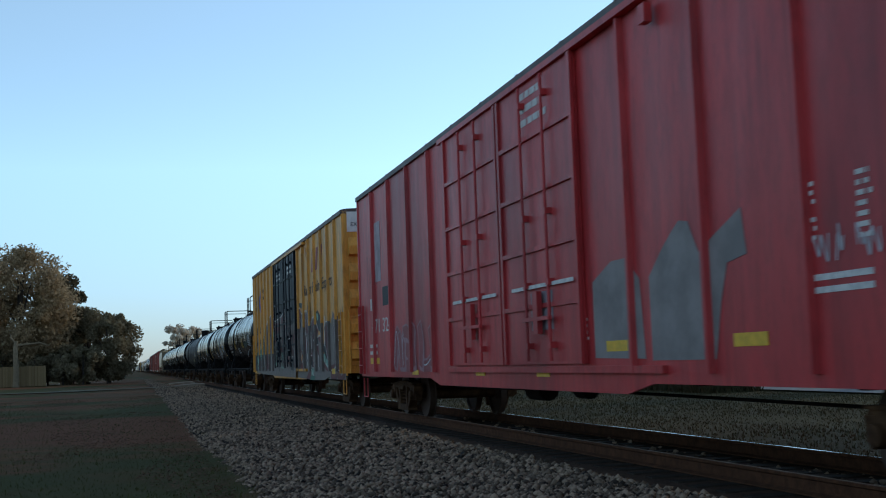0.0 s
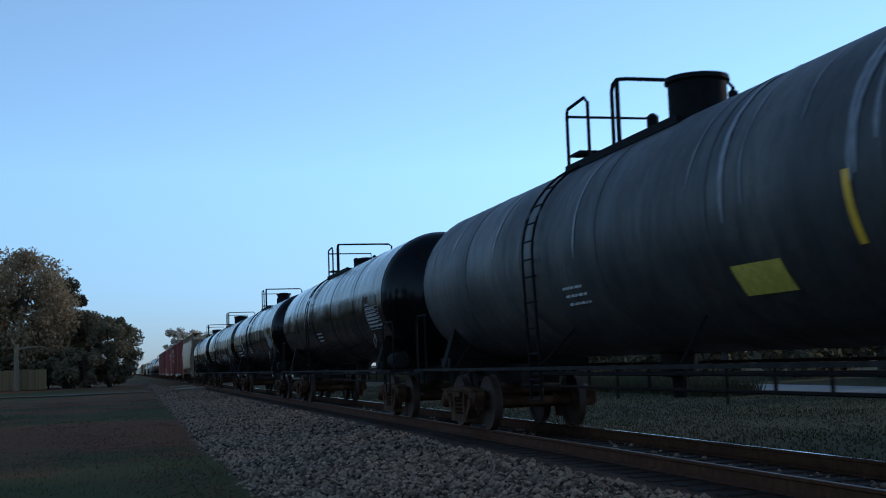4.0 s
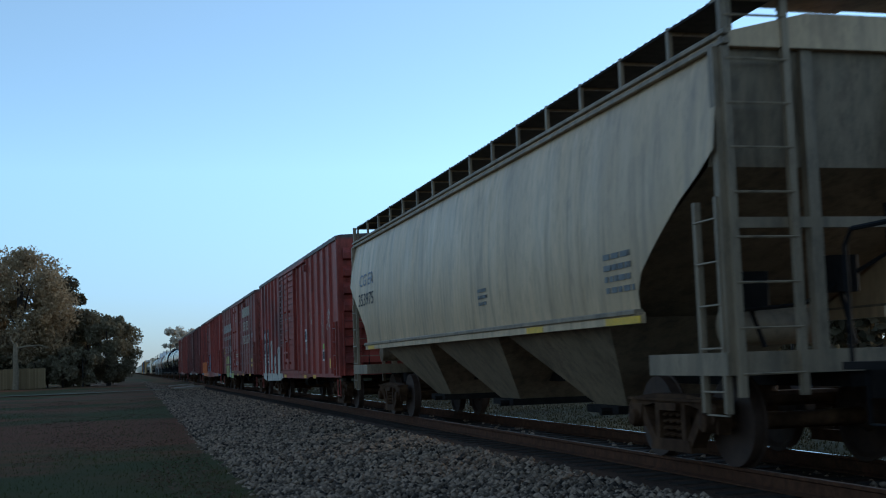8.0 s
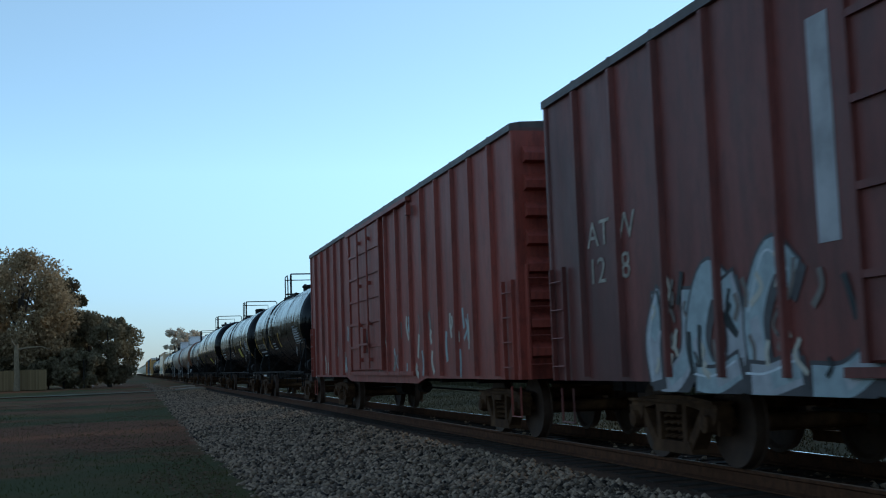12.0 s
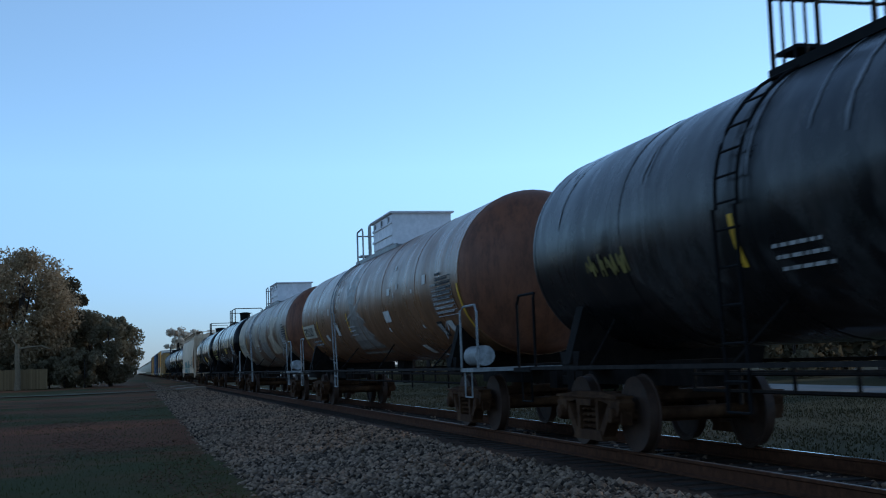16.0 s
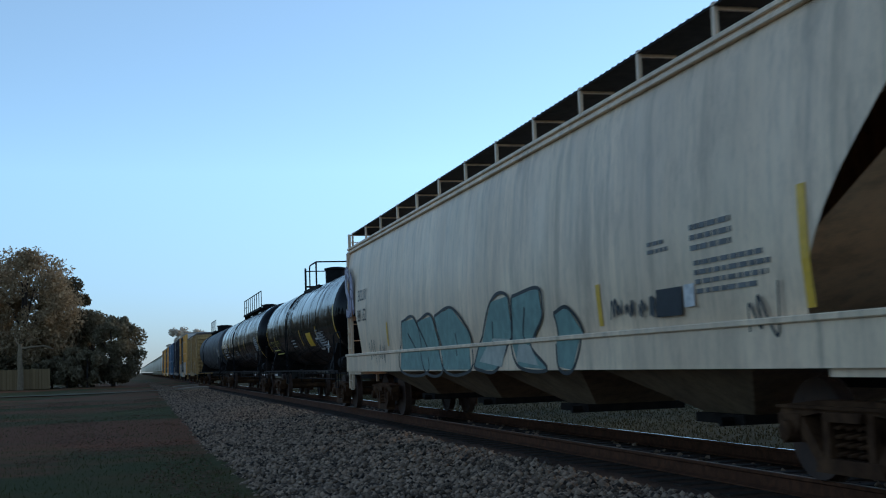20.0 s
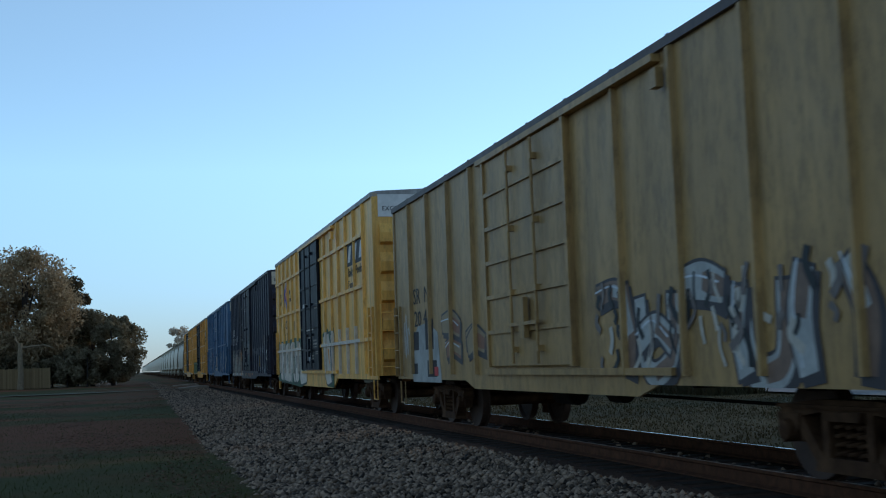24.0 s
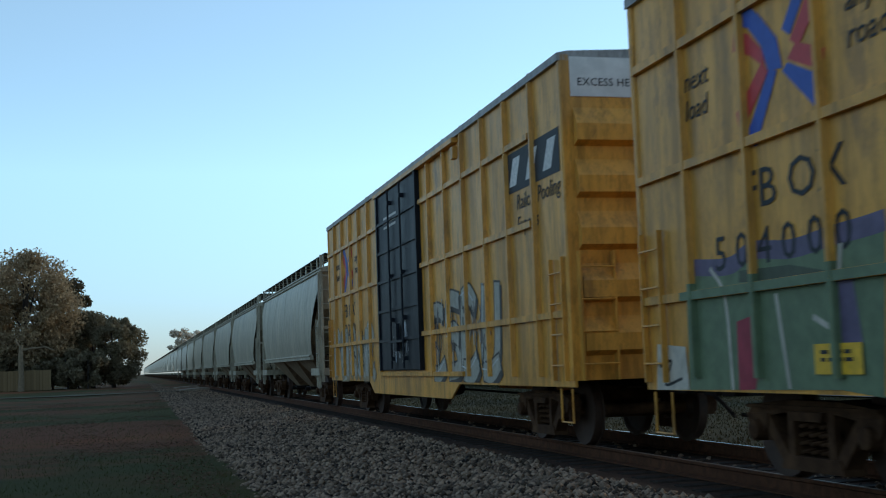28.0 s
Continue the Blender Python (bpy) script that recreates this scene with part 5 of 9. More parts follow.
# ---- paints of the train ----
RED0 = paint("scarlet_paint", (0.56, 0.044, 0.044), 0.40, 0.15, 0.15, 0.35, 1, second=(0.36, 0.028, 0.03), cover=(0.5, 0.68), dust=0.08, spec=0.34, grime=0.35)
YEL1 = paint("golden_yellow_paint", (0.8, 0.34, 0.052), 0.40, 0.12, 0.3, 0.4, 2, dust=0.15, spec=0.34, grime=0.4)
BROWN_E = paint("oxide_red_paint", (0.36, 0.055, 0.032), 0.50, 0.2, 0.3, 0.45, 3, second=(0.12, 0.026, 0.02), cover=(0.52, 0.66), dust=0.12, spec=0.34)
BROWN_F = paint("mineral_brown_paint", (0.27, 0.058, 0.036), 0.55, 0.25, 0.4, 0.5, 4, second=(0.09, 0.025, 0.02), cover=(0.5, 0.64), dust=0.16, spec=0.34)
RED_F = paint("repainted_door_red", (0.36, 0.06, 0.035), 0.50, 0.2, 0.35, 0.5, 33, second=(0.16, 0.034, 0.024), cover=(0.5, 0.66), dust=0.12, spec=0.34)
RED_G = paint("freight_red_paint", (0.34, 0.047, 0.027), 0.50, 0.25, 0.3, 0.45, 5, second=(0.12, 0.024, 0.018), cover=(0.54, 0.68), dust=0.1, spec=0.34)
BROWN_H = paint("dull_brown_paint", (0.19, 0.042, 0.03), 0.50, 0.2, 0.3, 0.45, 6, second=(0.08, 0.024, 0.02), cover=(0.52, 0.66), dust=0.15, spec=0.34)
RED_I = paint("bright_oxide_paint", (0.29, 0.05, 0.03), 0.50, 0.2, 0.3, 0.35, 7, dust=0.12, spec=0.34)
TAN_S1 = paint("ochre_paint", (0.42, 0.24, 0.08), 0.45, 0.3, 0.35, 0.3, 8, dust=0.2, spec=0.34)
YEL_S2 = paint("chrome_yellow_paint", (0.9, 0.45, 0.09), 0.40, 0.15, 0.3, 0.4, 9, dust=0.15, spec=0.34, grime=0.4)
NAVY_S3 = paint("faded_navy_paint", (0.022, 0.022, 0.036), 0.45, 0.3, 0.3, 0.4, 10, second=(0.05, 0.035, 0.028), cover=(0.54, 0.7), dust=0.16, spec=0.22)
BLUE_S4 = paint("railway_blue_paint", (0.055, 0.12, 0.205), 0.40, 0.35, 0.6, 0.4, 11, second=(0.16, 0.2, 0.24), cover=(0.54, 0.7), dust=0.1, spec=0.3)
YEL_S5 = paint("mustard_yellow_paint", (0.76, 0.34, 0.05), 0.40, 0.2, 0.45, 0.5, 12, dust=0.2, spec=0.34, grime=0.5)
DOORNAVY = paint("dark_blue_door_paint", (0.009, 0.012, 0.018), 0.45, 0.2, 0.25, 0.35, 13, dust=0.06, spec=0.18)
GREY_D = paint("warm_grey_paint", (0.62, 0.4, 0.215), 0.40, 0.2, 0.25, 0.4, 14, dust=0.15, grime=0.3, ripple=True)
# grimy tan for bays; on the ends its darker tone is painted shadow
BAYTAN = paint("grimy_shaded_tan_paint", (0.3, 0.205, 0.12), 0.50, 0.3, 0.4, 0.5, 34, dust=0.2)
GREY_Q = paint("pale_grey_paint", (0.88, 0.62, 0.4), 0.40, 0.15, 0.15, 0.35, 15, dust=0.15, grime=0.25, ripple=True)
GREY_T = paint("grey_green_paint", (0.42, 0.36, 0.25), 0.40, 0.25, 0.2, 0.3, 16, dust=0.25, ripple=True)
ROOF = paint("weathered_roof", (0.09, 0.06, 0.05), 0.50, 0.3, 0.5, 0.3, 17)
ROOFPALE = paint("pale_roof_edge", (0.36, 0.33, 0.3), 0.50, 0.3, 0.4, 0.3, 18)
PALE = plain("white_panel", (0.66, 0.61, 0.55), 0.55, 0.12, 5, 0.05)
TANPANEL = plain("tan_panel", (0.52, 0.43, 0.31), 0.6, 0.2, 5, 0.05)
BLK = [paint("black_tank_paint", (0.003, 0.0032, 0.0038), 0.13, 0.1, 0.05, 0.4, 20 + k, dust=d, spec=0.13, round_it=True, grime=0.3) for k, d in enumerate((0.008, 0.025, 0.015))]
DUSTY = paint("dusty_black_paint", (0.035, 0.033, 0.031), 0.5, 0.3, 0.25, 0.5, 25, second=(0.075, 0.066, 0.056), dust=0.35, round_it=True)
PATCHY = paint("patched_black_paint", (0.009, 0.009, 0.01), 0.24, 0.3, 0.15, 0.5, 26, second=(0.045, 0.042, 0.04), cover=(0.56, 0.59), dust=0.08, spec=0.25, round_it=True)
SOOT = paint("sooty_grey_paint", (0.04, 0.041, 0.044), 0.5, 0.3, 0.2, 0.4, 27, dust=0.25, round_it=True)
BRUNT = paint("burnt_brown_paint", (0.23, 0.1, 0.04), 0.3, 0.3, 0.35, 0.4, 28, dust=0.1, spec=0.4, round_it=True)
BRUNT2 = paint("peeling_brown_paint", (0.2, 0.095, 0.045), 0.34, 0.3, 0.35, 0.4, 29, second=(0.36, 0.29, 0.21), cover=(0.47, 0.5), dust=0.2, spec=0.45, round_it=True)
HEADBROWN = paint("red_brown_head", (0.18, 0.062, 0.025), 0.5, 0.3, 0.3, 0.4, 30, dust=0.15)
BOXWHITE = plain("housing_white", (0.82, 0.78, 0.77), 0.5, 0.12, 6, 0.08)

# ---- the train, from its front ----
FB = dict(belts=(1.73, 3.0, 4.2), sill=(0.82, 0.56), wide=0.08)
c0 = boxcar("scarlet double-door boxcar with grey paint-outs on its side", -340.6, -317.82, 5.03, RED0, RED0, [(8.3, 11.3), (11.4, 14.4)], 1.75, sill=(0.84, 0.72), doorribs=4, roofmat=ROOF)
c1 = boxcar("golden yellow double-door boxcar covered in silver and red graffiti", -315.71, -292.94, 5.03, YEL1, DOORNAVY, [(8.2, 11.0), (11.1, 14.0)], 1.2, endtop=PALE, sill=(0.84, 0.7), doorribs=4, roofmat=ROOF)
st = [(0.05, 1.9, 3.1), (2.2, 2.6, 3.2), (5.2, 2.6, 3.0)]
c2 = tank_car("glossy black tank car with streaked sides", -290.1, -277.4, BLK[0], seams=3, text=("VTGX 17252", 0.19, 0.45, 2.1, 1.6), data=(11.0, 12.3, 2.12, 2.62), rail=(0.65, 1.5, 3.5), zc=2.58, r=1.4, stripes=[(3.68, 2.07, 2.53), (4.07, 2.06, 2.52), (7.9, 2.08, 2.55), (8.31, 2.07, 2.54)], platform=0.52, long=3.6)
c3 = tank_car("black tank car with a pale leaf emblem", -274.13, -261.4, BLK[1], seams=3, text=("SYRX 200218", 0.2, 1.2, 2.25, 2.6), headtext=("SYRX", -0.5, 0.28), zc=2.58, r=1.4, stripes=[(0.02, 1.6, 2.5), (2.34, 2.0, 2.46), (4.8, 2.0, 2.47), (7.75, 2.02, 2.48), (10.25, 2.0, 2.5), (12.6, 1.55, 2.45)], platform=0.07, long=3.6)
c4 = tank_car("black tank car with white stencilled numbers", -258.45, -245.9, BLK[0], seams=3, text=("SYRX 200234", 0.21, 0.51, 2.18, 2.62), headtext=("SYRX", -0.5, 0.28), data=(10.5, 11.95, 1.98, 2.47), zc=2.58, r=1.4, stripes=[(0.0, 1.6, 2.55), (3.12, 2.07, 2.57), (5.18, 2.06, 2.55), (10.0, 2.05, 2.55), (12.45, 1.6, 2.5)], platform=-0.1, long=3.6)
c5 = tank_car("dusty dark tank car with brownish grime", -242.06, -225.0, DUSTY, seams=5, zc=2.58, r=1.4, dome=(0.36, 0.55), stripes=[(13.7, 1.97, 2.55), (16.95, 2.05, 2.5)], platform=0.78, long=3.6)
c6 = tank_car("black tank car with faint streaks", -221.0, -203.8, BLK[2], seams=4, platform=1.04, long=3.6)
cA = tank_car("long black tank car with a domed manway", -199.8, -182.5, BLK[0], seams=3, text=("CLIX 298048", 0.2, 1.06, 2.16, 2.58), dome=(0.28, 0.45), stripes=[(0.0, 2.15, 3.1), (3.75, 2.44, 2.86), (6.8, 2.42, 2.9), (11.3, 2.44, 2.86), (15.05, 2.45, 2.92), (17.2, 2.2, 3.15)], platform=-0.45, long=3.6)
cB = tank_car("black tank car with sprayed white tags", -179.92, -161.4, BLK[1], seams=4, text=("CLIX 499120", 0.18, 0.86, 2.17, 2.04), dome=(0.4, 0.42), stripes=[(0.0, 1.65, 2.55), (3.05, 2.03, 2.49), (6.65, 2.06, 2.49), (9.35, 2.03, 2.5), (13.3, 2.0, 2.5), (18.4, 1.65, 2.55)], platform=0.8, long=3.6)
cC = tank_car("black tank car with dark drip marks below its hatch", -157.51, -140.8, BLK[2], seams=4, text=("NATX 231246", 0.22, -0.05, 2.14, 2.75), headtext=("NATX", -0.38, 0.5), rail=(1.75, 2.5, 2.7), dome=(0.42, 0.3), stripes=[(0.0, 1.6, 2.57), (2.95, 2.12, 2.52), (6.25, 2.08, 2.54), (10.05, 2.08, 2.54), (16.6, 1.64, 2.56)], platform=0.05, long=3.6)
# endcol and light: shadow at the ends is put into the darker tan
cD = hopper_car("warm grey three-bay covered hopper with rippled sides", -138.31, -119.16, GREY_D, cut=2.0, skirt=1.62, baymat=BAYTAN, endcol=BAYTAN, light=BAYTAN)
cE = boxcar("oxide red boxcar with a louvred door and white graffiti", -117.41, -98.45, 4.52, BROWN_E, BROWN_E, [(7.2, 10.8)], 1.0, louvre=True, posts=(1.2, 2.31, 3.39, 4.46, 5.55, 6.74, 11.5, 12.57, 13.61, 14.65, 15.8, 16.87, 17.9), sill=(0.85, 0.8), endribs=7, roofmat=ROOF)
cF = boxcar("mineral brown boxcar with worn white lettering", -96.41, -77.6, 4.5, BROWN_F, RED_F, [(7.0, 11.1)], 1.15, belts=(1.4, 1.9, 2.4, 2.9, 3.4, 3.9), sill=(0.92, 0.85), endribs=9, roofmat=ROOF, doorribs=2, ribout=0.035, beltout=0.02)
cG = boxcar("rusty red boxcar with pink, orange and blue graffiti", -75.62, -56.55, 4.5, RED_G, RED_G, [(7.5, 11.6)], 1.0, sill=(0.82, 0.7), roofmat=ROOF, doorribs=4)
cH = boxcar("dull brown boxcar with pale green graffiti", -54.05, -34.83, 4.5, BROWN_H, BROWN_H, [(6.8, 11.2)], 1.15, sill=(0.9, 0.85), endribs=9, roofmat=ROOF, doorribs=4)
cI = boxcar("bright red boxcar with faded sprayed lettering", -33.46, -13.8, 4.5, RED_I, RED_I, [(6.8, 10.5)], 1.1, sill=(0.9, 0.8), endribs=8, roofmat=ROOF)
p1 = tank_car("glossy black tank car with white numbers", -10.4, 4.1, BLK[0], seams=3, text=("GATX 37129", 0.19, 0.64, 2.03, 2.62), stripes=[(0.05, 1.7, 2.5), (3.2, 1.97, 2.5), (5.35, 1.98, 2.48), (8.25, 1.98, 2.5)], platform=0.26, long=3.6)
p2 = tank_car("black tank car with a yellow label", 7.84, 24.8, BLK[1], seams=3, text=("GATX 70339", 0.22, 0.36, 2.24, 2.45), data=(15.35, 16.68, 1.95, 2.44), dome=(0.27, 0.25), stripes=[(0.02, 1.65, 2.55), (9.58, 2.1, 2.6), (13.35, 2.1, 2.6), (16.85, 1.7, 2.65)], platform=-0.58, long=3.6)
p3 = tank_car("shiny black tank car with yellow lettering", 29.06, 46.65, BLK[0], r=1.52, zc=2.76, seams=3, text=("WCHX", 0.2, 0.3, 2.0, 1.2), headtext=("WCHX", -0.1, 0.45), rail=(1.65, 2.45, 2.75), textmat=YELLOWINK, dome=(0.45, 0.14), data=False, stripes=[(0.0, 2.3, 3.28), (17.48, 2.3, 3.28), (2.9, 2.45, 2.85), (7.25, 2.5, 3.0), (10.6, 2.52, 3.0)], platform=0.05, long=3.6)
p4 = tank_car("black tank car with grey paint patches", 50.37, 64.95, PATCHY, r=1.37, zc=2.6, seams=4, text=None, rails="stairs", dome=(0.42, 0.35), stripes=[(5.5, 1.95, 2.45), (8.2, 1.93, 2.43), (14.5, 1.68, 2.65)], platform=0.16, long=3.6)
p5 = tank_car("burnt brown tank car with a white valve housing on top", 68.86, 87.85, BRUNT, seams=5, box=BOXWHITE, pipe=PIPEGREY, headmat=HEADBROWN, endbar=PIPEGREY, stripes=[(0.02, 1.6, 2.5), (3.0, 1.85, 2.5), (8.0, 2.0, 2.5), (18.9, 1.7, 2.5)], platform=0.82, long=5.2)
p6 = tank_car("peeling brown and grey tank car with a white valve housing", 92.13, 111.0, BRUNT2, seams=5, box=BOXWHITE, pipe=PIPEGREY, headmat=HEADBROWN, endbar=PIPEGREY, stripes=[(0.0, 1.85, 2.85), (3.7, 2.14, 2.62), (18.75, 2.0, 2.6)], platform=0.71, long=5.2)
p7 = tank_car("black tank car with a yellow placard and tags", 114.98, 131.6, BLK[1], seams=4, text=("UTLX 672093", 0.22, 0.45, 2.19, 2.75), headtext=("UTLX", -0.45, 0.7), rail=(0.9, 1.7, 3.75), textmat=YELLOWINK, rails="low", dome=(0.3, 0.5), stripes=[(0.02, 2.1, 3.0), (3.5, 2.4, 2.8), (6.22, 2.34, 2.77), (9.87, 2.31, 2.75), (12.75, 2.29, 2.75), (16.5, 2.1, 3.02)], platform=0.75, long=3.6)
p8 = tank_car("blue-black tank car with grey patches", 135.4, 152.25, BLK[2], seams=4, text=("UTLX 645671", 0.27, 0.65, 2.12), textmat=YELLOWINK, dome=(0.42, 0.3), stripes=[(3.55, 2.07, 2.55), (6.32, 2.07, 2.54), (16.7, 1.95, 2.9)], platform=0.29, long=3.6)
cQ = hopper_car("pale grey covered hopper with teal graffiti letters", 154.61, 178.34, GREY_Q, cut=2.1, skirt=1.42, bottom=1.02, oval=True, light=GREY_Q, pitch=1.75, bays=4, baymat=BAYTAN)
r1 = tank_car("black tank car with yellow numbers and painted reflection streaks", 181.06, 198.1, BLK[0], r=1.39, zc=2.62, seams=4, text=("UTLX 661551", 0.22, 0.68, 2.0, 2.92), data=(13.2, 14.65, 1.75, 2.2), rail=(0.2, 1.15, 2.75), textmat=YELLOWINK, dome=(0.36, 0.5), stripes=[(0.0, 1.85, 2.8), (2.32, 1.92, 2.37), (9.6, 1.9, 2.4), (13.25, 1.9, 2.4), (16.95, 1.93, 2.87)], platform=0.1, long=3.6)
r2 = tank_car("long black tank car with close-set seams and a stair walkway", 201.9, 224.05, BLK[2], seams=9, text=("GATX 201546", 0.19, 1.26, 2.19, 2.52), rails="stairs", dome=(0.36, 0.32), stripes=[(0.03, 1.7, 2.65), (2.28, 2.15, 2.65), (5.2, 2.15, 2.65), (8.78, 2.15, 2.62), (12.03, 2.14, 2.61), (14.98, 2.16, 2.63), (22.0, 1.65, 2.6)], platform=-2.4, long=9.0)
r3 = tank_car("sooty grey tank car with a stair walkway", 227.39, 250.1, SOOT, seams=4, rails="stairs", dome=(0.55, 0.45), stripes=[(18.3, 2.25, 2.77), (22.6, 2.1, 3.0)], platform=3.00, long=5.2)
s1 = boxcar("ochre yellow boxcar with weathered paint-outs", 253.2, 271.03, 4.35, TAN_S1, TAN_S1, [(6.8, 10.4)], 1.5, sill=(0.85, 0.72), endribs=9, roofmat=ROOF)
s2 = boxcar("yellow boxcar with a dark door and white block graffiti", 273.19, 292.23, 5.03, YEL_S2, DOORNAVY, [(7.2, 10.9)], 1.18, endtop=PALE, roofmat=ROOFPALE, **FB)
s3 = boxcar("faded navy boxcar with pale sprayed scrawls", 294.82, 313.98, 5.03, NAVY_S3, NAVY_S3, [(7.3, 11.5)], 1.0, endtop=TANPANEL, sill=(0.82, 0.7), doorribs=4, posts=(0.95, 1.85, 2.73, 3.61, 4.48, 5.3, 6.14, 12.3, 13.18, 14.06, 14.94, 15.82, 16.7, 17.58, 18.4), ribout=0.045)
s4 = boxcar("railway blue boxcar with dense pale graffiti", 316.42, 335.76, 5.03, BLUE_S4, BLUE_S4, [(7.4, 11.2)], 1.35, endtop=TANPANEL, belts=(2.6,), sill=(0.82, 0.74), doorribs=3, posts=(0.9, 2.3, 3.74, 5.16, 6.49, 12.1, 13.5, 14.9, 16.3, 17.7))
s5 = boxcar("mustard yellow boxcar with silver and orange graffiti", 338.03, 357.4, 5.03, YEL_S5, DOORNAVY, [(7.2, 11.5)], 1.18, endtop=PALE, roofmat=ROOFPALE, **FB)
s6 = boxcar("mustard yellow boxcar with faint white graffiti", 359.57, 378.45, 5.03, YEL_S5, DOORNAVY, [(7.2, 11.0)], 1.18, endtop=PALE, roofmat=ROOFPALE, **FB)
t1 = hopper_car("grey covered hopper with a rounded side", 380.6, 397.0, GREY_T, cut=1.6, skirt=1.55, oval=True, baymat=BAYTAN)
t2 = hopper_car("grey-green covered hopper behind the boxcars", 399.1, 412.8, GREY_T, cut=1.5, skirt=1.55, baymat=BAYTAN)

# more hoppers of the same build, out to the vanishing point
for k in range(44):
    mid = 405.95 + 14.75 * (k + 1)
    far = copy_thing(t2[0], pose(TRACK, mid, RAIL))
    CARS.append((far, mid))
    if k > 5:      # the running gear and fittings are too far off to tell apart
        drop = ("roof_hatch", "upright", "spring_set", "axle", "brake_valve", "brake_pipe", "end_ladder", "side_ladder", "stile", "rung", "sill_step", "outlet_gate",
                "end_post", "cross_beam", "air_reservoir", "cross_walkway", "end_walkway", "top_chord", "coupler", "slope_sheet", "hopper_bay", "centre_sill")
        bpy.data.batch_remove([o for o in far.children_recursive if o.name.split(".")[0] in drop or o.matrix_basis.translation.x > 0.5])



# ---- lettering, graffiti and marks on the cars ----


def mark(c, text, size, mat, u, z, width=None, x=-1.507, slant=0.0, label=""):
    """Lettering on a boxcar's side, u metres from its far end, drawn out to a width."""
    car, L = c[0], c[1]
    ob = words("lettering", text, size, mat, car, L / 2 - u, z, x, 1.0, label, slant)
    if width:
        ys = [v.co.y for v in ob.data.vertices]
        top, k = max(ys), width / (max(ys) - min(ys))
        for v in ob.data.vertices:
            v.co.y = L / 2 - u - (top - v.co.y) * k
    return ob


def patch(c, pts, mat, x=-1.502, name="paint_patch", label="", thick=0.004):
    car, L = c[0], c[1]
    ring = [(L / 2 - u, z) for u, z in pts]
    area = sum(a[0] * b2[1] - b2[0] * a[1] for a, b2 in zip(ring, ring[1:] + ring[:1]))
    return part(name, Shape().slab(ring if area < 0 else ring[::-1], x - thick, x), mat, car, label)


def panel(c, u0, u1, z0, z1, mat, x=-1.502, name="paint_patch", label="", thick=0.004):
    return patch(c, [(u0, z0), (u1, z0), (u1, z1), (u0, z1)], mat, x, name, label, thick)


def lines(c, u, z, w, h, rows, mat=WHITE, seed=0, x=-1.504, thick=0.5):
    return bars("stencil", c[0], mat, c[1] / 2 - u, z, x, w, h, rows, seed, thick)


def piece(c, u, z, w, h, n, fills, edge, cloud=None, seed=0, x=-1.503):
    return graffiti(c[0], x, c[1] / 2 - u, z, w, h, n, fills, edge, cloud, seed)


def tag(c, u, z, w, h, col, seed=0, thick=0.05, x=-1.503):
    return scribble(c[0], x, c[1] / 2 - u, z, w, h, col, seed, thick)


def block(c, u, z, w, h, n, mat, gap=0.28, x=-1.502):
    """A company name as plain letter-sized blocks."""
    car, L = c[0], c[1]
    ob = None
    for k in range(n):
        a = L / 2 - u - w * k / n
        s = Shape().box(x - 0.005, x, a - w / n * (1 - gap), a, z, z + h)
        ob2 = part("lettering", s, mat, car)
    return ob2


def emblem(c, u0, u1, z0, z1):
    """A red and blue crossed-arrow sign."""
    w, h = u1 - u0, z1 - z0
    q = lambda pts: [(u0 + a * w, z0 + b2 * h) for a, b2 in pts]
    blue1 = patch(c, q([(0.02, 0.86), (0.14, 1.0), (0.36, 0.8), (0.52, 0.62), (0.56, 0.42), (0.40, 0.45), (0.34, 0.62), (0.2, 0.78)]), BLUE, -1.505, "emblem", "red and blue crossed-arrow emblem")
    patch(c, q([(0.0, 0.68), (0.03, 0.82), (0.2, 0.74), (0.36, 0.58), (0.36, 0.48), (0.2, 0.6)]), RED, -1.505, "emblem")
    patch(c, q([(0.58, 0.66), (0.86, 1.0), (0.98, 0.96), (0.92, 0.9), (0.66, 0.6)]), BLUE, -1.505, "emblem")
    patch(c, q([(0.66, 0.57), (0.92, 0.86), (1.0, 0.74), (0.74, 0.5)]), RED, -1.505, "emblem")
    patch(c, q([(0.4, 0.44), (0.04, 0.1), (0.0, 0.26), (0.34, 0.52)]), RED, -1.505, "emblem")
    patch(c, q([(0.5, 0.42), (0.22, 0.0), (0.06, 0.04), (0.14, 0.12), (0.42, 0.46)]), BLUE, -1.505, "emblem")
    patch(c, q([(0.62, 0.46), (0.96, 0.3), (1.0, 0.42), (0.72, 0.54)]), RED, -1.505, "emblem")
    patch(c, q([(0.56, 0.4), (0.88, 0.1), (0.98, 0.2), (0.96, 0.27), (0.62, 0.44)]), BLUE, -1.505, "emblem")


def logo(c, u0, u1, z0, z1, back=BLACKINK, front=WHITE):
    """A company sign: a dark field with three slanting pale forms."""
    if back:
        panel(c, u0, u1, z0, z1, back, -1.503, "sign")
    w, h = (u1 - u0) / 3, z1 - z0
    for k in range(3):
        a = u0 + w * k + 0.1
        patch(c, [(a + w * 0.3, z1 - 0.16 * h), (a + w * 0.72, z1 - 0.16 * h), (a + w * 0.42, z0 + 0.16 * h), (a, z0 + 0.16 * h)], front, -1.508, "sign")


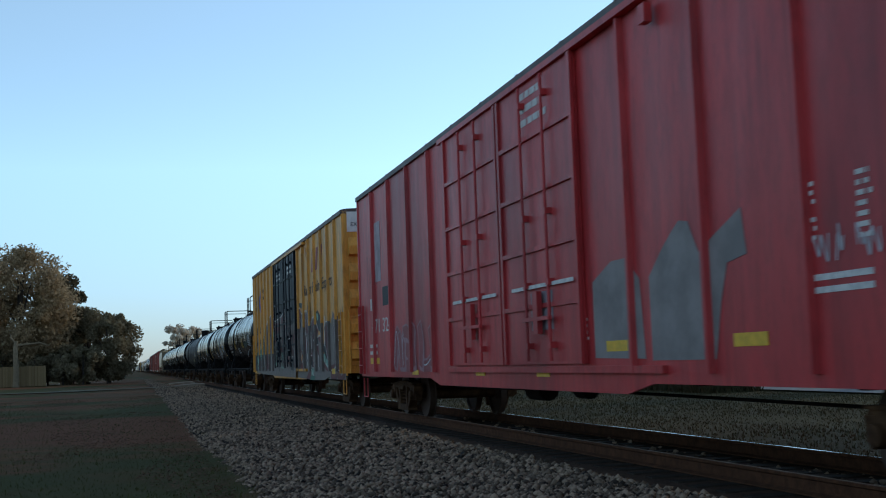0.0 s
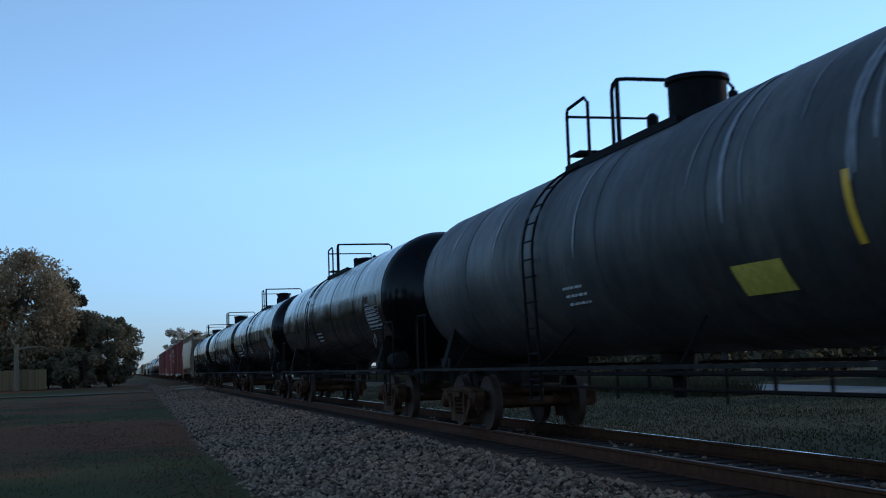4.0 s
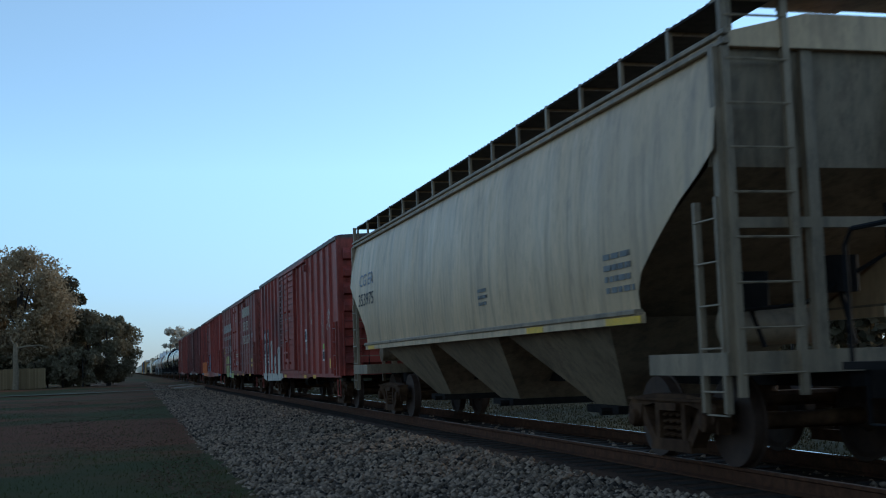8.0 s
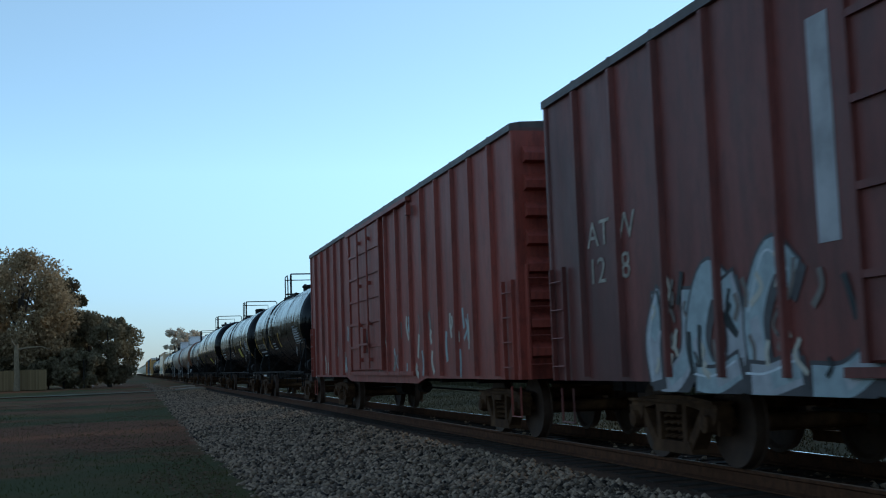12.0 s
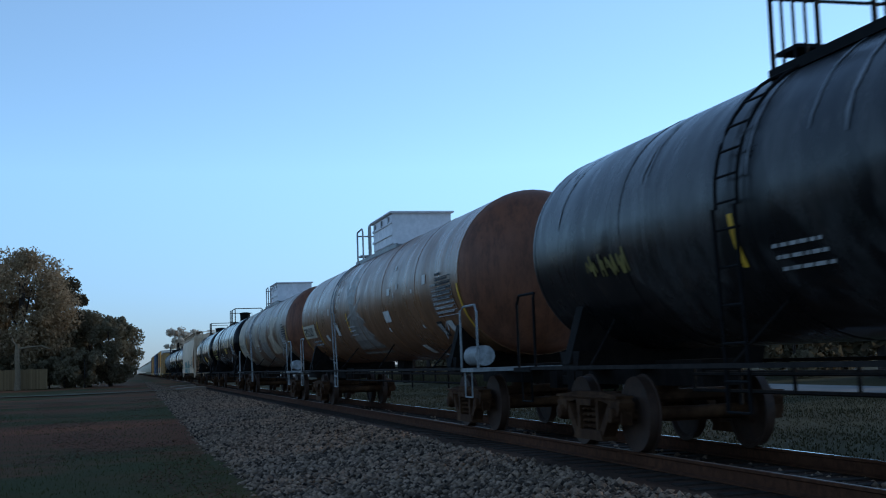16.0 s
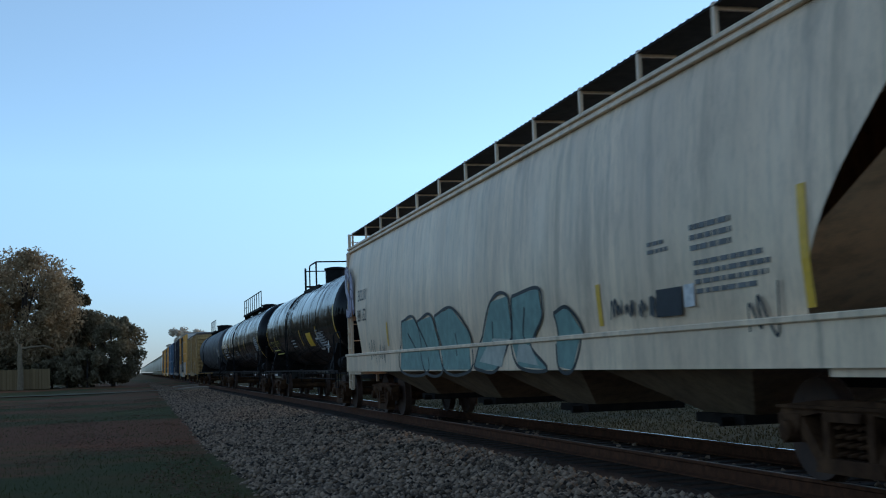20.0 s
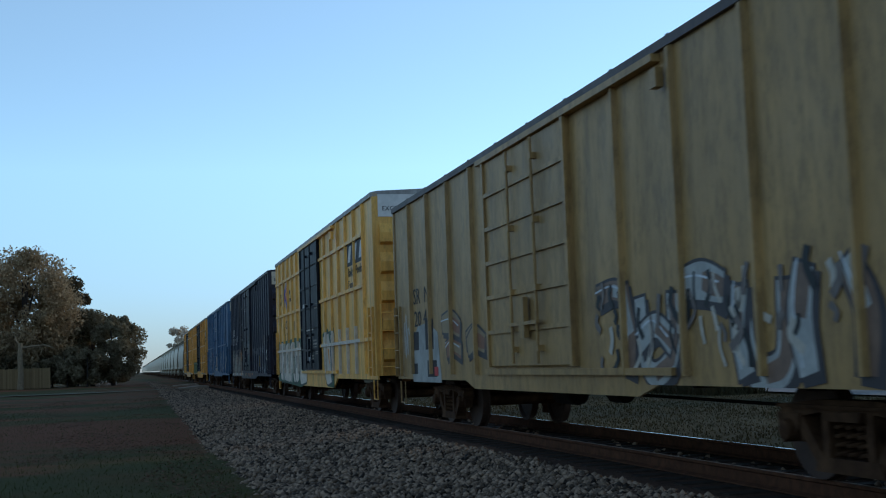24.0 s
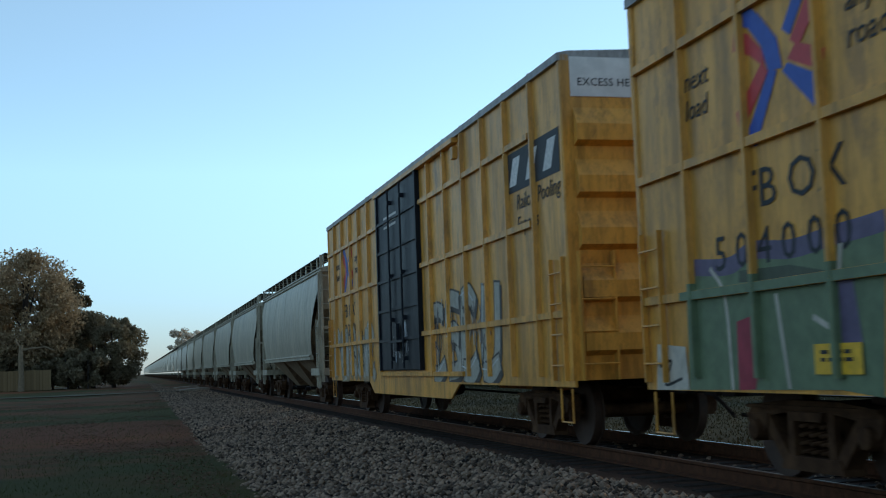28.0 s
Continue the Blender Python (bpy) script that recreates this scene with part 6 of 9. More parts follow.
GREYOUT = plain("grey_primer", (0.25, 0.205, 0.185), 0.65, 0.2, 2.5, 0.08)
DARKOUT = plain("dark_overpaint", (0.035, 0.03, 0.03), 0.7, 0.3, 2.5, 0.08)
DUSTOUT = plain("pale_overpaint", (0.36, 0.34, 0.3), 0.7, 0.25, 2.5, 0.08)
FADED = plain("faded_white_stencil", (0.36, 0.3, 0.24), 0.7, 0.4, 10, 0.05)
CREAM = plain("cream_stencil", (0.5, 0.42, 0.3), 0.7, 0.3, 10, 0.05)
GHOST = plain("ghost_stencil", (0.2, 0.08, 0.06), 0.7, 0.35, 6, 0.05)
OLIVEOUT = plain("green_overpaint", (0.1, 0.15, 0.08), 0.65, 0.2, 2.5, 0.08)
BLUEOUT = plain("blue_overpaint", (0.125, 0.14, 0.18), 0.65, 0.25, 2.0, 0.08)
LIME = plain("lime_sticker", (0.3, 0.6, 0.08), 0.5, 0.1, 8, 0.02)

# scarlet boxcar
patch(c0, [(14.62, 1.12), (14.62, 2.0), (15.2, 2.2), (15.6, 2.2), (15.95, 1.95), (16.03, 1.1)], GREYOUT)
patch(c0, [(16.2, 1.08), (16.2, 1.95), (16.6, 2.25), (16.95, 2.45), (17.15, 2.42), (17.35, 2.1), (17.6, 2.2), (18.2, 2.42), (18.27, 2.0), (17.9, 1.95), (17.75, 1.6), (17.6, 1.08)], GREYOUT)
panel(c0, 1.9, 2.5, 2.9, 4.2, plain("pale_scuff", (0.4, 0.3, 0.3), 0.7, 0.3, 3, 0.05))
reflectors(c0[0], c0[1], (14.97, 17.95), 1.25, (0.6, 0.12))
reflectors(c0[0], c0[1], (5.2, 9.58, 12.5), 0.94, (0.5, 0.09))
lines(c0, 12.3, 4.72, 1.15, 0.55, 3, seed=1, x=-1.562)
lines(c0, 19.22, 2.47, 0.16, 0.5, 7, seed=2)
lines(c0, 19.95, 2.47, 0.18, 0.55, 7, seed=3)
panel(c0, 19.3, 20.1, 1.68, 1.73, WHITE)
panel(c0, 19.3, 20.1, 1.58, 1.63, WHITE)
tag(c0, 19.2, 1.8, 0.8, 0.3, (0.5, 0.42, 0.42), 3, 0.03)
block(c0, 1.26, 2.3, 0.5, 0.26, 2, WHITE)
mark(c0, "471 324", 0.3, WHITE, 1.39, 1.8, 2.05)
panel(c0, 2.6, 3.35, 2.35, 2.75, BLACKINK)
lines(c0, 1.1, 1.55, 0.95, 0.3, 2, seed=4)
panel(c0, 1.1, 2.1, 1.12, 1.25, REFLECT, name="reflector")
piece(c0, 3.5, 0.95, 3.4, 1.0, 4, [(0.27, 0.05, 0.05)], (0.33, 0.16, 0.17), None, 41)
tag(c0, 0.8, 2.7, 0.7, 0.9, (0.1, 0.02, 0.02), 5, 0.03)
panel(c0, 12.55, 13.4, 1.5, 2.0, plain("pale_repaint", (0.25, 0.2, 0.21), 0.6, 0.3, 3, 0.05), -1.561)
for u in (8.6, 11.75):
    panel(c0, u + 0.1, u + 2.5, 2.05, 2.1, WHITE, -1.598, "stencil_stripe", thick=0.003)
lines(c0, 14.0, 1.6, 0.45, 0.3, 4, seed=6)
lines(c0, 21.0, 1.2, 1.2, 0.3, 3, seed=7)

# golden yellow boxcar: silver and maroon piece with teal
mark(c1, "Railcar Pooling Experts", 0.33, BLACKINK, 15.7, 3.25, 5.2, slant=0.15)
logo(c1, 17.2, 19.5, 3.72, 4.65, None, plain("faded_red_decal", (0.3, 0.06, 0.06), 0.6, 0.2, 9, 0.03))
emblem(c1, 1.78, 3.4, 2.95, 4.5)
mark(c1, "next\nload", 0.2, BLACKINK, 1.05, 3.75, 0.5, slant=0.15)
mark(c1, "any\nroad", 0.2, BLACKINK, 3.75, 4.1, 0.55, slant=0.15)
mark(c1, "TB OX", 0.3, BLACKINK, 0.95, 2.45, 1.8)
mark(c1, "66 24 18", 0.3, BLACKINK, 1.07, 1.98, 2.7)
lines(c1, 12.05, 4.45, 1.2, 0.5, 3, seed=8, x=-1.562)
lines(c1, 9.1, 4.4, 1.1, 0.45, 3, seed=9, x=-1.562)
reflectors(c1[0], c1[1], (0.4, 20.6), 0.95, (0.5, 0.14))

# warm grey hopper
HX = lambda z: -float(np.interp(z, [1.62, 2.12, 2.62, 3.12, 3.75, 4.05], [1.50, 1.545, 1.55, 1.52, 1.44, 1.36])) - 0.006


def hop_text(c, text, size, mat, u, z, width):
    ob = mark(c, text, size, mat, u, z, width, 0)
    for v in ob.data.vertices:
        v.co.x = HX(v.co.z) - 0.006
    return ob


hop_text(cD, "CG ER", 0.28, plain("blue_grey_stencil", (0.16, 0.19, 0.24), 0.6, 0.3, 9, 0.03), 1.4, 2.95, 1.6)
hop_text(cD, "353975", 0.28, BLACKINK, 1.35, 2.5, 1.75)
GREYINK = plain("grey_stencil", (0.17, 0.16, 0.145), 0.65, 0.3, 9, 0.03)
bars("stencil", cD[0], GREYINK, cD[1] / 2 - 16.3, 2.3, 0, 0.8, 0.5, 4, 5, 0.5, HX)
bars("stencil", cD[0], GREYINK, cD[1] / 2 - 11.2, 2.25, 0, 0.5, 0.3, 3, 6, 0.5, HX)
for u, w in ((16.3, 0.95), (13.5, 0.65), (2.3, 0.7)):
    part("reflector", Shape().box(-1.556, -1.55, cD[1] / 2 - u - w, cD[1] / 2 - u, 1.5, 1.58), REFLECT, cD[0])

# oxide red boxcar with louvred door
panel(cE, 1.12, 2.8, 1.26, 2.65, BLACKINK)
mark(cE, "WR WK", 0.28, WHITE, 1.27, 2.25, 1.35)
mark(cE, "17 37", 0.28, WHITE, 1.27, 1.85, 1.3)
lines(cE, 1.25, 1.7, 1.4, 0.4, 3, seed=10, x=-1.51)
panel(cE, 6.95, 7.15, 2.3, 2.65, WHITE)
panel(cE, 16.15, 16.65, 1.3, 1.62, WHITE, -1.503, "label_plate")
panel(cE, 16.22, 16.58, 1.36, 1.56, BLACKINK, -1.508, "label_field")
panel(cE, 16.2, 16.6, 1.64, 1.78, LIME)
panel(cE, 17.3, 17.85, 1.1, 1.36, REFLECT, name="reflector")
reflectors(cE[0], cE[1], (12.25, 14.2, 3.4, 7.4), 0.86, (0.55, 0.1))

# mineral brown boxcar
block(cF, 1.5, 3.15, 5.6, 0.42, 8, FADED, 0.35, -1.532)
mark(cF, "GIVES A GREEN LIGHT TO INNOVATIONS", 0.2, FADED, 1.7, 2.75, 5.3, -1.537)
mark(cF, "53 24 39", 0.36, FADED, 2.4, 2.03, 3.8, -1.537)
block(cF, 13.0, 3.55, 3.5, 0.42, 8, CREAM, 0.35, -1.532)
mark(cF, "SERVES", 0.4, CREAM, 13.2, 2.93, 2.5, -1.537)
mark(cF, "THE SOUTH", 0.4, CREAM, 12.9, 2.3, 3.4, -1.537)
mark(cF, "TACOS\nAMARON", 0.13, YELLOWINK, 1.0, 2.2, 0.7)
lines(cF, 8.75, 3.75, 0.9, 0.35, 2, CREAM, 32, x=-1.562, thick=0.4)
lines(cF, 9.3, 1.9, 1.7, 0.2, 2, CREAM, 33, x=-1.562)
tag(cF, 9.4, 1.28, 1.3, 0.32, (0.55, 0.5, 0.48), 34, 0.03, -1.562)
reflectors(cF[0], cF[1], (9.27, 12.2, 5.0, 15.5), 0.88, (0.58, 0.1))
panel(cF, 16.3, 17.0, 1.25, 1.6, REFLECT, name="reflector")
tag(cF, 16.6, 2.5, 1.0, 0.25, (0.5, 0.45, 0.42), 35, 0.03)

# rusty red boxcar with the many-coloured piece
for k in range(3):
    panel(cG, 1.0 + 0.95 * k, 1.6 + 0.95 * k, 2.15, 2.75, GHOST)
patch(cG, [(6.5, 1.9), (6.5, 2.4), (6.62, 2.62), (6.74, 2.45), (6.95, 2.4), (6.98, 1.9)], CREAM)
patch(cG, [(0.05, 0.8), (0.05, 1.6), (0.8, 1.7), (1.9, 1.4), (2.4, 0.8)], BLUEOUT)
patch(cG, [(7.7, 1.07), (7.7, 1.75), (7.9, 1.95), (8.2, 2.02), (8.6, 1.97), (8.9, 1.88), (9.2, 1.92), (9.6, 2.06), (10.0, 2.16), (10.6, 2.2), (11.1, 2.1), (11.4, 2.0), (11.5, 1.07)], BLUEOUT, -1.562)
panel(cG, 8.95, 9.15, 1.55, 2.0, REFLECT, -1.567, "reflector")
piece(cG, 11.8, 0.76, 5.2, 1.4, 5, [(0.5, 0.2, 0.17), (0.52, 0.25, 0.2), (0.55, 0.3, 0.05), (0.5, 0.15, 0.15)], (0.03, 0.022, 0.025), (0.38, 0.16, 0.12), 52)
patch(cG, [(16.6, 0.8), (16.6, 1.5), (17.2, 1.75), (17.8, 1.45), (18.5, 1.55), (18.95, 1.4), (18.95, 0.8)], BLUEOUT)
lines(cG, 7.95, 3.45, 0.75, 0.6, 3, CREAM, 54, x=-1.562)
panel(cG, 0.25, 0.34, 1.25, 2.1, REFLECT, name="reflector")

# dull brown boxcar
piece(cH, 11.7, 0.8, 3.6, 1.5, 3, [(0.33, 0.34, 0.18), (0.4, 0.38, 0.28), (0.3, 0.32, 0.17)], (0.4, 0.36, 0.32), None, 61)
piece(cH, 2.9, 0.8, 4.0, 1.3, 4, [(0.38, 0.36, 0.36), (0.32, 0.36, 0.36)], (0.06, 0.05, 0.05), None, 62)
tag(cH, 15.5, 1.1, 1.0, 0.7, (0.4, 0.36, 0.33), 63, 0.04)
panel(cH, 16.18, 16.72, 1.5, 1.88, WHITE, -1.503, "label_plate")
panel(cH, 16.24, 16.66, 1.56, 1.82, BLACKINK, -1.508, "label_field")
panel(cH, 16.2, 16.42, 1.9, 2.06, LIME)
panel(cH, 16.45, 16.75, 1.95, 2.2, DARKOUT)
panel(cH, 17.78, 17.92, 1.25, 2.2, REFLECT, name="reflector")
tag(cH, 18.2, 1.22, 0.85, 0.4, (0.6, 0.58, 0.56), 64, 0.035)
lines(cH, 17.0, 2.2, 0.6, 0.35, 4, WHITE, 65)
mark(cH, "AT W\n12 18", 0.3, FADED, 1.3, 2.45, 1.4)
lines(cH, 8.1, 3.6, 1.0, 0.25, 2, CREAM, 66, x=-1.562)
tag(cH, 9.4, 1.15, 1.4, 0.35, (0.5, 0.48, 0.46), 67, 0.04, -1.562)
panel(cH, 6.2, 6.5, 2.0, 3.8, plain("white_scuff", (0.4, 0.37, 0.36), 0.7, 0.3, 2, 0.05))

# bright red boxcar

# ochre boxcar
mark(s1, "SR  N", 0.3, BLACKINK, 1.6, 2.28, 1.25)
mark(s1, "20 49", 0.3, BLACKINK, 1.64, 1.85, 1.3)
patch(s1, [(1.4, 0.8), (1.3, 1.55), (1.9, 1.85), (2.7, 1.9), (3.4, 1.7), (3.6, 0.8)], DUSTOUT)
for u, z, w, h in ((1.55, 1.4, 0.4, 0.35), (2.5, 1.4, 0.6, 0.55), (2.6, 0.9, 0.7, 0.3), (1.5, 0.95, 0.3, 0.2)):
    panel(s1, u, u + w, z, z + h, DARKOUT, -1.507)
panel(s1, 3.15, 3.4, 0.92, 1.08, RED, -1.512)
tag(s1, 0.35, 1.2, 0.5, 1.0, (0.5, 0.46, 0.4), 81, 0.06)
piece(s1, 3.8, 0.85, 2.8, 1.2, 2, [(0.24, 0.1, 0.05), (0.3, 0.2, 0.1)], (0.05, 0.04, 0.04), None, 82)
piece(s1, 11.0, 0.85, 5.5, 1.2, 5, [(0.4, 0.38, 0.34), (0.2, 0.12, 0.08)], (0.05, 0.04, 0.04), None, 83)

# yellow boxcar with white block letters
WHT = (0.52, 0.5, 0.48)
emblem(s2, 1.95, 3.25, 3.0, 4.3)
mark(s2, "FB OX", 0.3, BLACKINK, 1.97, 2.5, 1.35)
mark(s2, "50  21", 0.28, BLACKINK, 2.05, 2.1, 1.2)
mark(s2, "next\nload", 0.19, BLACKINK, 1.05, 3.68, 0.48, slant=0.15)
mark(s2, "any\nroad", 0.19, BLACKINK, 3.75, 3.68, 0.5, slant=0.15)
tag(s2, 0.1, 2.5, 0.7, 0.9, (0.04, 0.035, 0.03), 93, 0.03)
logo(s2, 15.55, 17.85, 3.62, 4.2)
mark(s2, "Railcar Pooling\nExperts", 0.22, BLACKINK, 15.65, 3.36, 2.1, slant=0.12)
panel(s2, 6.65, 7.0, 2.33, 2.62, BLACKINK, -1.503, "label_plate")
panel(s2, 6.71, 6.94, 2.38, 2.57, WHITE, -1.508, "label_field")
panel(s2, 4.7, 5.05, 2.4, 2.7, plain("tan_overpaint", (0.34, 0.2, 0.08), 0.6, 0.2, 5, 0.05))
lines(s2, 7.6, 3.1, 0.8, 0.3, 1, WHITE, 94, x=-1.562)
lines(s2, 8.0, 2.3, 1.8, 0.12, 1, WHITE, 95, x=-1.562)
tag(s2, 8.3, 1.3, 0.9, 0.9, (0.5, 0.5, 0.5), 96, 0.08, -1.563)

# navy boxcar
mark(s3, "NO KL", 0.4, WHITE, 1.02, 2.85, 1.4)
mark(s3, "57 00 29", 0.36, WHITE, 1.12, 2.42, 2.3)
tag(s3, 11.6, 1.7, 5.5, 0.4, (0.34, 0.33, 0.32), 103, 0.035)
tag(s3, 15.0, 0.9, 2.2, 0.5, (0.3, 0.3, 0.3), 104, 0.05)
panel(s3, 0.33, 0.47, 1.15, 2.1, REFLECT, name="reflector")
panel(s3, 18.72, 18.88, 1.15, 2.05, REFLECT, name="reflector")
panel(s3, 14.9, 15.05, 1.2, 1.7, REFLECT, name="reflector")
panel(s3, 17.47, 18.05, 1.5, 1.9, WHITE, -1.503, "label_plate")
tag(s3, 17.5, 1.55, 0.5, 0.3, (0.03, 0.03, 0.03), 105, 0.04, -1.508)
lines(s3, 8.9, 4.1, 0.6, 0.3, 3, WHITE, 106, x=-1.562)
lines(s3, 16.6, 2.5, 0.9, 0.4, 5, FADED, 107)

# blue boxcar
panel(s4, 1.3, 2.05, 2.12, 2.48, WHITE, -1.503, "number_plate_field")
panel(s4, 1.2, 2.05, 1.8, 2.1, WHITE, -1.503, "number_plate_field")
panel(s4, 2.5, 2.85, 1.84, 2.14, WHITE, -1.503, "number_plate_field")
block(s4, 1.42, 2.18, 0.55, 0.24, 2, BLACKINK)
mark(s4, "4734", 0.24, BLACKINK, 1.24, 1.84, 0.76, -1.509)
mark(s4, "8", 0.24, BLACKINK, 2.58, 1.87, 0.18, -1.509)
piece(s4, 7.5, 1.08, 3.6, 1.1, 4, [(0.42, 0.36, 0.27), (0.36, 0.18, 0.06), (0.4, 0.38, 0.33)], (0.05, 0.05, 0.06), None, 114, -1.562)
panel(s4, 7.02, 7.2, 1.3, 1.85, REFLECT, name="reflector")
panel(s4, 17.3, 17.85, 1.58, 1.9, WHITE, -1.53, "label_plate")
panel(s4, 17.36, 17.79, 1.63, 1.85, BLACKINK, -1.535, "label_field")
lines(s4, 8.6, 3.9, 1.4, 0.35, 3, WHITE, 122, x=-1.562)
tag(s4, 14.1, 2.6, 0.4, 1.6, (0.08, 0.2, 0.4), 123, 0.2)

# mustard boxcars
for c, sd, orange in ((s5, 130, True), (s6, 140, False)):
    logo(c, 16.5, 18.7, 3.55, 4.12)
    mark(c, "Railcar Pooling\nExperts", 0.22, BLACKINK, 16.9, 3.28, 1.8, slant=0.12)
    emblem(c, 2.25, 3.7, 2.95, 4.3)
    mark(c, "FB OX", 0.34, BLACKINK, 2.32, 2.42, 1.55)
    mark(c, "next\nload", 0.2, BLACKINK, 1.25, 3.72, 0.5, slant=0.15)
    mark(c, "any\nroad", 0.2, BLACKINK, 4.0, 3.72, 0.55, slant=0.15)
    lines(c, 7.9, 4.3, 1.3, 0.3, 3, WHITE, sd + 5, x=-1.562)
    tag(c, 8.4, 1.2, 1.0, 0.9, (0.4, 0.4, 0.4), sd + 6, 0.05, -1.563)
mark(s5, "5 0 4 0 0 0", 0.32, BLACKINK, 1.7, 1.93, 2.2)
mark(s6, "50 21 70", 0.3, BLACKINK, 2.3, 1.95, 1.6)
panel(s5, 3.3, 3.95, 0.98, 1.22, REFLECT, -1.52, "label_plate")
lines(s5, 3.4, 1.17, 0.45, 0.12, 2, BLACKINK, 132, x=-1.528)
piece(s5, 11.9, 0.85, 5.8, 1.6, 5, [(0.4, 0.38, 0.37), (0.4, 0.38, 0.37), (0.35, 0.34, 0.33)], (0.05, 0.04, 0.04), (0.36, 0.15, 0.04), 133)
piece(s6, 11.6, 0.85, 4.2, 1.7, 4, [(0.4, 0.36, 0.28), (0.38, 0.34, 0.27)], (0.06, 0.045, 0.035), None, 141)
piece(s6, 0.6, 0.8, 5.6, 1.4, 5, [(0.4, 0.36, 0.28), (0.36, 0.32, 0.25)], (0.3, 0.2, 0.1), None, 142)

# pale grey hopper
QX = lambda z: -float(np.interp(z, [1.42, 1.92, 2.42, 2.92, 3.75, 4.05], [1.50, 1.545, 1.55, 1.52, 1.44, 1.36])) - 0.006
HX = QX
TEAL, PALET = (0.16, 0.33, 0.32), (0.36, 0.42, 0.33)
tag(cQ, 17.6, 1.55, 1.1, 0.25, (0.03, 0.03, 0.03), 153, 0.035, -1.545)
tag(cQ, 20.5, 1.1, 0.7, 0.75, (0.03, 0.03, 0.03), 154, 0.035, -1.552)
tag(cQ, 3.2, 1.15, 1.6, 0.6, (0.03, 0.03, 0.03), 155, 0.035, -1.552)
piece(cQ, 0.35, 2.35, 1.1, 1.3, 2, [(0.3, 0.25, 0.32), (0.4, 0.35, 0.4)], (0.09, 0.06, 0.09), None, 156, -1.56)
hop_text(cQ, "ECUX", 0.26, GREYINK, 1.95, 2.68, 1.05)
hop_text(cQ, "881152", 0.28, BLACKINK, 1.92, 2.2, 1.05)
panel(cQ, 18.85, 19.45, 1.55, 1.83, BLACKINK, -1.545, "label_plate")
panel(cQ, 19.5, 19.72, 1.62, 1.84, WHITE, -1.545, "label_plate")
for u, z, w, h, r in ((18.7, 2.33, 0.5, 0.16, 2), (19.7, 2.4, 0.9, 0.3, 3), (19.75, 2.05, 1.5, 0.36, 4)):
    bars("stencil", cQ[0], GREYINK, cQ[1] / 2 - u, z, 0, w, h, r, int(u * 10), 0.5, HX)
for u, z0, z1 in ((21.65, 1.5, 2.5), (17.2, 1.52, 2.0), (5.2, 1.55, 2.05)):
    s = Shape()
    for k in range(6):
        z = z0 + (z1 - z0) * k / 5
        s.v += [(HX(z) - 0.002, cQ[1] / 2 - u, z), (HX(z) - 0.002, cQ[1] / 2 - u - 0.13, z)]
    s.f = [(2 * k, 2 * k + 1, 2 * k + 3, 2 * k + 2) for k in range(5)]
    part("reflector", s, REFLECT, cQ[0])

# tank cars


def tank_panel(c, u0, u1, z0, z1, mat, name="label_plate", out=0.01):
    return part(name, arc_strip(c[1] / 2 - u1, c[1] / 2 - u0, z0, z1, c[3], c[4], out), mat, c[0])


def tank_tag(c, u, z, w, h, col, seed, thick=0.04):
    ob = scribble(c[0], 0, c[1] / 2 - u, z, w, h, col, seed, thick)
    f = curve_on(c[3], c[4], 0.014)
    for v in ob.data.vertices:
        v.co.x = f(v.co.z)


PALEGREEN = plain("pale_emblem", (0.5, 0.46, 0.38), 0.6, 0.15, 6, 0.03)
NIGHTBLUE = plain("dark_blue_emblem", (0.012, 0.016, 0.05), 0.5, 0.2, 6, 0.03)
LEAFGREEN = plain("green_emblem_line", (0.1, 0.17, 0.1), 0.6, 0.2, 6, 0.03)


def tank_shape(c, pts, mat, name, out=0.012, label=""):
    """A flat painted form on the shell: pts as distance from the far end and height."""
    f = curve_on(c[3], c[4], out)
    cu, cz = sum(q[0] for q in pts) / len(pts), sum(q[1] for q in pts) / len(pts)
    s = Shape()
    n, m = len(pts), 6
    for k in range(m + 1):
        for u, z in pts:
            zz = cz + (z - cz) * k / m
            s.v.append((f(zz), c[1] / 2 - cu - (u - cu) * k / m, zz))
    s.f = [(k * n + i, k * n + (i + 1) % n, (k + 1) * n + (i + 1) % n, (k + 1) * n + i) for k in range(m) for i in range(n)]
    return part(name, s, mat, c[0], label)


def tank_line(c, pts, w, mat, name="emblem", out=0.018):
    s = Shape()
    stroke(s, c[1] / 2, 0.0, pts, w, 0.0)
    f = curve_on(c[3], c[4], out)
    s.v = [(f(v[2]), v[1], v[2]) for v in s.v]
    return part(name, s, mat, c[0])


tank_shape(c3, [(8.99, 3.24), (8.42, 2.93), (8.49, 2.76), (9.11, 2.32), (9.94, 2.81), (9.70, 3.07)], NIGHTBLUE, "emblem", 0.01, "dark blue diamond with a pale leaf")
tank_shape(c3, [(9.36, 3.24), (8.96, 3.19), (8.69, 2.97), (8.54, 2.71), (8.72, 2.53), (8.92, 2.4), (9.15, 2.45), (9.36, 2.68), (9.42, 3.0)], PALEGREEN, "emblem", 0.015)
tank_line(c3, [(8.63, 2.35), (8.80, 2.55), (9.10, 2.95), (9.35, 3.22)], 0.03, LEAFGREEN)
tank_line(c3, [(9.15, 2.45), (9.38, 2.68), (9.44, 3.0), (9.37, 3.26)], 0.025, LEAFGREEN)
tank_line(c3, [(8.65, 2.32), (8.54, 2.5), (8.57, 2.62)], 0.06, PALEGREEN)
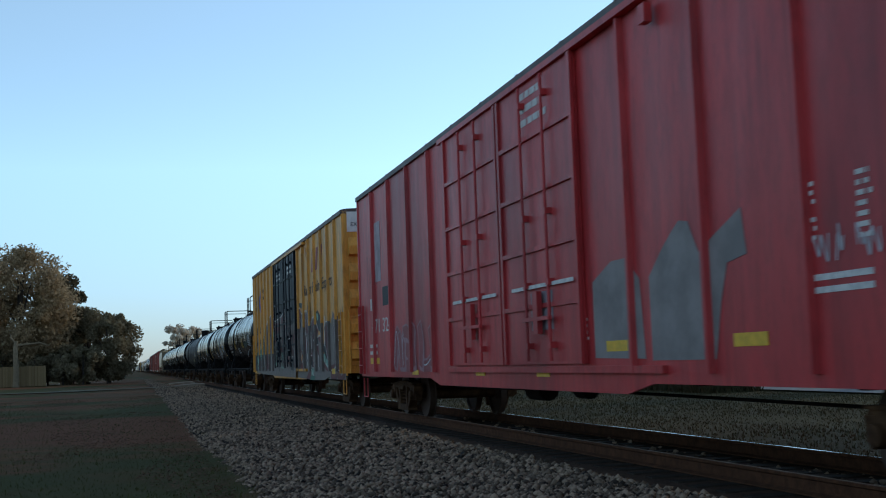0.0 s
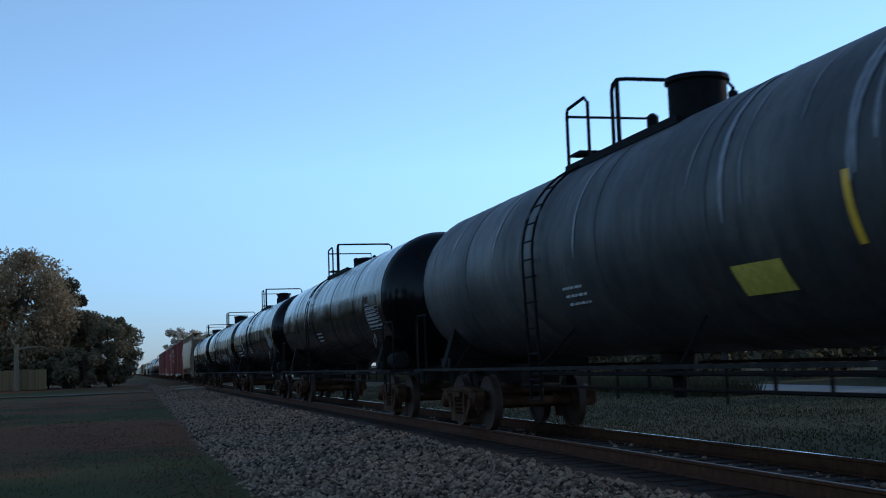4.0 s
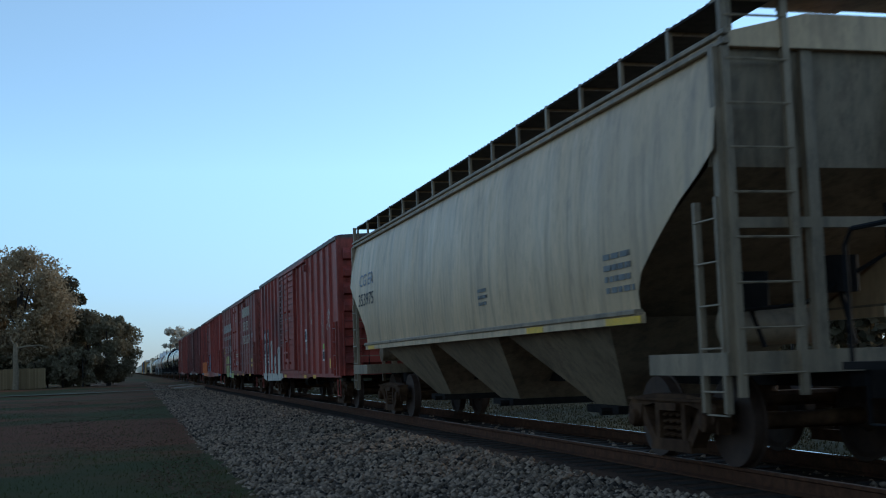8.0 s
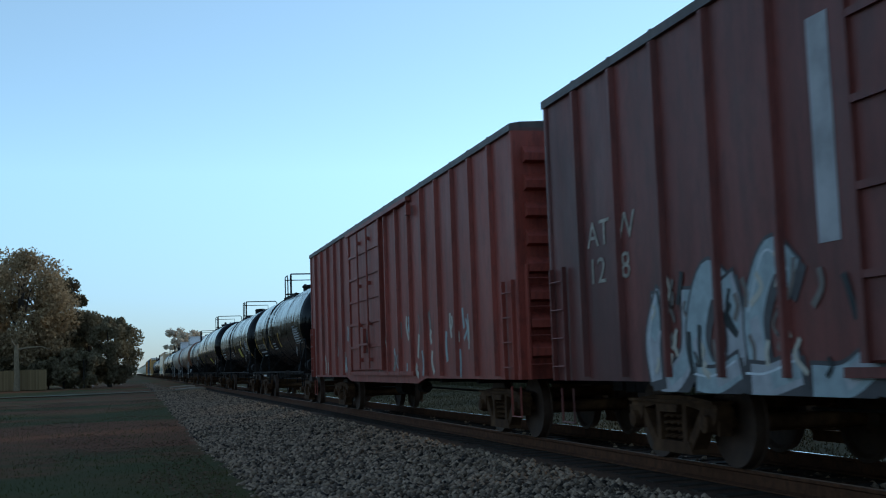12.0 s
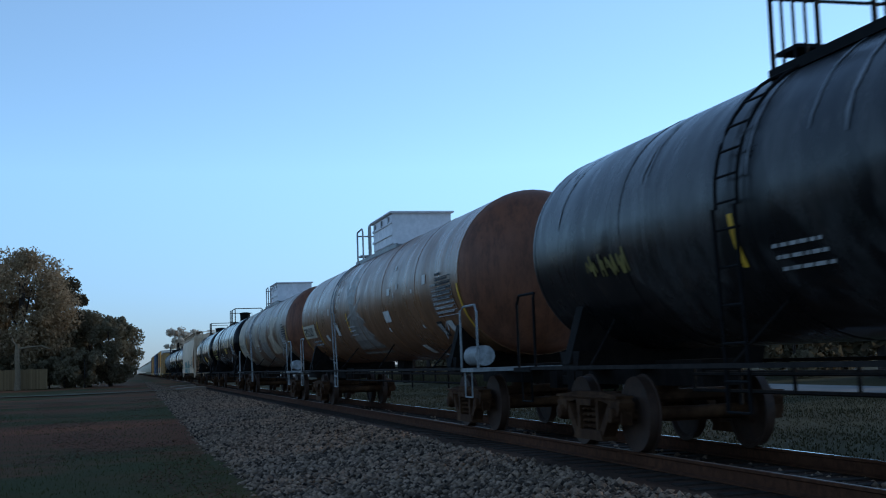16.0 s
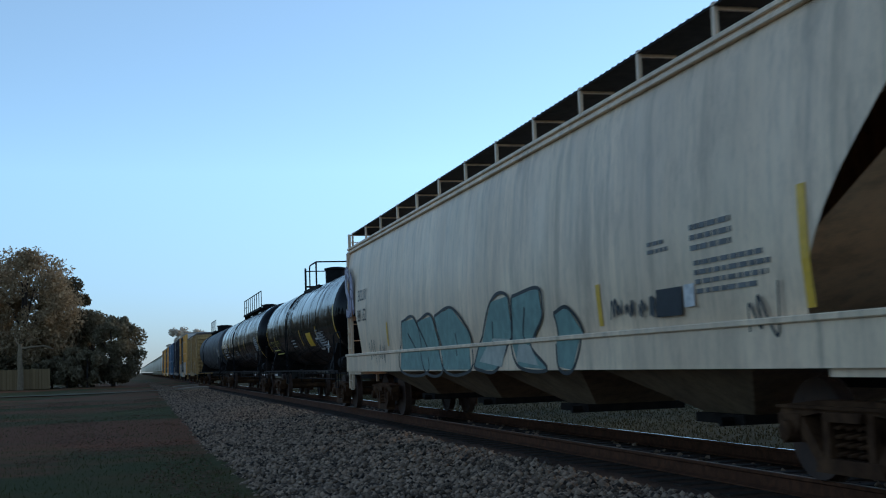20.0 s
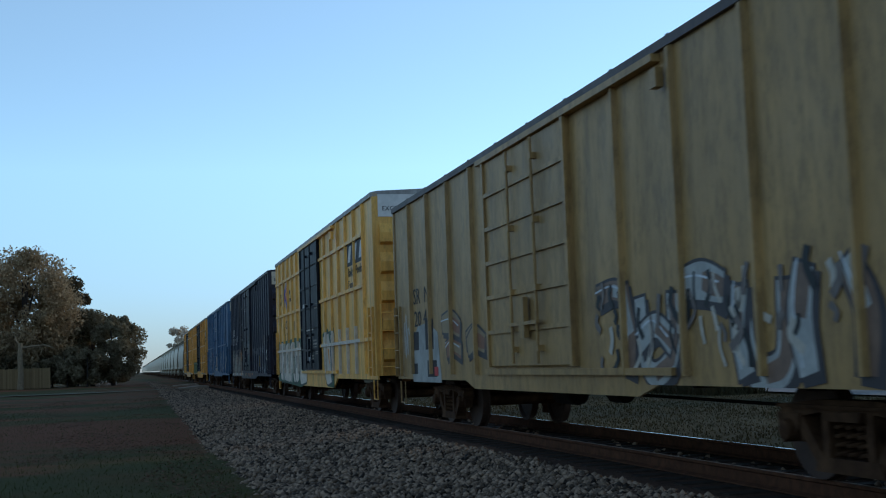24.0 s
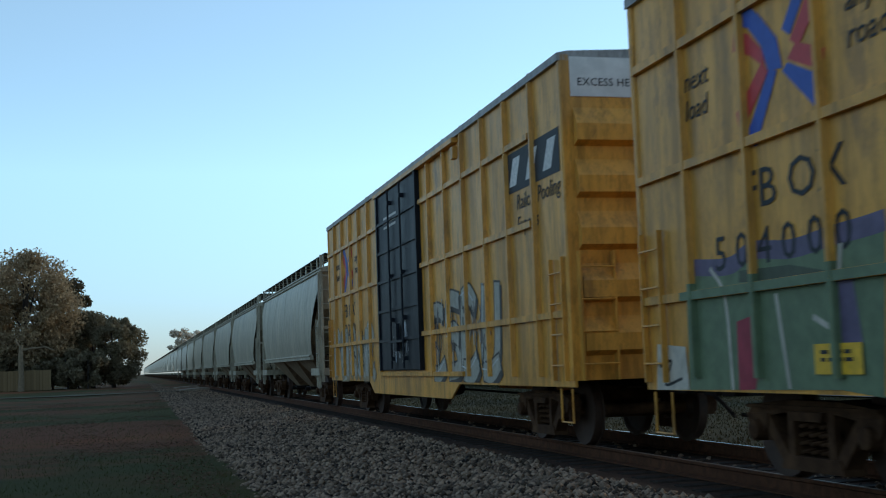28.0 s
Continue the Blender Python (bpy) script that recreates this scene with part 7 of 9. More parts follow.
for k in range(3):
    u = 8.42 + 0.52 * k
    tank_shape(c3, [(u, 1.9), (u + 0.12, 2.27), (u + 0.44, 2.26), (u + 0.46, 1.92)], GREYOUT, "emblem", 0.012)
    tank_line(c3, [(u, 1.9), (u + 0.12, 2.27), (u + 0.44, 2.26), (u + 0.46, 1.92)], 0.02, PALEGREEN)
tank_tag(c3, 7.45, 1.75, 0.7, 0.3, (0.24, 0.22, 0.2), 209, 0.03)
tank_tag(c2, 9.0, 2.05, 1.7, 0.34, (0.04, 0.085, 0.065), 206, 0.035)
tank_panel(c2, 10.6, 11.1, 1.66, 1.95, TANKINK)
tank_panel(c2, 10.65, 11.05, 1.7, 1.91, BLACKINK, "label_field", 0.014)
tank_panel(c5, 11.6, 12.5, 1.7, 1.98, YELLOWINK)
tank_panel(cA, 4.15, 4.5, 2.1, 2.42, WHITE)
tank_panel(cA, 4.2, 4.45, 2.15, 2.37, BLACKINK, "label_field", 0.014)
tank_tag(cB, 10.0, 1.72, 3.4, 0.55, (0.5, 0.48, 0.45), 202, 0.055)
tank_tag(cB, 3.1, 1.52, 2.3, 0.45, (0.42, 0.4, 0.37), 203, 0.03)
tank_panel(cB, 3.4, 3.72, 2.12, 2.42, TANKINK)
tank_panel(cB, 3.44, 3.68, 2.16, 2.38, BLACKINK, "label_field", 0.014)
tank_panel(p2, 11.5, 12.5, 1.82, 2.25, YELLOWINK)
tank_panel(p2, 13.5, 14.2, 1.85, 2.27, WHITE)
tank_panel(p2, 13.56, 14.14, 1.9, 2.22, BLACKINK, "label_field", 0.014)
tank_words(p2[0], "FRA AAP", 0.17, FADED, 14.6, 2.02, p2[1], p2[3], p2[4])
tank_panel(p3, 10.4, 11.5, 1.72, 2.04, YELLOWINK)
tank_panel(p4, 12.6, 13.6, 2.66, 3.0, plain("red_overspray", (0.2, 0.07, 0.05), 0.6, 0.3, 6, 0.03))
tank_tag(p4, 1.8, 2.1, 1.1, 0.3, (0.2, 0.15, 0.03), 218, 0.05)
for c, num in ((p5, "GPRX 5029"), (p6, "GPRX 5114")):
    tank_panel(c, 0.12, 2.45, 2.05, 2.44, TANPANEL, "number_panel")
    tank_words(c[0], num, 0.26, BLACKINK, 0.22, 2.11, c[1], c[3], c[4])
    bars("stencil", c[0], GREYINK, c[1] / 2 - 1.3, 1.96, 0, 1.8, 0.2, 2, 7, 0.5, curve_on(c[3], c[4], 0.007))
    for u, z, w, h in ((4.07, 1.9, 0.4, 0.16), (5.24, 2.57, 0.17, 0.18), (4.2, 2.66, 0.09, 0.09), (1.4, 2.74, 0.09, 0.08)):
        tank_panel(c, u, u + w, z, z + h, PALE, "sticker")
    tank_panel(c, 16.7, 17.05, 1.66, 1.93, BLACKINK, "label_plate")
    tank_panel(c, 16.75, 17.0, 1.7, 1.89, TANKINK, "label_field", 0.014)
    data_panel(c[0], 17.45, 18.55, 2.25, 2.68, c[1], c[3], c[4], 5, 8, BLACKINK)
for u, z, w, h in ((13.27, 2.63, 0.3, 0.14), (12.6, 2.08, 0.6, 0.24), (14.17, 2.7, 0.13, 0.12), (13.86, 2.55, 0.08, 0.1), (13.8, 3.12, 0.15, 0.1), (15.5, 2.54, 0.13, 0.08), (16.5, 2.64, 0.26, 0.18), (14.15, 1.38, 0.4, 0.17), (17.45, 1.65, 0.35, 0.27), (6.1, 1.98, 0.4, 0.3), (12.55, 1.88, 0.14, 0.08), (15.6, 1.85, 0.12, 0.07)):
    tank_panel(p5, u, u + w, z, z + h, PALE, "sticker")
GREYBAND = plain("bare_grey_repaint", (0.24, 0.2, 0.165), 0.45, 0.25, 2.5, 0.08)
tank_shape(p5, [(7.7, 3.3), (7.75, 2.3), (7.35, 1.8), (7.5, 1.45), (10.9, 1.45), (10.6, 1.8), (10.2, 2.23), (10.1, 2.8), (9.7, 3.62), (8.6, 3.85)], GREYBAND, "repaint_panel", 0.006)
for u, z, w, h in ((5.6, 2.28, 0.4, 0.2), (6.1, 2.4, 0.3, 0.16), (4.9, 2.75, 0.15, 0.1), (6.3, 2.6, 0.2, 0.16), (7.0, 2.05, 0.12, 0.08), (3.6, 2.9, 0.14, 0.1), (10.2, 3.0, 0.12, 0.1), (13.3, 2.8, 0.12, 0.1)):
    tank_panel(p6, u, u + w, z, z + h, PALE, "sticker")
PALEBAND = plain("pale_repaint_band", (0.44, 0.34, 0.23), 0.5, 0.3, 2.5, 0.08)
tank_shape(p6, [(7.15, 3.1), (9.2, 3.1), (9.0, 2.1), (7.3, 2.12)], PALEBAND, "repaint_panel", 0.006)
tank_shape(p6, [(9.2, 3.75), (10.3, 3.4), (10.0, 2.7), (9.9, 2.0), (10.6, 1.5), (12.0, 1.4), (9.6, 1.4), (9.2, 1.9), (9.1, 2.6)], GREYBAND, "repaint_panel", 0.0065)
tank_shape(p6, [(10.5, 2.25), (12.1, 2.25), (12.1, 1.86), (10.7, 1.8)], GREYBAND, "repaint_panel", 0.007)
tank_shape(p6, [(12.9, 3.4), (13.9, 3.15), (16.2, 3.1), (16.0, 1.8), (13.6, 1.72), (13.0, 1.8), (12.85, 2.4)], PALEBAND, "repaint_panel", 0.0062)
tank_panel(p6, 0.0, 2.9, 1.55, 3.9, plain("bare_pale_grey", (0.5, 0.39, 0.27), 0.5, 0.25, 3, 0.08), "repaint_panel", 0.004)
tank_panel(p7, 10.27, 11.25, 2.11, 2.4, REFLECT)
bars("stencil", p7[0], BLACKINK, p7[1] / 2 - 10.35, 2.37, 0, 0.8, 0.22, 4, 9, 0.4, curve_on(p7[3], p7[4], 0.014))
tank_tag(p7, 3.95, 1.5, 2.4, 0.6, (0.45, 0.42, 0.4), 204, 0.04)
tank_tag(p7, 8.0, 1.62, 1.9, 0.25, (0.1, 0.1, 0.1), 214, 0.03)
tank_panel(p8, 10.3, 11.4, 1.83, 2.2, REFLECT)
tank_panel(p8, 7.0, 8.1, 1.5, 3.3, plain("grey_repaint", (0.07, 0.068, 0.066), 0.6, 0.3, 2, 0.08), "repaint_panel", 0.005)
tank_panel(r1, 11.05, 12.1, 1.84, 2.26, REFLECT)
tank_panel(r1, 12.75, 13.45, 1.7, 2.06, WHITE)
tank_panel(r1, 12.81, 13.39, 1.75, 2.01, BLACKINK, "label_field", 0.014)
tank_panel(r2, 4.16, 4.5, 2.15, 2.44, WHITE)
tank_panel(r2, 4.2, 4.46, 2.19, 2.4, BLACKINK, "label_field", 0.014)
tank_tag(r2, 5.15, 1.82, 1.6, 0.25, (0.22, 0.2, 0.19), 205, 0.025)
tank_tag(r2, 9.6, 1.85, 1.3, 0.3, (0.13, 0.12, 0.12), 215, 0.03)
tank_tag(r2, 13.5, 1.65, 2.8, 0.35, (0.15, 0.14, 0.14), 216, 0.025)
for c in (p3, p4, p7, p8, r1):
    y = -c[1] / 2 + 0.75
    part("placard", Shape().slab([(y, 1.9), (y + 0.16, 1.72), (y, 1.54), (y - 0.16, 1.72)], -1.427, -1.421), PALE, c[0], "white diamond placard")
    part("sign", Shape().slab([(y - 0.08, 1.68), (y + 0.08, 1.68), (y + 0.08, 1.77), (y - 0.08, 1.77)][::-1], -1.431, -1.428), BLACKINK, c[0])

piece(c1, 20.3, 0.74, 2.3, 1.9, 2, [(0.17, 0.13, 0.108), (0.12, 0.013, 0.013)], (0.08, 0.014, 0.014), (0.17, 0.13, 0.108), 12)


# colour of the sky reflections painted on the tank shells
SHEEN = plain("pale_sheen_streak", (0.17, 0.17, 0.175), 0.45, 0.3, 5, 0.1)


def sheen_marks(c, u0, u1, n, seed, low=2.5):
    """Pale streaks painted down the shell from its top, as reflections on the wrinkled jacket."""
    rnd = random.Random(seed)
    L, r, zc = c[1], c[3], c[4]
    s = Shape()
    for k in range(n):
        y = L / 2 - rnd.uniform(u0, u1)
        a1, a0 = math.radians(rnd.uniform(50, 84)), math.asin(min(0.95, max(-0.3, (rnd.uniform(low, zc + r * 0.75) - zc) / r)))
        if a0 > a1 - 0.15:
            continue
        m, w = 9, rnd.uniform(0.012, 0.05)
        b0 = len(s.v)
        for i in range(m + 1):
            a = a0 + (a1 - a0) * i / m
            y += rnd.uniform(-0.02, 0.02)
            ww = w * rnd.uniform(0.5, 1.2) * (0.3 if i in (0, m) else 1)
            s.v += [(-(r + 0.0085) * math.cos(a), y - ww, zc + (r + 0.0085) * math.sin(a)), (-(r + 0.0085) * math.cos(a), y + ww, zc + (r + 0.0085) * math.sin(a))]
        s.f += [(b0 + 2 * i, b0 + 2 * i + 2, b0 + 2 * i + 3, b0 + 2 * i + 1) for i in range(m)]
    tagged(part("wash_marks", s, SHEEN, c[0]), kind="stuff")


for c, n, sd, low in ((c2, 26, 401, 2.7), (c3, 24, 402, 2.6), (r1, 30, 403, 2.4), (r2, 60, 404, 2.4), (cB, 20, 405, 2.8), (p1, 16, 406, 2.9), (p4, 16, 407, 2.7), (p8, 14, 408, 2.7), (c5, 20, 409, 2.3), (r3, 16, 410, 2.6)):
    sheen_marks(c, 0.3, c[1] - 0.3, n, sd, low)

for u, z, w, h, r, sd in ((8.7, 2.05, 0.5, 0.4, 4, 501), (9.7, 1.95, 0.7, 0.3, 3, 502), (9.3, 1.5, 0.5, 0.25, 3, 503), (10.1, 3.0, 0.5, 0.2, 2, 504), (10.1, 1.6, 0.6, 0.12, 2, 505)):
    lines(s2, u, z, w, h, r, FADED, sd, x=-1.562)

COLS = dict(grey=(0.17, 0.13, 0.108), maroon=(0.12, 0.013, 0.013), dark=(0.014, 0.016, 0.016), teal=(0.22, 0.4, 0.29), dteal=(0.02, 0.12, 0.08), orange=(0.58, 0.2, 0.02), white=(0.66, 0.58, 0.52), green=(0.02, 0.075, 0.03), paint=(0.62, 0.513, 0.398), pink=(0.62, 0.13, 0.16), lorange=(0.68, 0.2, 0.06), yellow=(0.66, 0.36, 0.02), cream=(0.48, 0.3, 0.18), lime=(0.38, 0.378, 0.094), pblue=(0.3, 0.342, 0.328), pale=(0.42, 0.405, 0.328), olive=(0.07, 0.081, 0.047), sage=(0.14, 0.18, 0.094), purple=(0.13, 0.099, 0.156), red=(0.32, 0.03, 0.05), tealq=(0.17, 0.27, 0.226), wall=(0.5, 0.432, 0.343))


def clipped(ring, lo, hi):
    """The part of a ring of (y, z) between two heights."""
    for lim, sign in ((lo, 1), (hi, -1)):
        out = []
        for a, b2 in zip(ring, ring[1:] + ring[:1]):
            ia, ib = (a[1] - lim) * sign >= 0, (b2[1] - lim) * sign >= 0
            if ia:
                out.append(a)
            if ia != ib:
                t = (lim - a[1]) / (b2[1] - a[1])
                out.append((a[0] + (b2[0] - a[0]) * t, lim))
        ring = out
        if not ring:
            return []
    return ring


def drawn(c, x, follow, items, name="graffiti"):
    """A sprayed piece: flat fills and brush strokes in thin coats, one mesh for each coat of one colour."""
    car, half = c[0], c[1] / 2
    ob, layer, last, s = None, 0, None, None
    runs = []
    for col, w, pts in items:
        if col != last:
            s, last, layer = Shape(), col, layer + 1
            runs.append((col, s))
        depth = x - 0.0012 * layer
        k0 = len(s.v)
        if w:
            stroke(s, half, 0.0, pts, w, depth)
        else:
            ring = [(half - u, z) for u, z in pts]
            area = sum(a[0] * b2[1] - b2[0] * a[1] for a, b2 in zip(ring, ring[1:] + ring[:1]))
            ring = ring if area < 0 else ring[::-1]
            for lo, hi in ((1.45, 9.0), (0.0, 1.39)) if follow else ((0.0, 9.0),):
                cut = clipped(ring, lo, hi)
                if len(cut) > 2:
                    s.add([(depth, y, z) for y, z in cut], [tuple(range(len(cut)))])
        if follow:
            s.v[k0:] = [(follow(v[2]) - 0.014 - 0.0007 * layer if v[2] > 1.42 else -1.554 - 0.0007 * layer, v[1], v[2]) for v in s.v[k0:]]
    for col, s in runs:
        p = part(name if ob is None else "coat", s, ink(COLS[col]), ob or car, "spray-painted graffiti" if ob is None else "")
        tagged(p, kind="stuff")
        ob = ob or p


def coats(c, u0, u1, z0, z1, rgb, rails=()):
    """Overspray on the side posts and belt rails between u0 and u1."""
    for z in rails:
        part("sprayed_rail", Shape().box(-1.563, -1.5602, c[1] / 2 - u1, c[1] / 2 - u0, z - 0.033, z + 0.048), ink(rgb), c[0])
    for y, wide, out in POSTS[c[0].name]:
        if u0 < c[1] / 2 - y < u1:
            s = Shape().box(-1.5 - out - 0.003, -1.5 - out, y - wide / 2 + 0.014, y + wide / 2 - 0.014, z0, z1)
            s.box(-1.5 - out, -1.498, y - wide / 2 - 0.003, y - wide / 2 + 0.012, z0, z1)
            part("sprayed_post", s, ink(rgb), c[0])


def scrawl(c, u, z, w, h, n, cols, seed, x=-1.503, wide=(0.04, 0.14)):
    """A crust of many short sprayed strokes, mostly upright."""
    rnd = random.Random(seed)
    items = []
    for col in cols:
        for k in range(n // len(cols)):
            a, b2 = u + rnd.uniform(0, w), z + rnd.uniform(0.05, 0.75) * h
            d, e = rnd.uniform(-0.15, 0.15), rnd.uniform(0.12, 0.4) * h
            items.append((col, rnd.uniform(*wide), [(a, b2), (a + d + rnd.uniform(-0.1, 0.1), b2 + e * 0.5), (a + d, min(z + h, b2 + e))]))
    drawn(c, x, None, items)


# hand-drawn pieces: colour, stroke width (0: filled), outline as distance from the far end and height
drawn(c1, -1.503, None, (
    ('grey', 0, [(13.73, 0.75), (14.00, 2.86), (14.59, 2.94), (15.02, 2.74), (16.19, 2.75), (16.44, 2.17), (17.21, 2.50), (17.69, 2.49), (18.37, 2.12), (18.12, 1.93), (18.72, 1.94), (19.01, 1.67), (19.43, 1.24), (19.43, 2.23), (19.78, 2.32), (20.13, 2.27), (20.41, 1.53), (20.33, 0.83), (19.29, 0.71), (17.41, 0.69)]),
    ('maroon', 0, [(13.99, 2.78), (14.59, 2.92), (14.92, 2.70), (14.73, 2.59), (14.18, 2.69)]),
    ('maroon', 0, [(15.27, 2.72), (15.92, 2.71), (16.08, 2.53), (16.29, 2.09), (15.84, 2.13), (15.47, 2.35), (15.45, 2.16), (15.11, 2.12)]),
    ('maroon', 0, [(13.89, 1.98), (14.52, 1.63), (15.21, 1.54), (15.43, 1.97), (15.83, 2.01), (16.18, 1.80), (15.84, 1.51), (15.18, 1.35), (15.30, 0.97), (14.71, 1.00), (14.19, 1.27), (14.50, 1.50), (13.85, 1.70)]),
    ('maroon', 0, [(16.28, 1.47), (16.83, 1.53), (17.14, 1.41), (17.40, 1.07), (17.10, 1.08), (16.88, 1.36), (16.74, 1.31), (16.84, 1.05), (16.53, 0.71), (15.67, 0.72), (16.50, 1.02)]),
    ('maroon', 0, [(16.97, 2.14), (17.20, 2.40), (17.51, 2.47), (17.85, 2.38), (18.40, 2.11), (18.13, 2.03), (17.90, 1.90), (17.44, 1.88), (17.20, 1.96), (17.40, 2.05), (17.60, 2.25), (17.37, 2.30)]),
    ('maroon', 0, [(17.37, 1.83), (17.85, 1.90), (18.20, 1.72), (18.29, 1.59), (18.46, 1.34), (18.07, 1.55), (17.52, 1.61)]),
    ('maroon', 0, [(18.22, 1.92), (18.72, 1.93), (18.93, 1.67), (18.99, 1.44), (19.35, 1.22), (19.87, 1.01), (20.19, 0.99), (19.79, 0.95), (19.25, 1.06), (18.75, 1.35), (18.70, 1.74), (18.42, 1.81)]),
    ('maroon', 0, [(19.63, 2.20), (20.09, 2.26), (20.02, 1.98), (20.16, 1.63), (20.39, 1.37), (20.35, 0.99), (20.20, 1.05), (19.90, 1.27), (19.78, 1.49), (19.51, 1.86), (19.45, 2.09)]),
    ('dark', 0, [(17.65, 2.62), (18.32, 2.70), (18.79, 2.51), (18.99, 2.19), (18.97, 1.81), (19.40, 1.67), (19.48, 1.59), (19.83, 1.27), (19.37, 1.42), (19.10, 1.62), (18.83, 2.02), (18.35, 2.14), (18.01, 2.38), (17.69, 2.50)]),
    ('dark', 0, [(16.25, 3.00), (16.88, 3.01), (16.91, 2.72), (16.67, 2.35), (16.45, 2.31), (16.23, 2.82)]),
    ('dark', 0, [(14.33, 3.12), (15.15, 3.07), (15.43, 2.94), (15.12, 2.89), (14.41, 3.00)]),
    ('dark', 0, [(16.68, 1.34), (17.07, 1.38), (17.17, 1.19), (16.97, 1.08), (16.79, 1.14)]),
    ('dark', 0, [(17.38, 1.86), (18.22, 1.92), (18.25, 1.69), (17.66, 1.79)]),
    ('dark', 0, [(15.16, 2.11), (15.65, 2.12), (15.57, 2.04), (15.27, 2.00)]),
    ('dark', 0.06, [(18.69, 2.47), (18.96, 2.38), (18.94, 2.01), (18.69, 2.08)]),
    ('teal', 0, [(19.03, 1.41), (19.38, 1.44), (19.75, 1.27), (20.04, 1.22), (20.22, 1.01), (19.73, 1.08), (19.27, 1.22)]),
    ('teal', 0, [(18.01, 2.62), (18.31, 2.60), (18.39, 2.44), (18.20, 2.40)]),
    ('teal', 0, [(16.77, 1.02), (17.28, 1.08), (17.25, 0.83), (16.82, 0.85)]),
    ('dteal', 0, [(16.68, 0.80), (17.49, 0.83), (17.44, 0.70), (16.53, 0.69)]),
    ('orange', 0, [(14.70, 1.63), (15.02, 1.42), (14.91, 1.22), (14.58, 1.36)]),
    ('orange', 0, [(18.74, 1.64), (18.97, 1.65), (18.88, 1.25), (18.74, 1.30)]),
    ('white', 0.035, [(14.01, 2.88), (14.59, 2.94), (15.02, 2.74), (16.15, 2.77), (16.44, 2.17), (17.21, 2.50), (17.69, 2.50), (18.39, 2.12)]),
    ('white', 0.035, [(18.22, 1.92), (18.72, 1.94), (19.08, 1.50), (19.51, 1.21), (20.19, 0.99)]),
    ('white', 0.035, [(19.50, 1.82), (19.42, 2.14), (19.51, 2.26), (19.78, 2.32), (20.13, 2.27)]),
    ('white', 0.035, [(19.61, 1.72), (19.84, 1.40), (20.22, 1.02)]),
    ('white', 0.03, [(16.61, 1.37), (17.08, 1.41), (17.28, 1.09), (16.91, 1.07), (16.64, 1.36)]),
    ('white', 0.03, [(15.11, 2.12), (15.69, 2.13), (15.60, 2.02), (15.26, 1.98), (15.11, 2.12)]),
    ('white', 0.03, [(17.30, 1.89), (17.88, 1.72), (18.30, 1.71)]),
    ('white', 0.03, [(16.71, 1.05), (17.31, 0.81)]),
    ('white', 0.03, [(14.88, 1.62), (15.29, 1.50), (15.38, 1.60)]),
))
drawn(c1, -1.5625, None, (
    ('grey', 0, [(7.73, 0.78), (8.01, 2.75), (10.27, 2.87), (11.18, 3.07), (11.78, 2.47), (13.11, 2.47), (13.97, 2.64), (13.73, 0.75)]),
    ('maroon', 0, [(8.19, 2.68), (9.76, 2.65), (9.89, 2.37), (8.86, 2.26), (8.27, 1.91)]),
    ('maroon', 0, [(10.26, 2.78), (11.17, 3.03), (11.38, 2.51), (10.77, 2.14), (10.97, 1.54), (10.23, 1.48)]),
    ('maroon', 0, [(11.55, 1.76), (12.80, 1.86), (12.97, 1.41), (12.23, 1.12), (11.62, 1.28)]),
    ('maroon', 0, [(13.19, 2.28), (13.93, 2.29), (13.89, 1.94), (13.33, 1.69)]),
    ('dark', 0, [(11.37, 2.43), (12.40, 2.42), (12.46, 1.95), (11.57, 1.89)]),
    ('dark', 0, [(9.01, 2.06), (9.85, 2.11), (9.92, 1.49), (9.09, 1.42)]),
    ('dark', 0, [(12.50, 1.34), (13.30, 1.40), (13.24, 0.96), (12.57, 1.00)]),
    ('teal', 0, [(9.94, 1.57), (10.70, 1.63), (10.68, 1.04), (10.02, 1.05)]),
    ('teal', 0, [(8.40, 1.52), (8.84, 1.56), (8.88, 1.14), (8.35, 1.15)]),
    ('white', 0.035, [(8.01, 2.75), (10.27, 2.87), (11.18, 3.07), (11.25, 2.52)]),
    ('white', 0.03, [(11.70, 1.88), (12.35, 2.04), (12.79, 1.82), (12.06, 1.74)]),
    ('white', 0.03, [(12.15, 1.43), (13.08, 1.42), (12.95, 1.26), (12.25, 1.29)]),
    ('white', 0.03, [(10.80, 2.39), (11.15, 1.78), (10.67, 1.38)]),
    ('white', 0.03, [(8.50, 2.28), (9.32, 1.86), (8.36, 1.24)]),
))
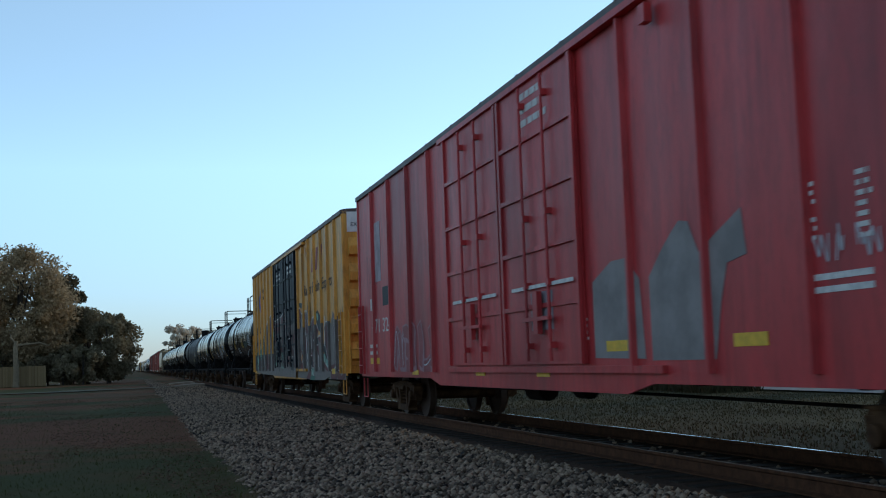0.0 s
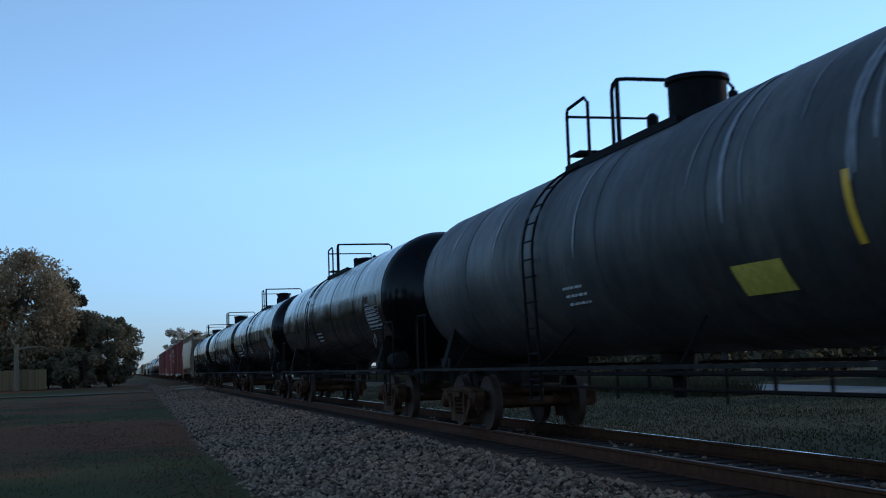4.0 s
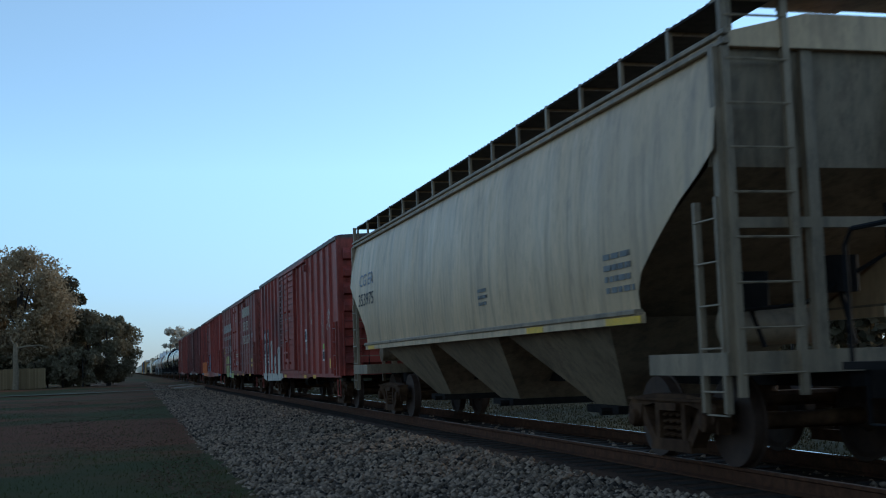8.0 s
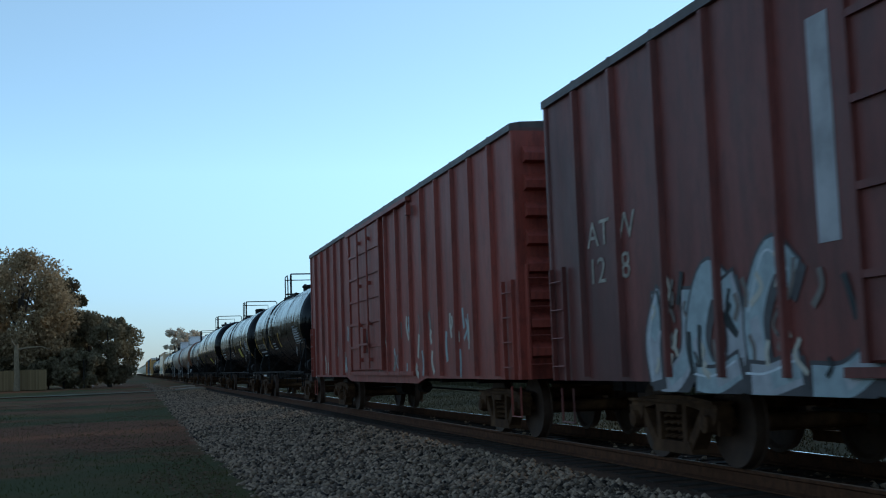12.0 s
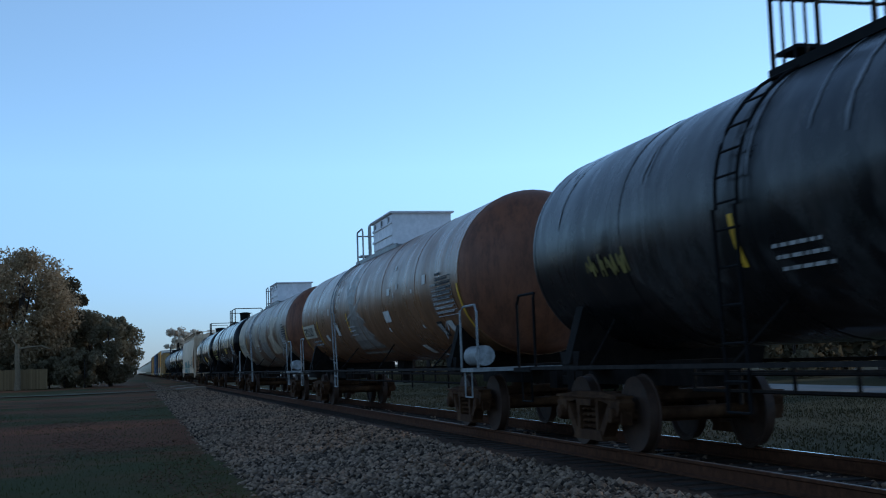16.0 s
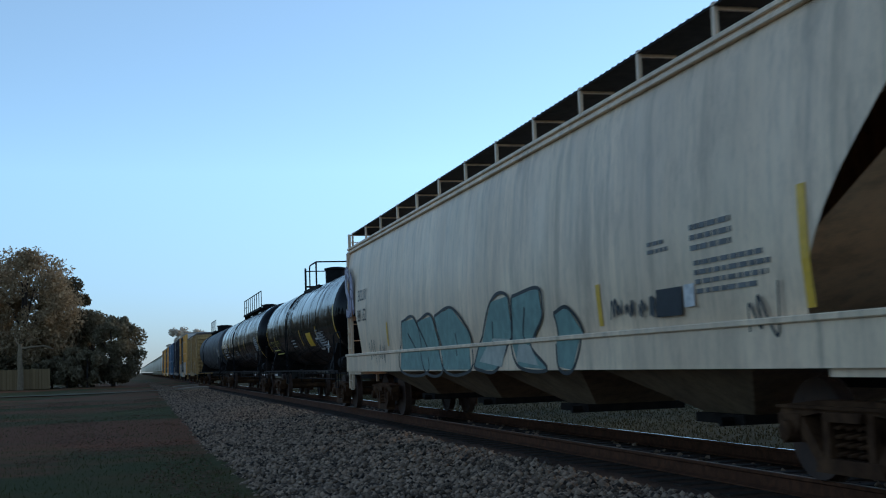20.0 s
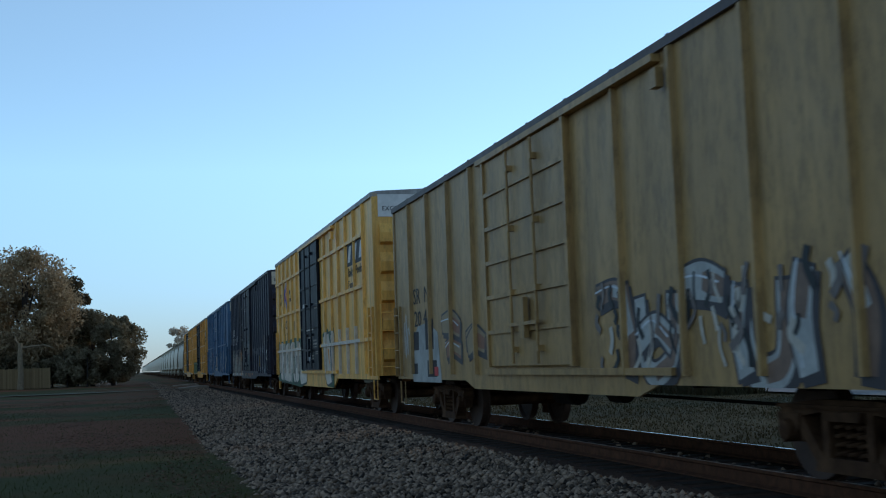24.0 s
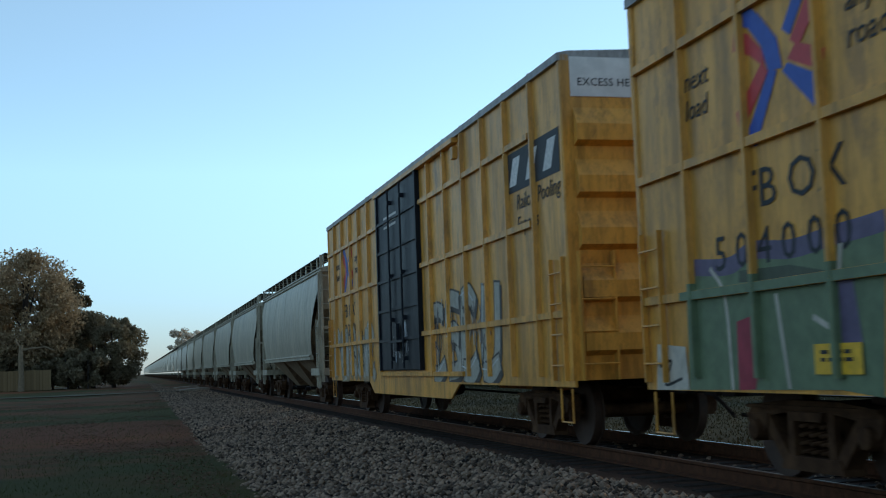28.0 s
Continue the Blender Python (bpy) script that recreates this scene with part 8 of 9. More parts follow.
drawn(c1, -1.503, None, (
    ('grey', 0, [(7.73, 0.78), (8.01, 2.75), (6.61, 3.07), (4.38, 2.59), (4.02, 1.98), (1.30, 1.71), (0.24, 1.47), (-0.13, 0.90), (3.85, 0.82)]),
    ('maroon', 0, [(6.61, 3.04), (8.00, 2.72), (7.95, 2.31), (6.97, 2.58), (6.27, 2.21), (5.84, 2.44)]),
    ('maroon', 0, [(4.04, 2.10), (4.67, 2.07), (5.64, 1.06), (4.91, 1.01)]),
    ('maroon', 0, [(7.30, 1.95), (7.89, 1.93), (7.77, 1.05), (7.01, 1.36)]),
    ('teal', 0, [(6.75, 2.49), (7.56, 2.39), (7.51, 1.75), (6.85, 1.75)]),
    ('dteal', 0, [(0.26, 1.61), (3.74, 1.94), (3.68, 1.47), (0.54, 1.14)]),
    ('teal', 0, [(1.27, 1.52), (2.85, 1.67), (2.81, 1.41), (1.43, 1.27)]),
    ('white', 0.035, [(4.04, 2.10), (4.27, 2.60), (6.61, 3.07), (7.61, 2.75)]),
    ('white', 0.03, [(6.75, 2.49), (7.57, 2.42), (7.51, 1.75)]),
    ('dark', 0.05, [(4.30, 2.09), (3.42, 1.65), (3.89, 1.07)]),
))
drawn(cE, -1.512, None, (
    ('wall', 0, [(2.11, 0.66), (2.65, 1.09), (2.91, 1.94), (3.58, 2.20), (4.13, 2.14), (4.33, 1.58), (5.35, 1.65), (5.75, 1.92), (6.50, 1.88), (6.59, 1.34), (7.06, 0.80), (6.34, 0.70)]),
    ('wall', 0, [(0.89, 1.10), (2.07, 2.09), (2.55, 2.06), (1.86, 0.66), (0.84, 0.76)]),
    ('dark', 0.06, [(3.12, 1.20), (3.44, 1.82), (3.91, 2.08)]),
    ('dark', 0.06, [(3.71, 0.68), (4.02, 1.39), (5.05, 1.64)]),
    ('dark', 0.07, [(4.51, 1.09), (5.00, 1.29), (5.33, 0.97)]),
    ('dark', 0.06, [(5.73, 0.71), (5.46, 1.36), (5.98, 1.81)]),
    ('dark', 0.05, [(2.64, 0.99), (4.18, 1.09)]),
    ('dark', 0, [(5.10, 1.18), (5.65, 1.17), (5.54, 0.87), (5.17, 0.91)]),
    ('dark', 0.05, [(6.47, 1.17), (6.61, 0.72)]),
    ('dark', 0.05, [(1.33, 1.21), (2.11, 1.64)]),
))
drawn(cF, -1.503, None, (
    ('lime', 0, [(1.80, 1.43), (2.75, 1.88), (4.30, 1.91), (4.42, 1.16), (4.15, 0.75), (2.82, 0.73), (1.92, 1.04)]),
    ('pblue', 0, [(4.41, 1.85), (4.87, 1.91), (5.23, 1.74), (5.28, 1.15), (5.75, 1.07), (5.59, 0.73), (4.45, 0.75)]),
    ('lime', 0, [(5.32, 1.46), (6.04, 1.51), (6.75, 1.10), (7.23, 0.99), (7.10, 0.71), (5.70, 0.69), (5.87, 1.07)]),
    ('wall', 0, [(6.68, 1.42), (6.99, 1.45), (7.05, 1.13), (6.85, 1.13)]),
    ('dark', 0.06, [(1.69, 1.18), (2.54, 1.09), (3.14, 0.73)]),
    ('dark', 0.06, [(3.45, 0.74), (3.44, 1.17), (3.80, 1.16), (3.89, 0.74)]),
    ('dark', 0.06, [(4.45, 0.75), (4.45, 1.16), (4.89, 1.07), (5.04, 1.23), (5.40, 1.15), (5.30, 0.76)]),
    ('dark', 0.07, [(5.79, 0.84), (5.99, 1.14), (6.64, 1.06)]),
    ('dark', 0.04, [(4.33, 1.90), (4.37, 1.16)]),
    ('dark', 0, [(5.25, 1.85), (6.04, 1.85), (6.03, 1.48), (5.25, 1.46)]),
    ('dark', 0.09, [(6.49, 1.57), (6.55, 1.21), (6.21, 1.14)]),
    ('dark', 0.05, [(1.80, 1.43), (2.75, 1.88), (4.30, 1.91)]),
    ('wall', 0.04, [(4.18, 1.82), (4.17, 1.33)]),
))
drawn(cG, -1.504, None, (
    ('cream', 0, [(2.30, 0.77), (2.39, 1.44), (2.55, 1.84), (3.09, 1.78), (3.36, 1.48), (3.61, 1.89), (4.18, 1.89), (4.79, 1.92), (5.35, 1.85), (5.66, 1.89), (5.95, 1.96), (6.62, 1.96), (7.21, 1.78), (7.27, 1.36), (7.29, 1.09), (7.75, 0.89), (7.75, 0.73)]),
    ('lorange', 0, [(2.46, 1.14), (3.35, 1.41), (5.10, 1.12), (6.26, 1.11), (7.00, 1.04), (7.53, 0.84), (7.63, 0.73), (2.46, 0.74)]),
    ('pink', 0, [(2.66, 1.80), (3.08, 1.74), (3.25, 1.42), (3.11, 1.14), (2.57, 1.14)]),
    ('pink', 0, [(3.61, 1.86), (4.26, 1.85), (4.47, 1.38), (3.89, 1.06), (3.57, 1.27)]),
    ('pink', 0, [(4.70, 1.83), (5.19, 1.86), (5.37, 1.42), (4.81, 1.37)]),
    ('pink', 0, [(5.76, 1.58), (5.94, 1.87), (6.61, 1.88), (7.14, 1.73), (7.17, 1.52), (6.57, 1.55), (6.29, 1.39), (6.02, 1.34)]),
    ('yellow', 0, [(3.92, 1.60), (4.24, 1.66), (4.26, 1.13), (3.90, 1.13)]),
    ('yellow', 0, [(6.71, 1.65), (7.02, 1.69), (7.02, 1.20), (6.39, 1.10)]),
    ('teal', 0, [(6.77, 1.10), (7.01, 1.12), (6.98, 0.87), (6.81, 0.93)]),
    ('dark', 0.07, [(2.38, 1.37), (2.60, 1.84), (3.09, 1.79), (3.35, 1.41), (3.27, 0.78)]),
    ('dark', 0.07, [(3.38, 0.85), (3.36, 1.48), (3.65, 1.89), (4.36, 1.86), (4.57, 1.51), (4.26, 1.13), (3.99, 1.13), (3.97, 1.40)]),
    ('dark', 0.07, [(4.62, 1.86), (4.91, 1.56), (4.79, 1.25), (4.40, 0.80)]),
    ('dark', 0.07, [(5.42, 1.85), (5.29, 1.36), (4.94, 1.12), (5.37, 0.81)]),
    ('dark', 0.08, [(5.61, 1.53), (5.95, 1.90), (6.74, 1.93), (7.20, 1.76), (7.21, 1.36)]),
    ('dark', 0.07, [(6.13, 1.68), (6.17, 1.45), (6.42, 1.38), (6.25, 1.05), (6.48, 0.77)]),
    ('dark', 0.06, [(7.01, 1.10), (7.33, 0.94), (7.63, 0.74)]),
    ('dark', 0.06, [(6.58, 1.10), (6.97, 0.83), (7.20, 0.75)]),
    ('dark', 0.05, [(2.72, 1.43), (3.02, 1.28), (2.75, 0.78)]),
    ('dark', 0.06, [(5.25, 1.05), (6.19, 1.06)]),
    ('white', 0.04, [(2.26, 1.36), (2.47, 1.89), (3.10, 1.85)]),
    ('white', 0.04, [(5.53, 1.50), (5.88, 1.93), (6.69, 1.98), (7.29, 1.80)]),
    ('white', 0.035, [(6.57, 1.55), (6.59, 1.21), (6.16, 0.82)]),
    ('white', 0.035, [(3.66, 1.93), (4.36, 1.91), (4.75, 1.94)]),
    ('white', 0.035, [(7.28, 1.30), (7.51, 1.04), (7.80, 0.89)]),
))
drawn(cQ, -1.55, QX, (
    ('tealq', 0, [(6.79, 2.00), (7.93, 2.01), (8.93, 1.04), (6.54, 1.05)]),
    ('tealq', 0, [(8.16, 1.95), (9.28, 2.00), (9.96, 1.04), (8.58, 1.04)]),
    ('tealq', 0, [(9.49, 1.99), (10.68, 2.08), (11.68, 1.62), (11.76, 1.04), (10.04, 1.04)]),
    ('tealq', 0, [(11.93, 1.08), (12.99, 2.04), (13.84, 2.08), (13.90, 1.55), (13.15, 1.03), (12.25, 1.03)]),
    ('tealq', 0, [(14.05, 2.06), (15.21, 2.10), (15.27, 1.73), (14.76, 1.37), (15.41, 1.03), (14.23, 1.07), (13.89, 1.47)]),
    ('tealq', 0, [(15.72, 1.74), (16.24, 1.79), (16.68, 1.46), (16.34, 1.02), (15.84, 1.06), (15.80, 1.56)]),
    ('dark', 0.05, [(6.79, 2.00), (7.93, 2.01), (8.93, 1.04), (6.54, 1.05), (6.79, 2.00)]),
    ('dark', 0.05, [(8.16, 1.95), (9.28, 2.00), (9.96, 1.04), (8.58, 1.04), (8.16, 1.95)]),
    ('dark', 0.05, [(9.49, 1.99), (10.68, 2.08), (11.68, 1.62), (11.76, 1.04), (10.04, 1.04), (9.49, 1.99)]),
    ('dark', 0.05, [(11.93, 1.08), (12.99, 2.04), (13.84, 2.08), (13.90, 1.55), (13.15, 1.03), (12.25, 1.03), (11.93, 1.08)]),
    ('dark', 0.05, [(14.05, 2.06), (15.21, 2.10), (15.27, 1.73), (14.76, 1.37), (15.41, 1.03), (14.23, 1.07), (13.89, 1.47), (14.05, 2.06)]),
    ('dark', 0.05, [(15.72, 1.74), (16.24, 1.79), (16.68, 1.46), (16.34, 1.02), (15.84, 1.06), (15.80, 1.56), (15.72, 1.74)]),
    ('dark', 0.05, [(7.26, 1.76), (7.85, 1.42)]),
    ('dark', 0.05, [(10.80, 1.65), (10.93, 1.27)]),
    ('dark', 0.05, [(13.01, 1.75), (12.91, 1.41)]),
    ('dark', 0.05, [(14.58, 1.88), (14.41, 1.46), (14.89, 1.44)]),
    ('pale', 0, [(12.26, 1.16), (12.92, 1.50), (13.76, 1.47), (13.43, 1.07)]),
    ('pale', 0, [(14.11, 1.15), (14.28, 1.42), (14.76, 1.35), (15.07, 1.08)]),
))
drawn(s2, -1.503, None, (
    ('green', 0, [(0.20, 0.68), (0.40, 2.10), (2.38, 2.09), (3.61, 2.10), (4.96, 2.14), (6.32, 2.08), (7.48, 2.03), (7.80, 1.99), (7.66, 0.62), (6.33, 0.51)]),
    ('paint', 0, [(0.59, 2.04), (1.63, 2.04), (1.71, 1.62), (1.98, 1.61), (1.97, 2.02), (2.43, 1.97), (2.36, 0.71), (1.93, 0.70), (1.80, 1.29), (1.66, 1.25), (1.58, 0.70), (0.98, 0.74)]),
    ('paint', 0, [(2.29, 1.87), (3.07, 2.01), (3.73, 1.89), (3.85, 0.73), (3.42, 0.64), (2.76, 0.67), (2.26, 0.71)]),
    ('paint', 0, [(3.82, 1.92), (4.43, 2.05), (4.94, 1.98), (4.92, 1.52), (4.61, 1.45), (4.91, 0.82), (5.20, 0.67), (4.64, 0.66), (4.19, 1.22), (4.11, 0.61), (3.84, 0.65)]),
    ('paint', 0, [(5.03, 1.75), (6.20, 1.98), (6.39, 1.79), (6.23, 1.40), (5.83, 0.75), (5.36, 0.64), (5.02, 0.74)]),
    ('paint', 0, [(6.37, 1.68), (7.66, 1.99), (7.78, 1.88), (7.79, 1.36), (7.47, 1.24), (7.69, 1.10), (7.67, 0.68), (6.34, 0.59), (6.15, 0.76)]),
    ('dark', 0.035, [(0.59, 2.04), (1.63, 2.04), (1.71, 1.62), (1.98, 1.61), (1.97, 2.02), (2.43, 1.97), (2.36, 0.71), (1.93, 0.70), (1.80, 1.29), (1.66, 1.25), (1.58, 0.70), (0.98, 0.74), (0.59, 2.04)]),
    ('dark', 0.035, [(2.29, 1.87), (3.07, 2.01), (3.73, 1.89), (3.85, 0.73), (3.42, 0.64), (2.76, 0.67), (2.26, 0.71), (2.29, 1.87)]),
    ('dark', 0.035, [(3.82, 1.92), (4.43, 2.05), (4.94, 1.98), (4.92, 1.52), (4.61, 1.45), (4.91, 0.82), (5.20, 0.67), (4.64, 0.66), (4.19, 1.22), (4.11, 0.61), (3.84, 0.65), (3.82, 1.92)]),
    ('dark', 0.035, [(5.03, 1.75), (6.20, 1.98), (6.39, 1.79), (6.23, 1.40), (5.83, 0.75), (5.36, 0.64), (5.02, 0.74), (5.03, 1.75)]),
    ('dark', 0.035, [(6.37, 1.68), (7.66, 1.99), (7.78, 1.88), (7.79, 1.36), (7.47, 1.24), (7.69, 1.10), (7.67, 0.68), (6.34, 0.59), (6.15, 0.76), (6.37, 1.68)]),
    ('green', 0, [(2.89, 1.62), (3.20, 1.66), (3.24, 1.06), (2.93, 1.02)]),
    ('green', 0, [(6.66, 1.53), (7.34, 1.64), (7.32, 1.44), (6.74, 1.36)]),
    ('green', 0, [(6.71, 1.11), (7.29, 1.24), (7.27, 1.04), (6.75, 0.97)]),
    ('grey', 0, [(5.24, 1.54), (6.10, 1.52), (6.05, 1.12), (5.26, 1.13)]),
    ('dark', 0.04, [(4.45, 1.77), (4.50, 1.53)]),
    ('green', 0, [(11.17, 2.07), (11.64, 2.14), (12.14, 2.20), (12.25, 2.10), (12.49, 2.11), (12.73, 2.13), (13.22, 2.19), (13.03, 0.57), (11.99, 0.59), (11.67, 0.79), (11.28, 1.46)]),
    ('paint', 0, [(11.24, 1.99), (12.25, 2.07), (12.36, 1.95), (12.52, 1.67), (12.58, 0.85), (12.78, 0.73), (11.91, 0.63), (11.58, 0.83), (11.33, 1.46)]),
    ('paint', 0, [(12.60, 2.01), (13.20, 2.05), (13.09, 1.10), (12.89, 1.06), (12.66, 1.57)]),
    ('dark', 0.04, [(11.24, 1.99), (12.25, 2.07), (12.36, 1.95), (12.52, 1.67), (12.58, 0.85), (12.78, 0.73), (11.91, 0.63), (11.58, 0.83), (11.33, 1.46), (11.24, 1.99)]),
    ('dark', 0.04, [(12.60, 2.01), (13.20, 2.05), (13.09, 1.10), (12.89, 1.06), (12.66, 1.57), (12.60, 2.01)]),
    ('orange', 0, [(12.07, 1.65), (12.32, 1.62), (12.40, 1.15), (12.22, 1.29)]),
    ('dark', 0, [(12.51, 1.58), (12.66, 1.57), (13.03, 1.06), (13.01, 0.85), (12.73, 0.89)]),
))
scrawl(s4, 2.6, 0.8, 4.9, 1.5, 200, ('olive', 'pblue', 'pale', 'dark', 'cream'), 306, -1.5015, (0.04, 0.12))
drawn(s4, -1.504, None, (
    ('pale', 0, [(4.76, 1.88), (5.19, 1.89), (5.24, 1.49), (5.15, 1.11), (4.72, 1.14), (4.62, 1.51)]),
    ('olive', 0, [(3.90, 1.77), (4.64, 1.83), (4.65, 1.46), (4.05, 1.43)]),
    ('pale', 0, [(5.82, 2.27), (6.20, 2.39), (6.38, 2.38), (6.32, 1.84), (6.09, 1.82), (5.94, 2.07), (5.82, 2.08)]),
    ('pale', 0, [(6.87, 2.27), (7.13, 2.28), (7.37, 2.12), (7.11, 2.11), (6.84, 2.01), (6.76, 1.68), (6.66, 1.77), (6.77, 2.11)]),
    ('olive', 0, [(5.32, 1.28), (5.80, 1.27), (5.95, 1.03), (5.37, 0.89), (5.19, 1.04)]),
    ('olive', 0, [(6.38, 1.08), (7.25, 1.03), (7.22, 0.82), (6.10, 0.85)]),
    ('olive', 0, [(5.22, 2.19), (6.06, 1.96), (6.03, 1.73), (5.19, 1.89)]),
    ('pink', 0, [(5.26, 2.29), (5.62, 2.15), (5.60, 2.00), (5.33, 2.08)]),
    ('dark', 0, [(5.52, 1.72), (6.24, 1.71), (6.25, 1.37), (5.52, 1.35)]),
    ('pale', 0.07, [(3.24, 1.93), (3.20, 2.18), (3.49, 2.24), (3.67, 2.02), (3.51, 1.86)]),
    ('pale', 0.09, [(3.86, 1.95), (3.96, 2.27), (4.28, 2.32), (4.54, 2.21), (4.48, 2.00), (4.05, 1.96)]),
    ('pale', 0.07, [(3.64, 1.79), (4.29, 1.86), (4.87, 1.92), (5.28, 1.83)]),
    ('cream', 0.08, [(4.37, 1.53), (4.67, 1.20), (4.47, 0.88), (4.85, 0.83), (5.13, 0.99), (5.29, 1.04)]),
    ('cream', 0.07, [(5.37, 0.89), (5.76, 0.94), (5.95, 1.03), (5.88, 1.22)]),
    ('pale', 0.08, [(6.05, 1.17), (6.29, 0.99), (6.52, 0.90)]),
    ('pale', 0.05, [(6.78, 1.16), (6.95, 1.41), (7.24, 1.48)]),
    ('pale', 0.03, [(2.24, 1.24), (2.53, 1.05), (3.11, 0.81), (3.91, 0.77)]),
    ('pale', 0.035, [(1.80, 1.84), (2.92, 1.65), (3.59, 1.33), (4.34, 1.26)]),
    ('dark', 0.05, [(4.02, 2.21), (4.27, 2.21), (4.38, 2.12), (4.13, 2.04)]),
    ('dark', 0.05, [(6.05, 2.29), (6.22, 2.22), (6.16, 2.04), (5.99, 2.16)]),
    ('dark', 0.05, [(6.97, 2.19), (7.18, 2.14)]),
    ('dark', 0.05, [(4.70, 1.88), (4.82, 1.51), (4.66, 1.09)]),
    ('dark', 0.05, [(5.31, 1.88), (5.34, 1.48), (5.19, 1.04)]),
    ('dark', 0.05, [(3.77, 1.78), (4.04, 1.38), (4.46, 1.31)]),
    ('pale', 0.04, [(6.37, 1.70), (6.58, 1.42), (7.02, 1.32), (7.20, 1.40)]),
    ('pale', 0.05, [(4.92, 2.33), (5.12, 2.15), (5.44, 2.32), (5.72, 2.23)]),
))
drawn(s5, -1.504, None, (
    ('sage', 0, [(1.01, 0.83), (1.06, 1.99), (2.36, 2.03), (3.02, 2.06), (3.68, 2.06), (4.13, 2.09), (4.32, 2.09), (4.17, 0.81), (3.62, 0.86)]),
    ('purple', 0.16, [(1.07, 2.02), (1.93, 1.96), (2.36, 2.06), (3.01, 2.01), (3.60, 2.05), (4.05, 2.07), (4.32, 2.09)]),
    ('red', 0, [(2.03, 1.45), (2.29, 1.49), (2.39, 1.09), (2.31, 0.85), (2.01, 0.84)]),
    ('purple', 0, [(3.64, 1.69), (3.87, 1.71), (3.95, 1.20), (3.58, 1.21)]),
    ('wall', 0.05, [(1.58, 1.97), (1.84, 1.67), (1.90, 0.84)]),
    ('wall', 0.05, [(2.74, 1.66), (2.88, 0.86)]),
    ('wall', 0.05, [(3.29, 1.44), (3.60, 1.34), (3.55, 1.61)]),
    ('wall', 0, [(0.26, 0.82), (0.32, 1.29), (0.97, 1.25), (1.01, 0.83)]),
    ('dark', 0.03, [(0.36, 1.06), (0.64, 1.11), (0.47, 0.88), (0.87, 0.94)]),
    ('olive', 0, [(2.14, 1.90), (3.00, 1.88), (3.57, 1.78), (3.32, 1.71), (2.12, 1.80)]),
    ('wall', 0.05, [(3.75, 1.98), (3.70, 1.77)]),
))
scrawl(c1, 0.4, 0.85, 7.2, 1.7, 60, ('maroon', 'dark', 'grey', 'teal', 'dark'), 31, -1.514)
scrawl(c1, 8.3, 0.85, 5.4, 1.8, 72, ('maroon', 'dark', 'grey', 'dark'), 32, -1.572)
scrawl(c1, 14.1, 0.8, 6.0, 2.0, 48, ('dark', 'maroon', 'grey', 'white'), 33, -1.514, (0.03, 0.1))
coats(c1, 0.6, 8.1, 0.95, 1.6, COLS['grey'])
coats(c1, 14.1, 22.5, 0.95, 2.3, COLS['grey'])
coats(cG, 1.95, 7.4, 0.95, 1.7, COLS['lorange'])
coats(s2, 0.7, 7.1, 0.95, 2.0, COLS['paint'], (1.73,))
coats(s2, 11.2, 17.3, 0.95, 2.1, COLS['paint'], (1.73,))
coats(s5, 1.0, 7.0, 0.95, 1.85, COLS['sage'], (1.73,))
rnd = random.Random(77)
top = [(0.15 + 0.27 * k, 1.62 + rnd.uniform(0, 0.5)) for k in range(26)]
drawn(s3, -1.503, None, [("grey", 0, [(0.15, 0.8)] + top + [(6.95, 0.8)])])
for k in range(9):        # letter-sized blocks with dark joints
    u = 0.25 + 0.74 * k
    h = rnd.uniform(1.55, 2.0)
    col = ("wall", "grey", "cream", "wall", "pale", "grey", "wall", "orange", "cream")[k]
    drawn(s3, -1.5055, None, [(col, 0, [(u, 0.86), (u + 0.06, h - 0.3), (u + 0.2, h), (u + 0.55, h - rnd.uniform(0, 0.25)), (u + 0.64, 1.2), (u + 0.6, 0.84)]),
                              ("dark", 0.05, [(u + 0.02, 0.9), (u + 0.05, h - 0.3), (u + 0.22, h), (u + 0.56, h - 0.15), (u + 0.66, 1.1)]),
                              ("dark", 0.04, [(u + 0.22, 0.95), (u + 0.3, 1.3), (u + 0.24, h - 0.3)])])
scrawl(s3, 0.2, 0.8, 6.9, 1.35, 300, ('grey', 'cream', 'olive', 'wall', 'pale', 'dark', 'wall', 'cream', 'pale'), 301, -1.5095, (0.03, 0.11))
scrawl(s3, 5.2, 0.85, 1.7, 1.3, 24, ('lorange', 'orange', 'cream'), 302, -1.5205, (0.04, 0.1))
drawn(s3, -1.5625, None, [("dark", 0, [(7.6, 1.1), (7.6, 2.2), (8.2, 2.45), (9.0, 2.3), (9.9, 2.5), (11.2, 2.4), (11.3, 1.1)]),
                          ("grey", 0, [(7.75, 1.75), (7.9, 2.3), (8.3, 2.36), (8.5, 1.8)]), ("grey", 0, [(8.6, 1.7), (8.7, 2.2), (9.2, 2.25), (9.3, 1.7)]),
                          ("pblue", 0, [(9.45, 1.75), (9.5, 2.3), (10.1, 2.35), (10.2, 1.8)]), ("grey", 0, [(10.35, 1.7), (10.4, 2.3), (11.0, 2.3), (11.05, 1.75)])])
scrawl(s3, 7.7, 1.15, 3.4, 1.35, 90, ('olive', 'dark', 'pblue', 'grey', 'dark'), 303, -1.568, (0.04, 0.12))
scrawl(s3, 7.4, 0.72, 4.2, 0.3, 40, ('cream', 'grey', 'lorange', 'olive'), 313, -1.503, (0.05, 0.1))
coats(s3, 0.2, 6.9, 0.95, 1.75, COLS['grey'])
panel(s3, 9.2, 9.55, 2.85, 3.12, WHITE, -1.563, "label_plate")
panel(s3, 5.95, 6.2, 2.5, 2.62, WHITE, -1.503, "label_plate")
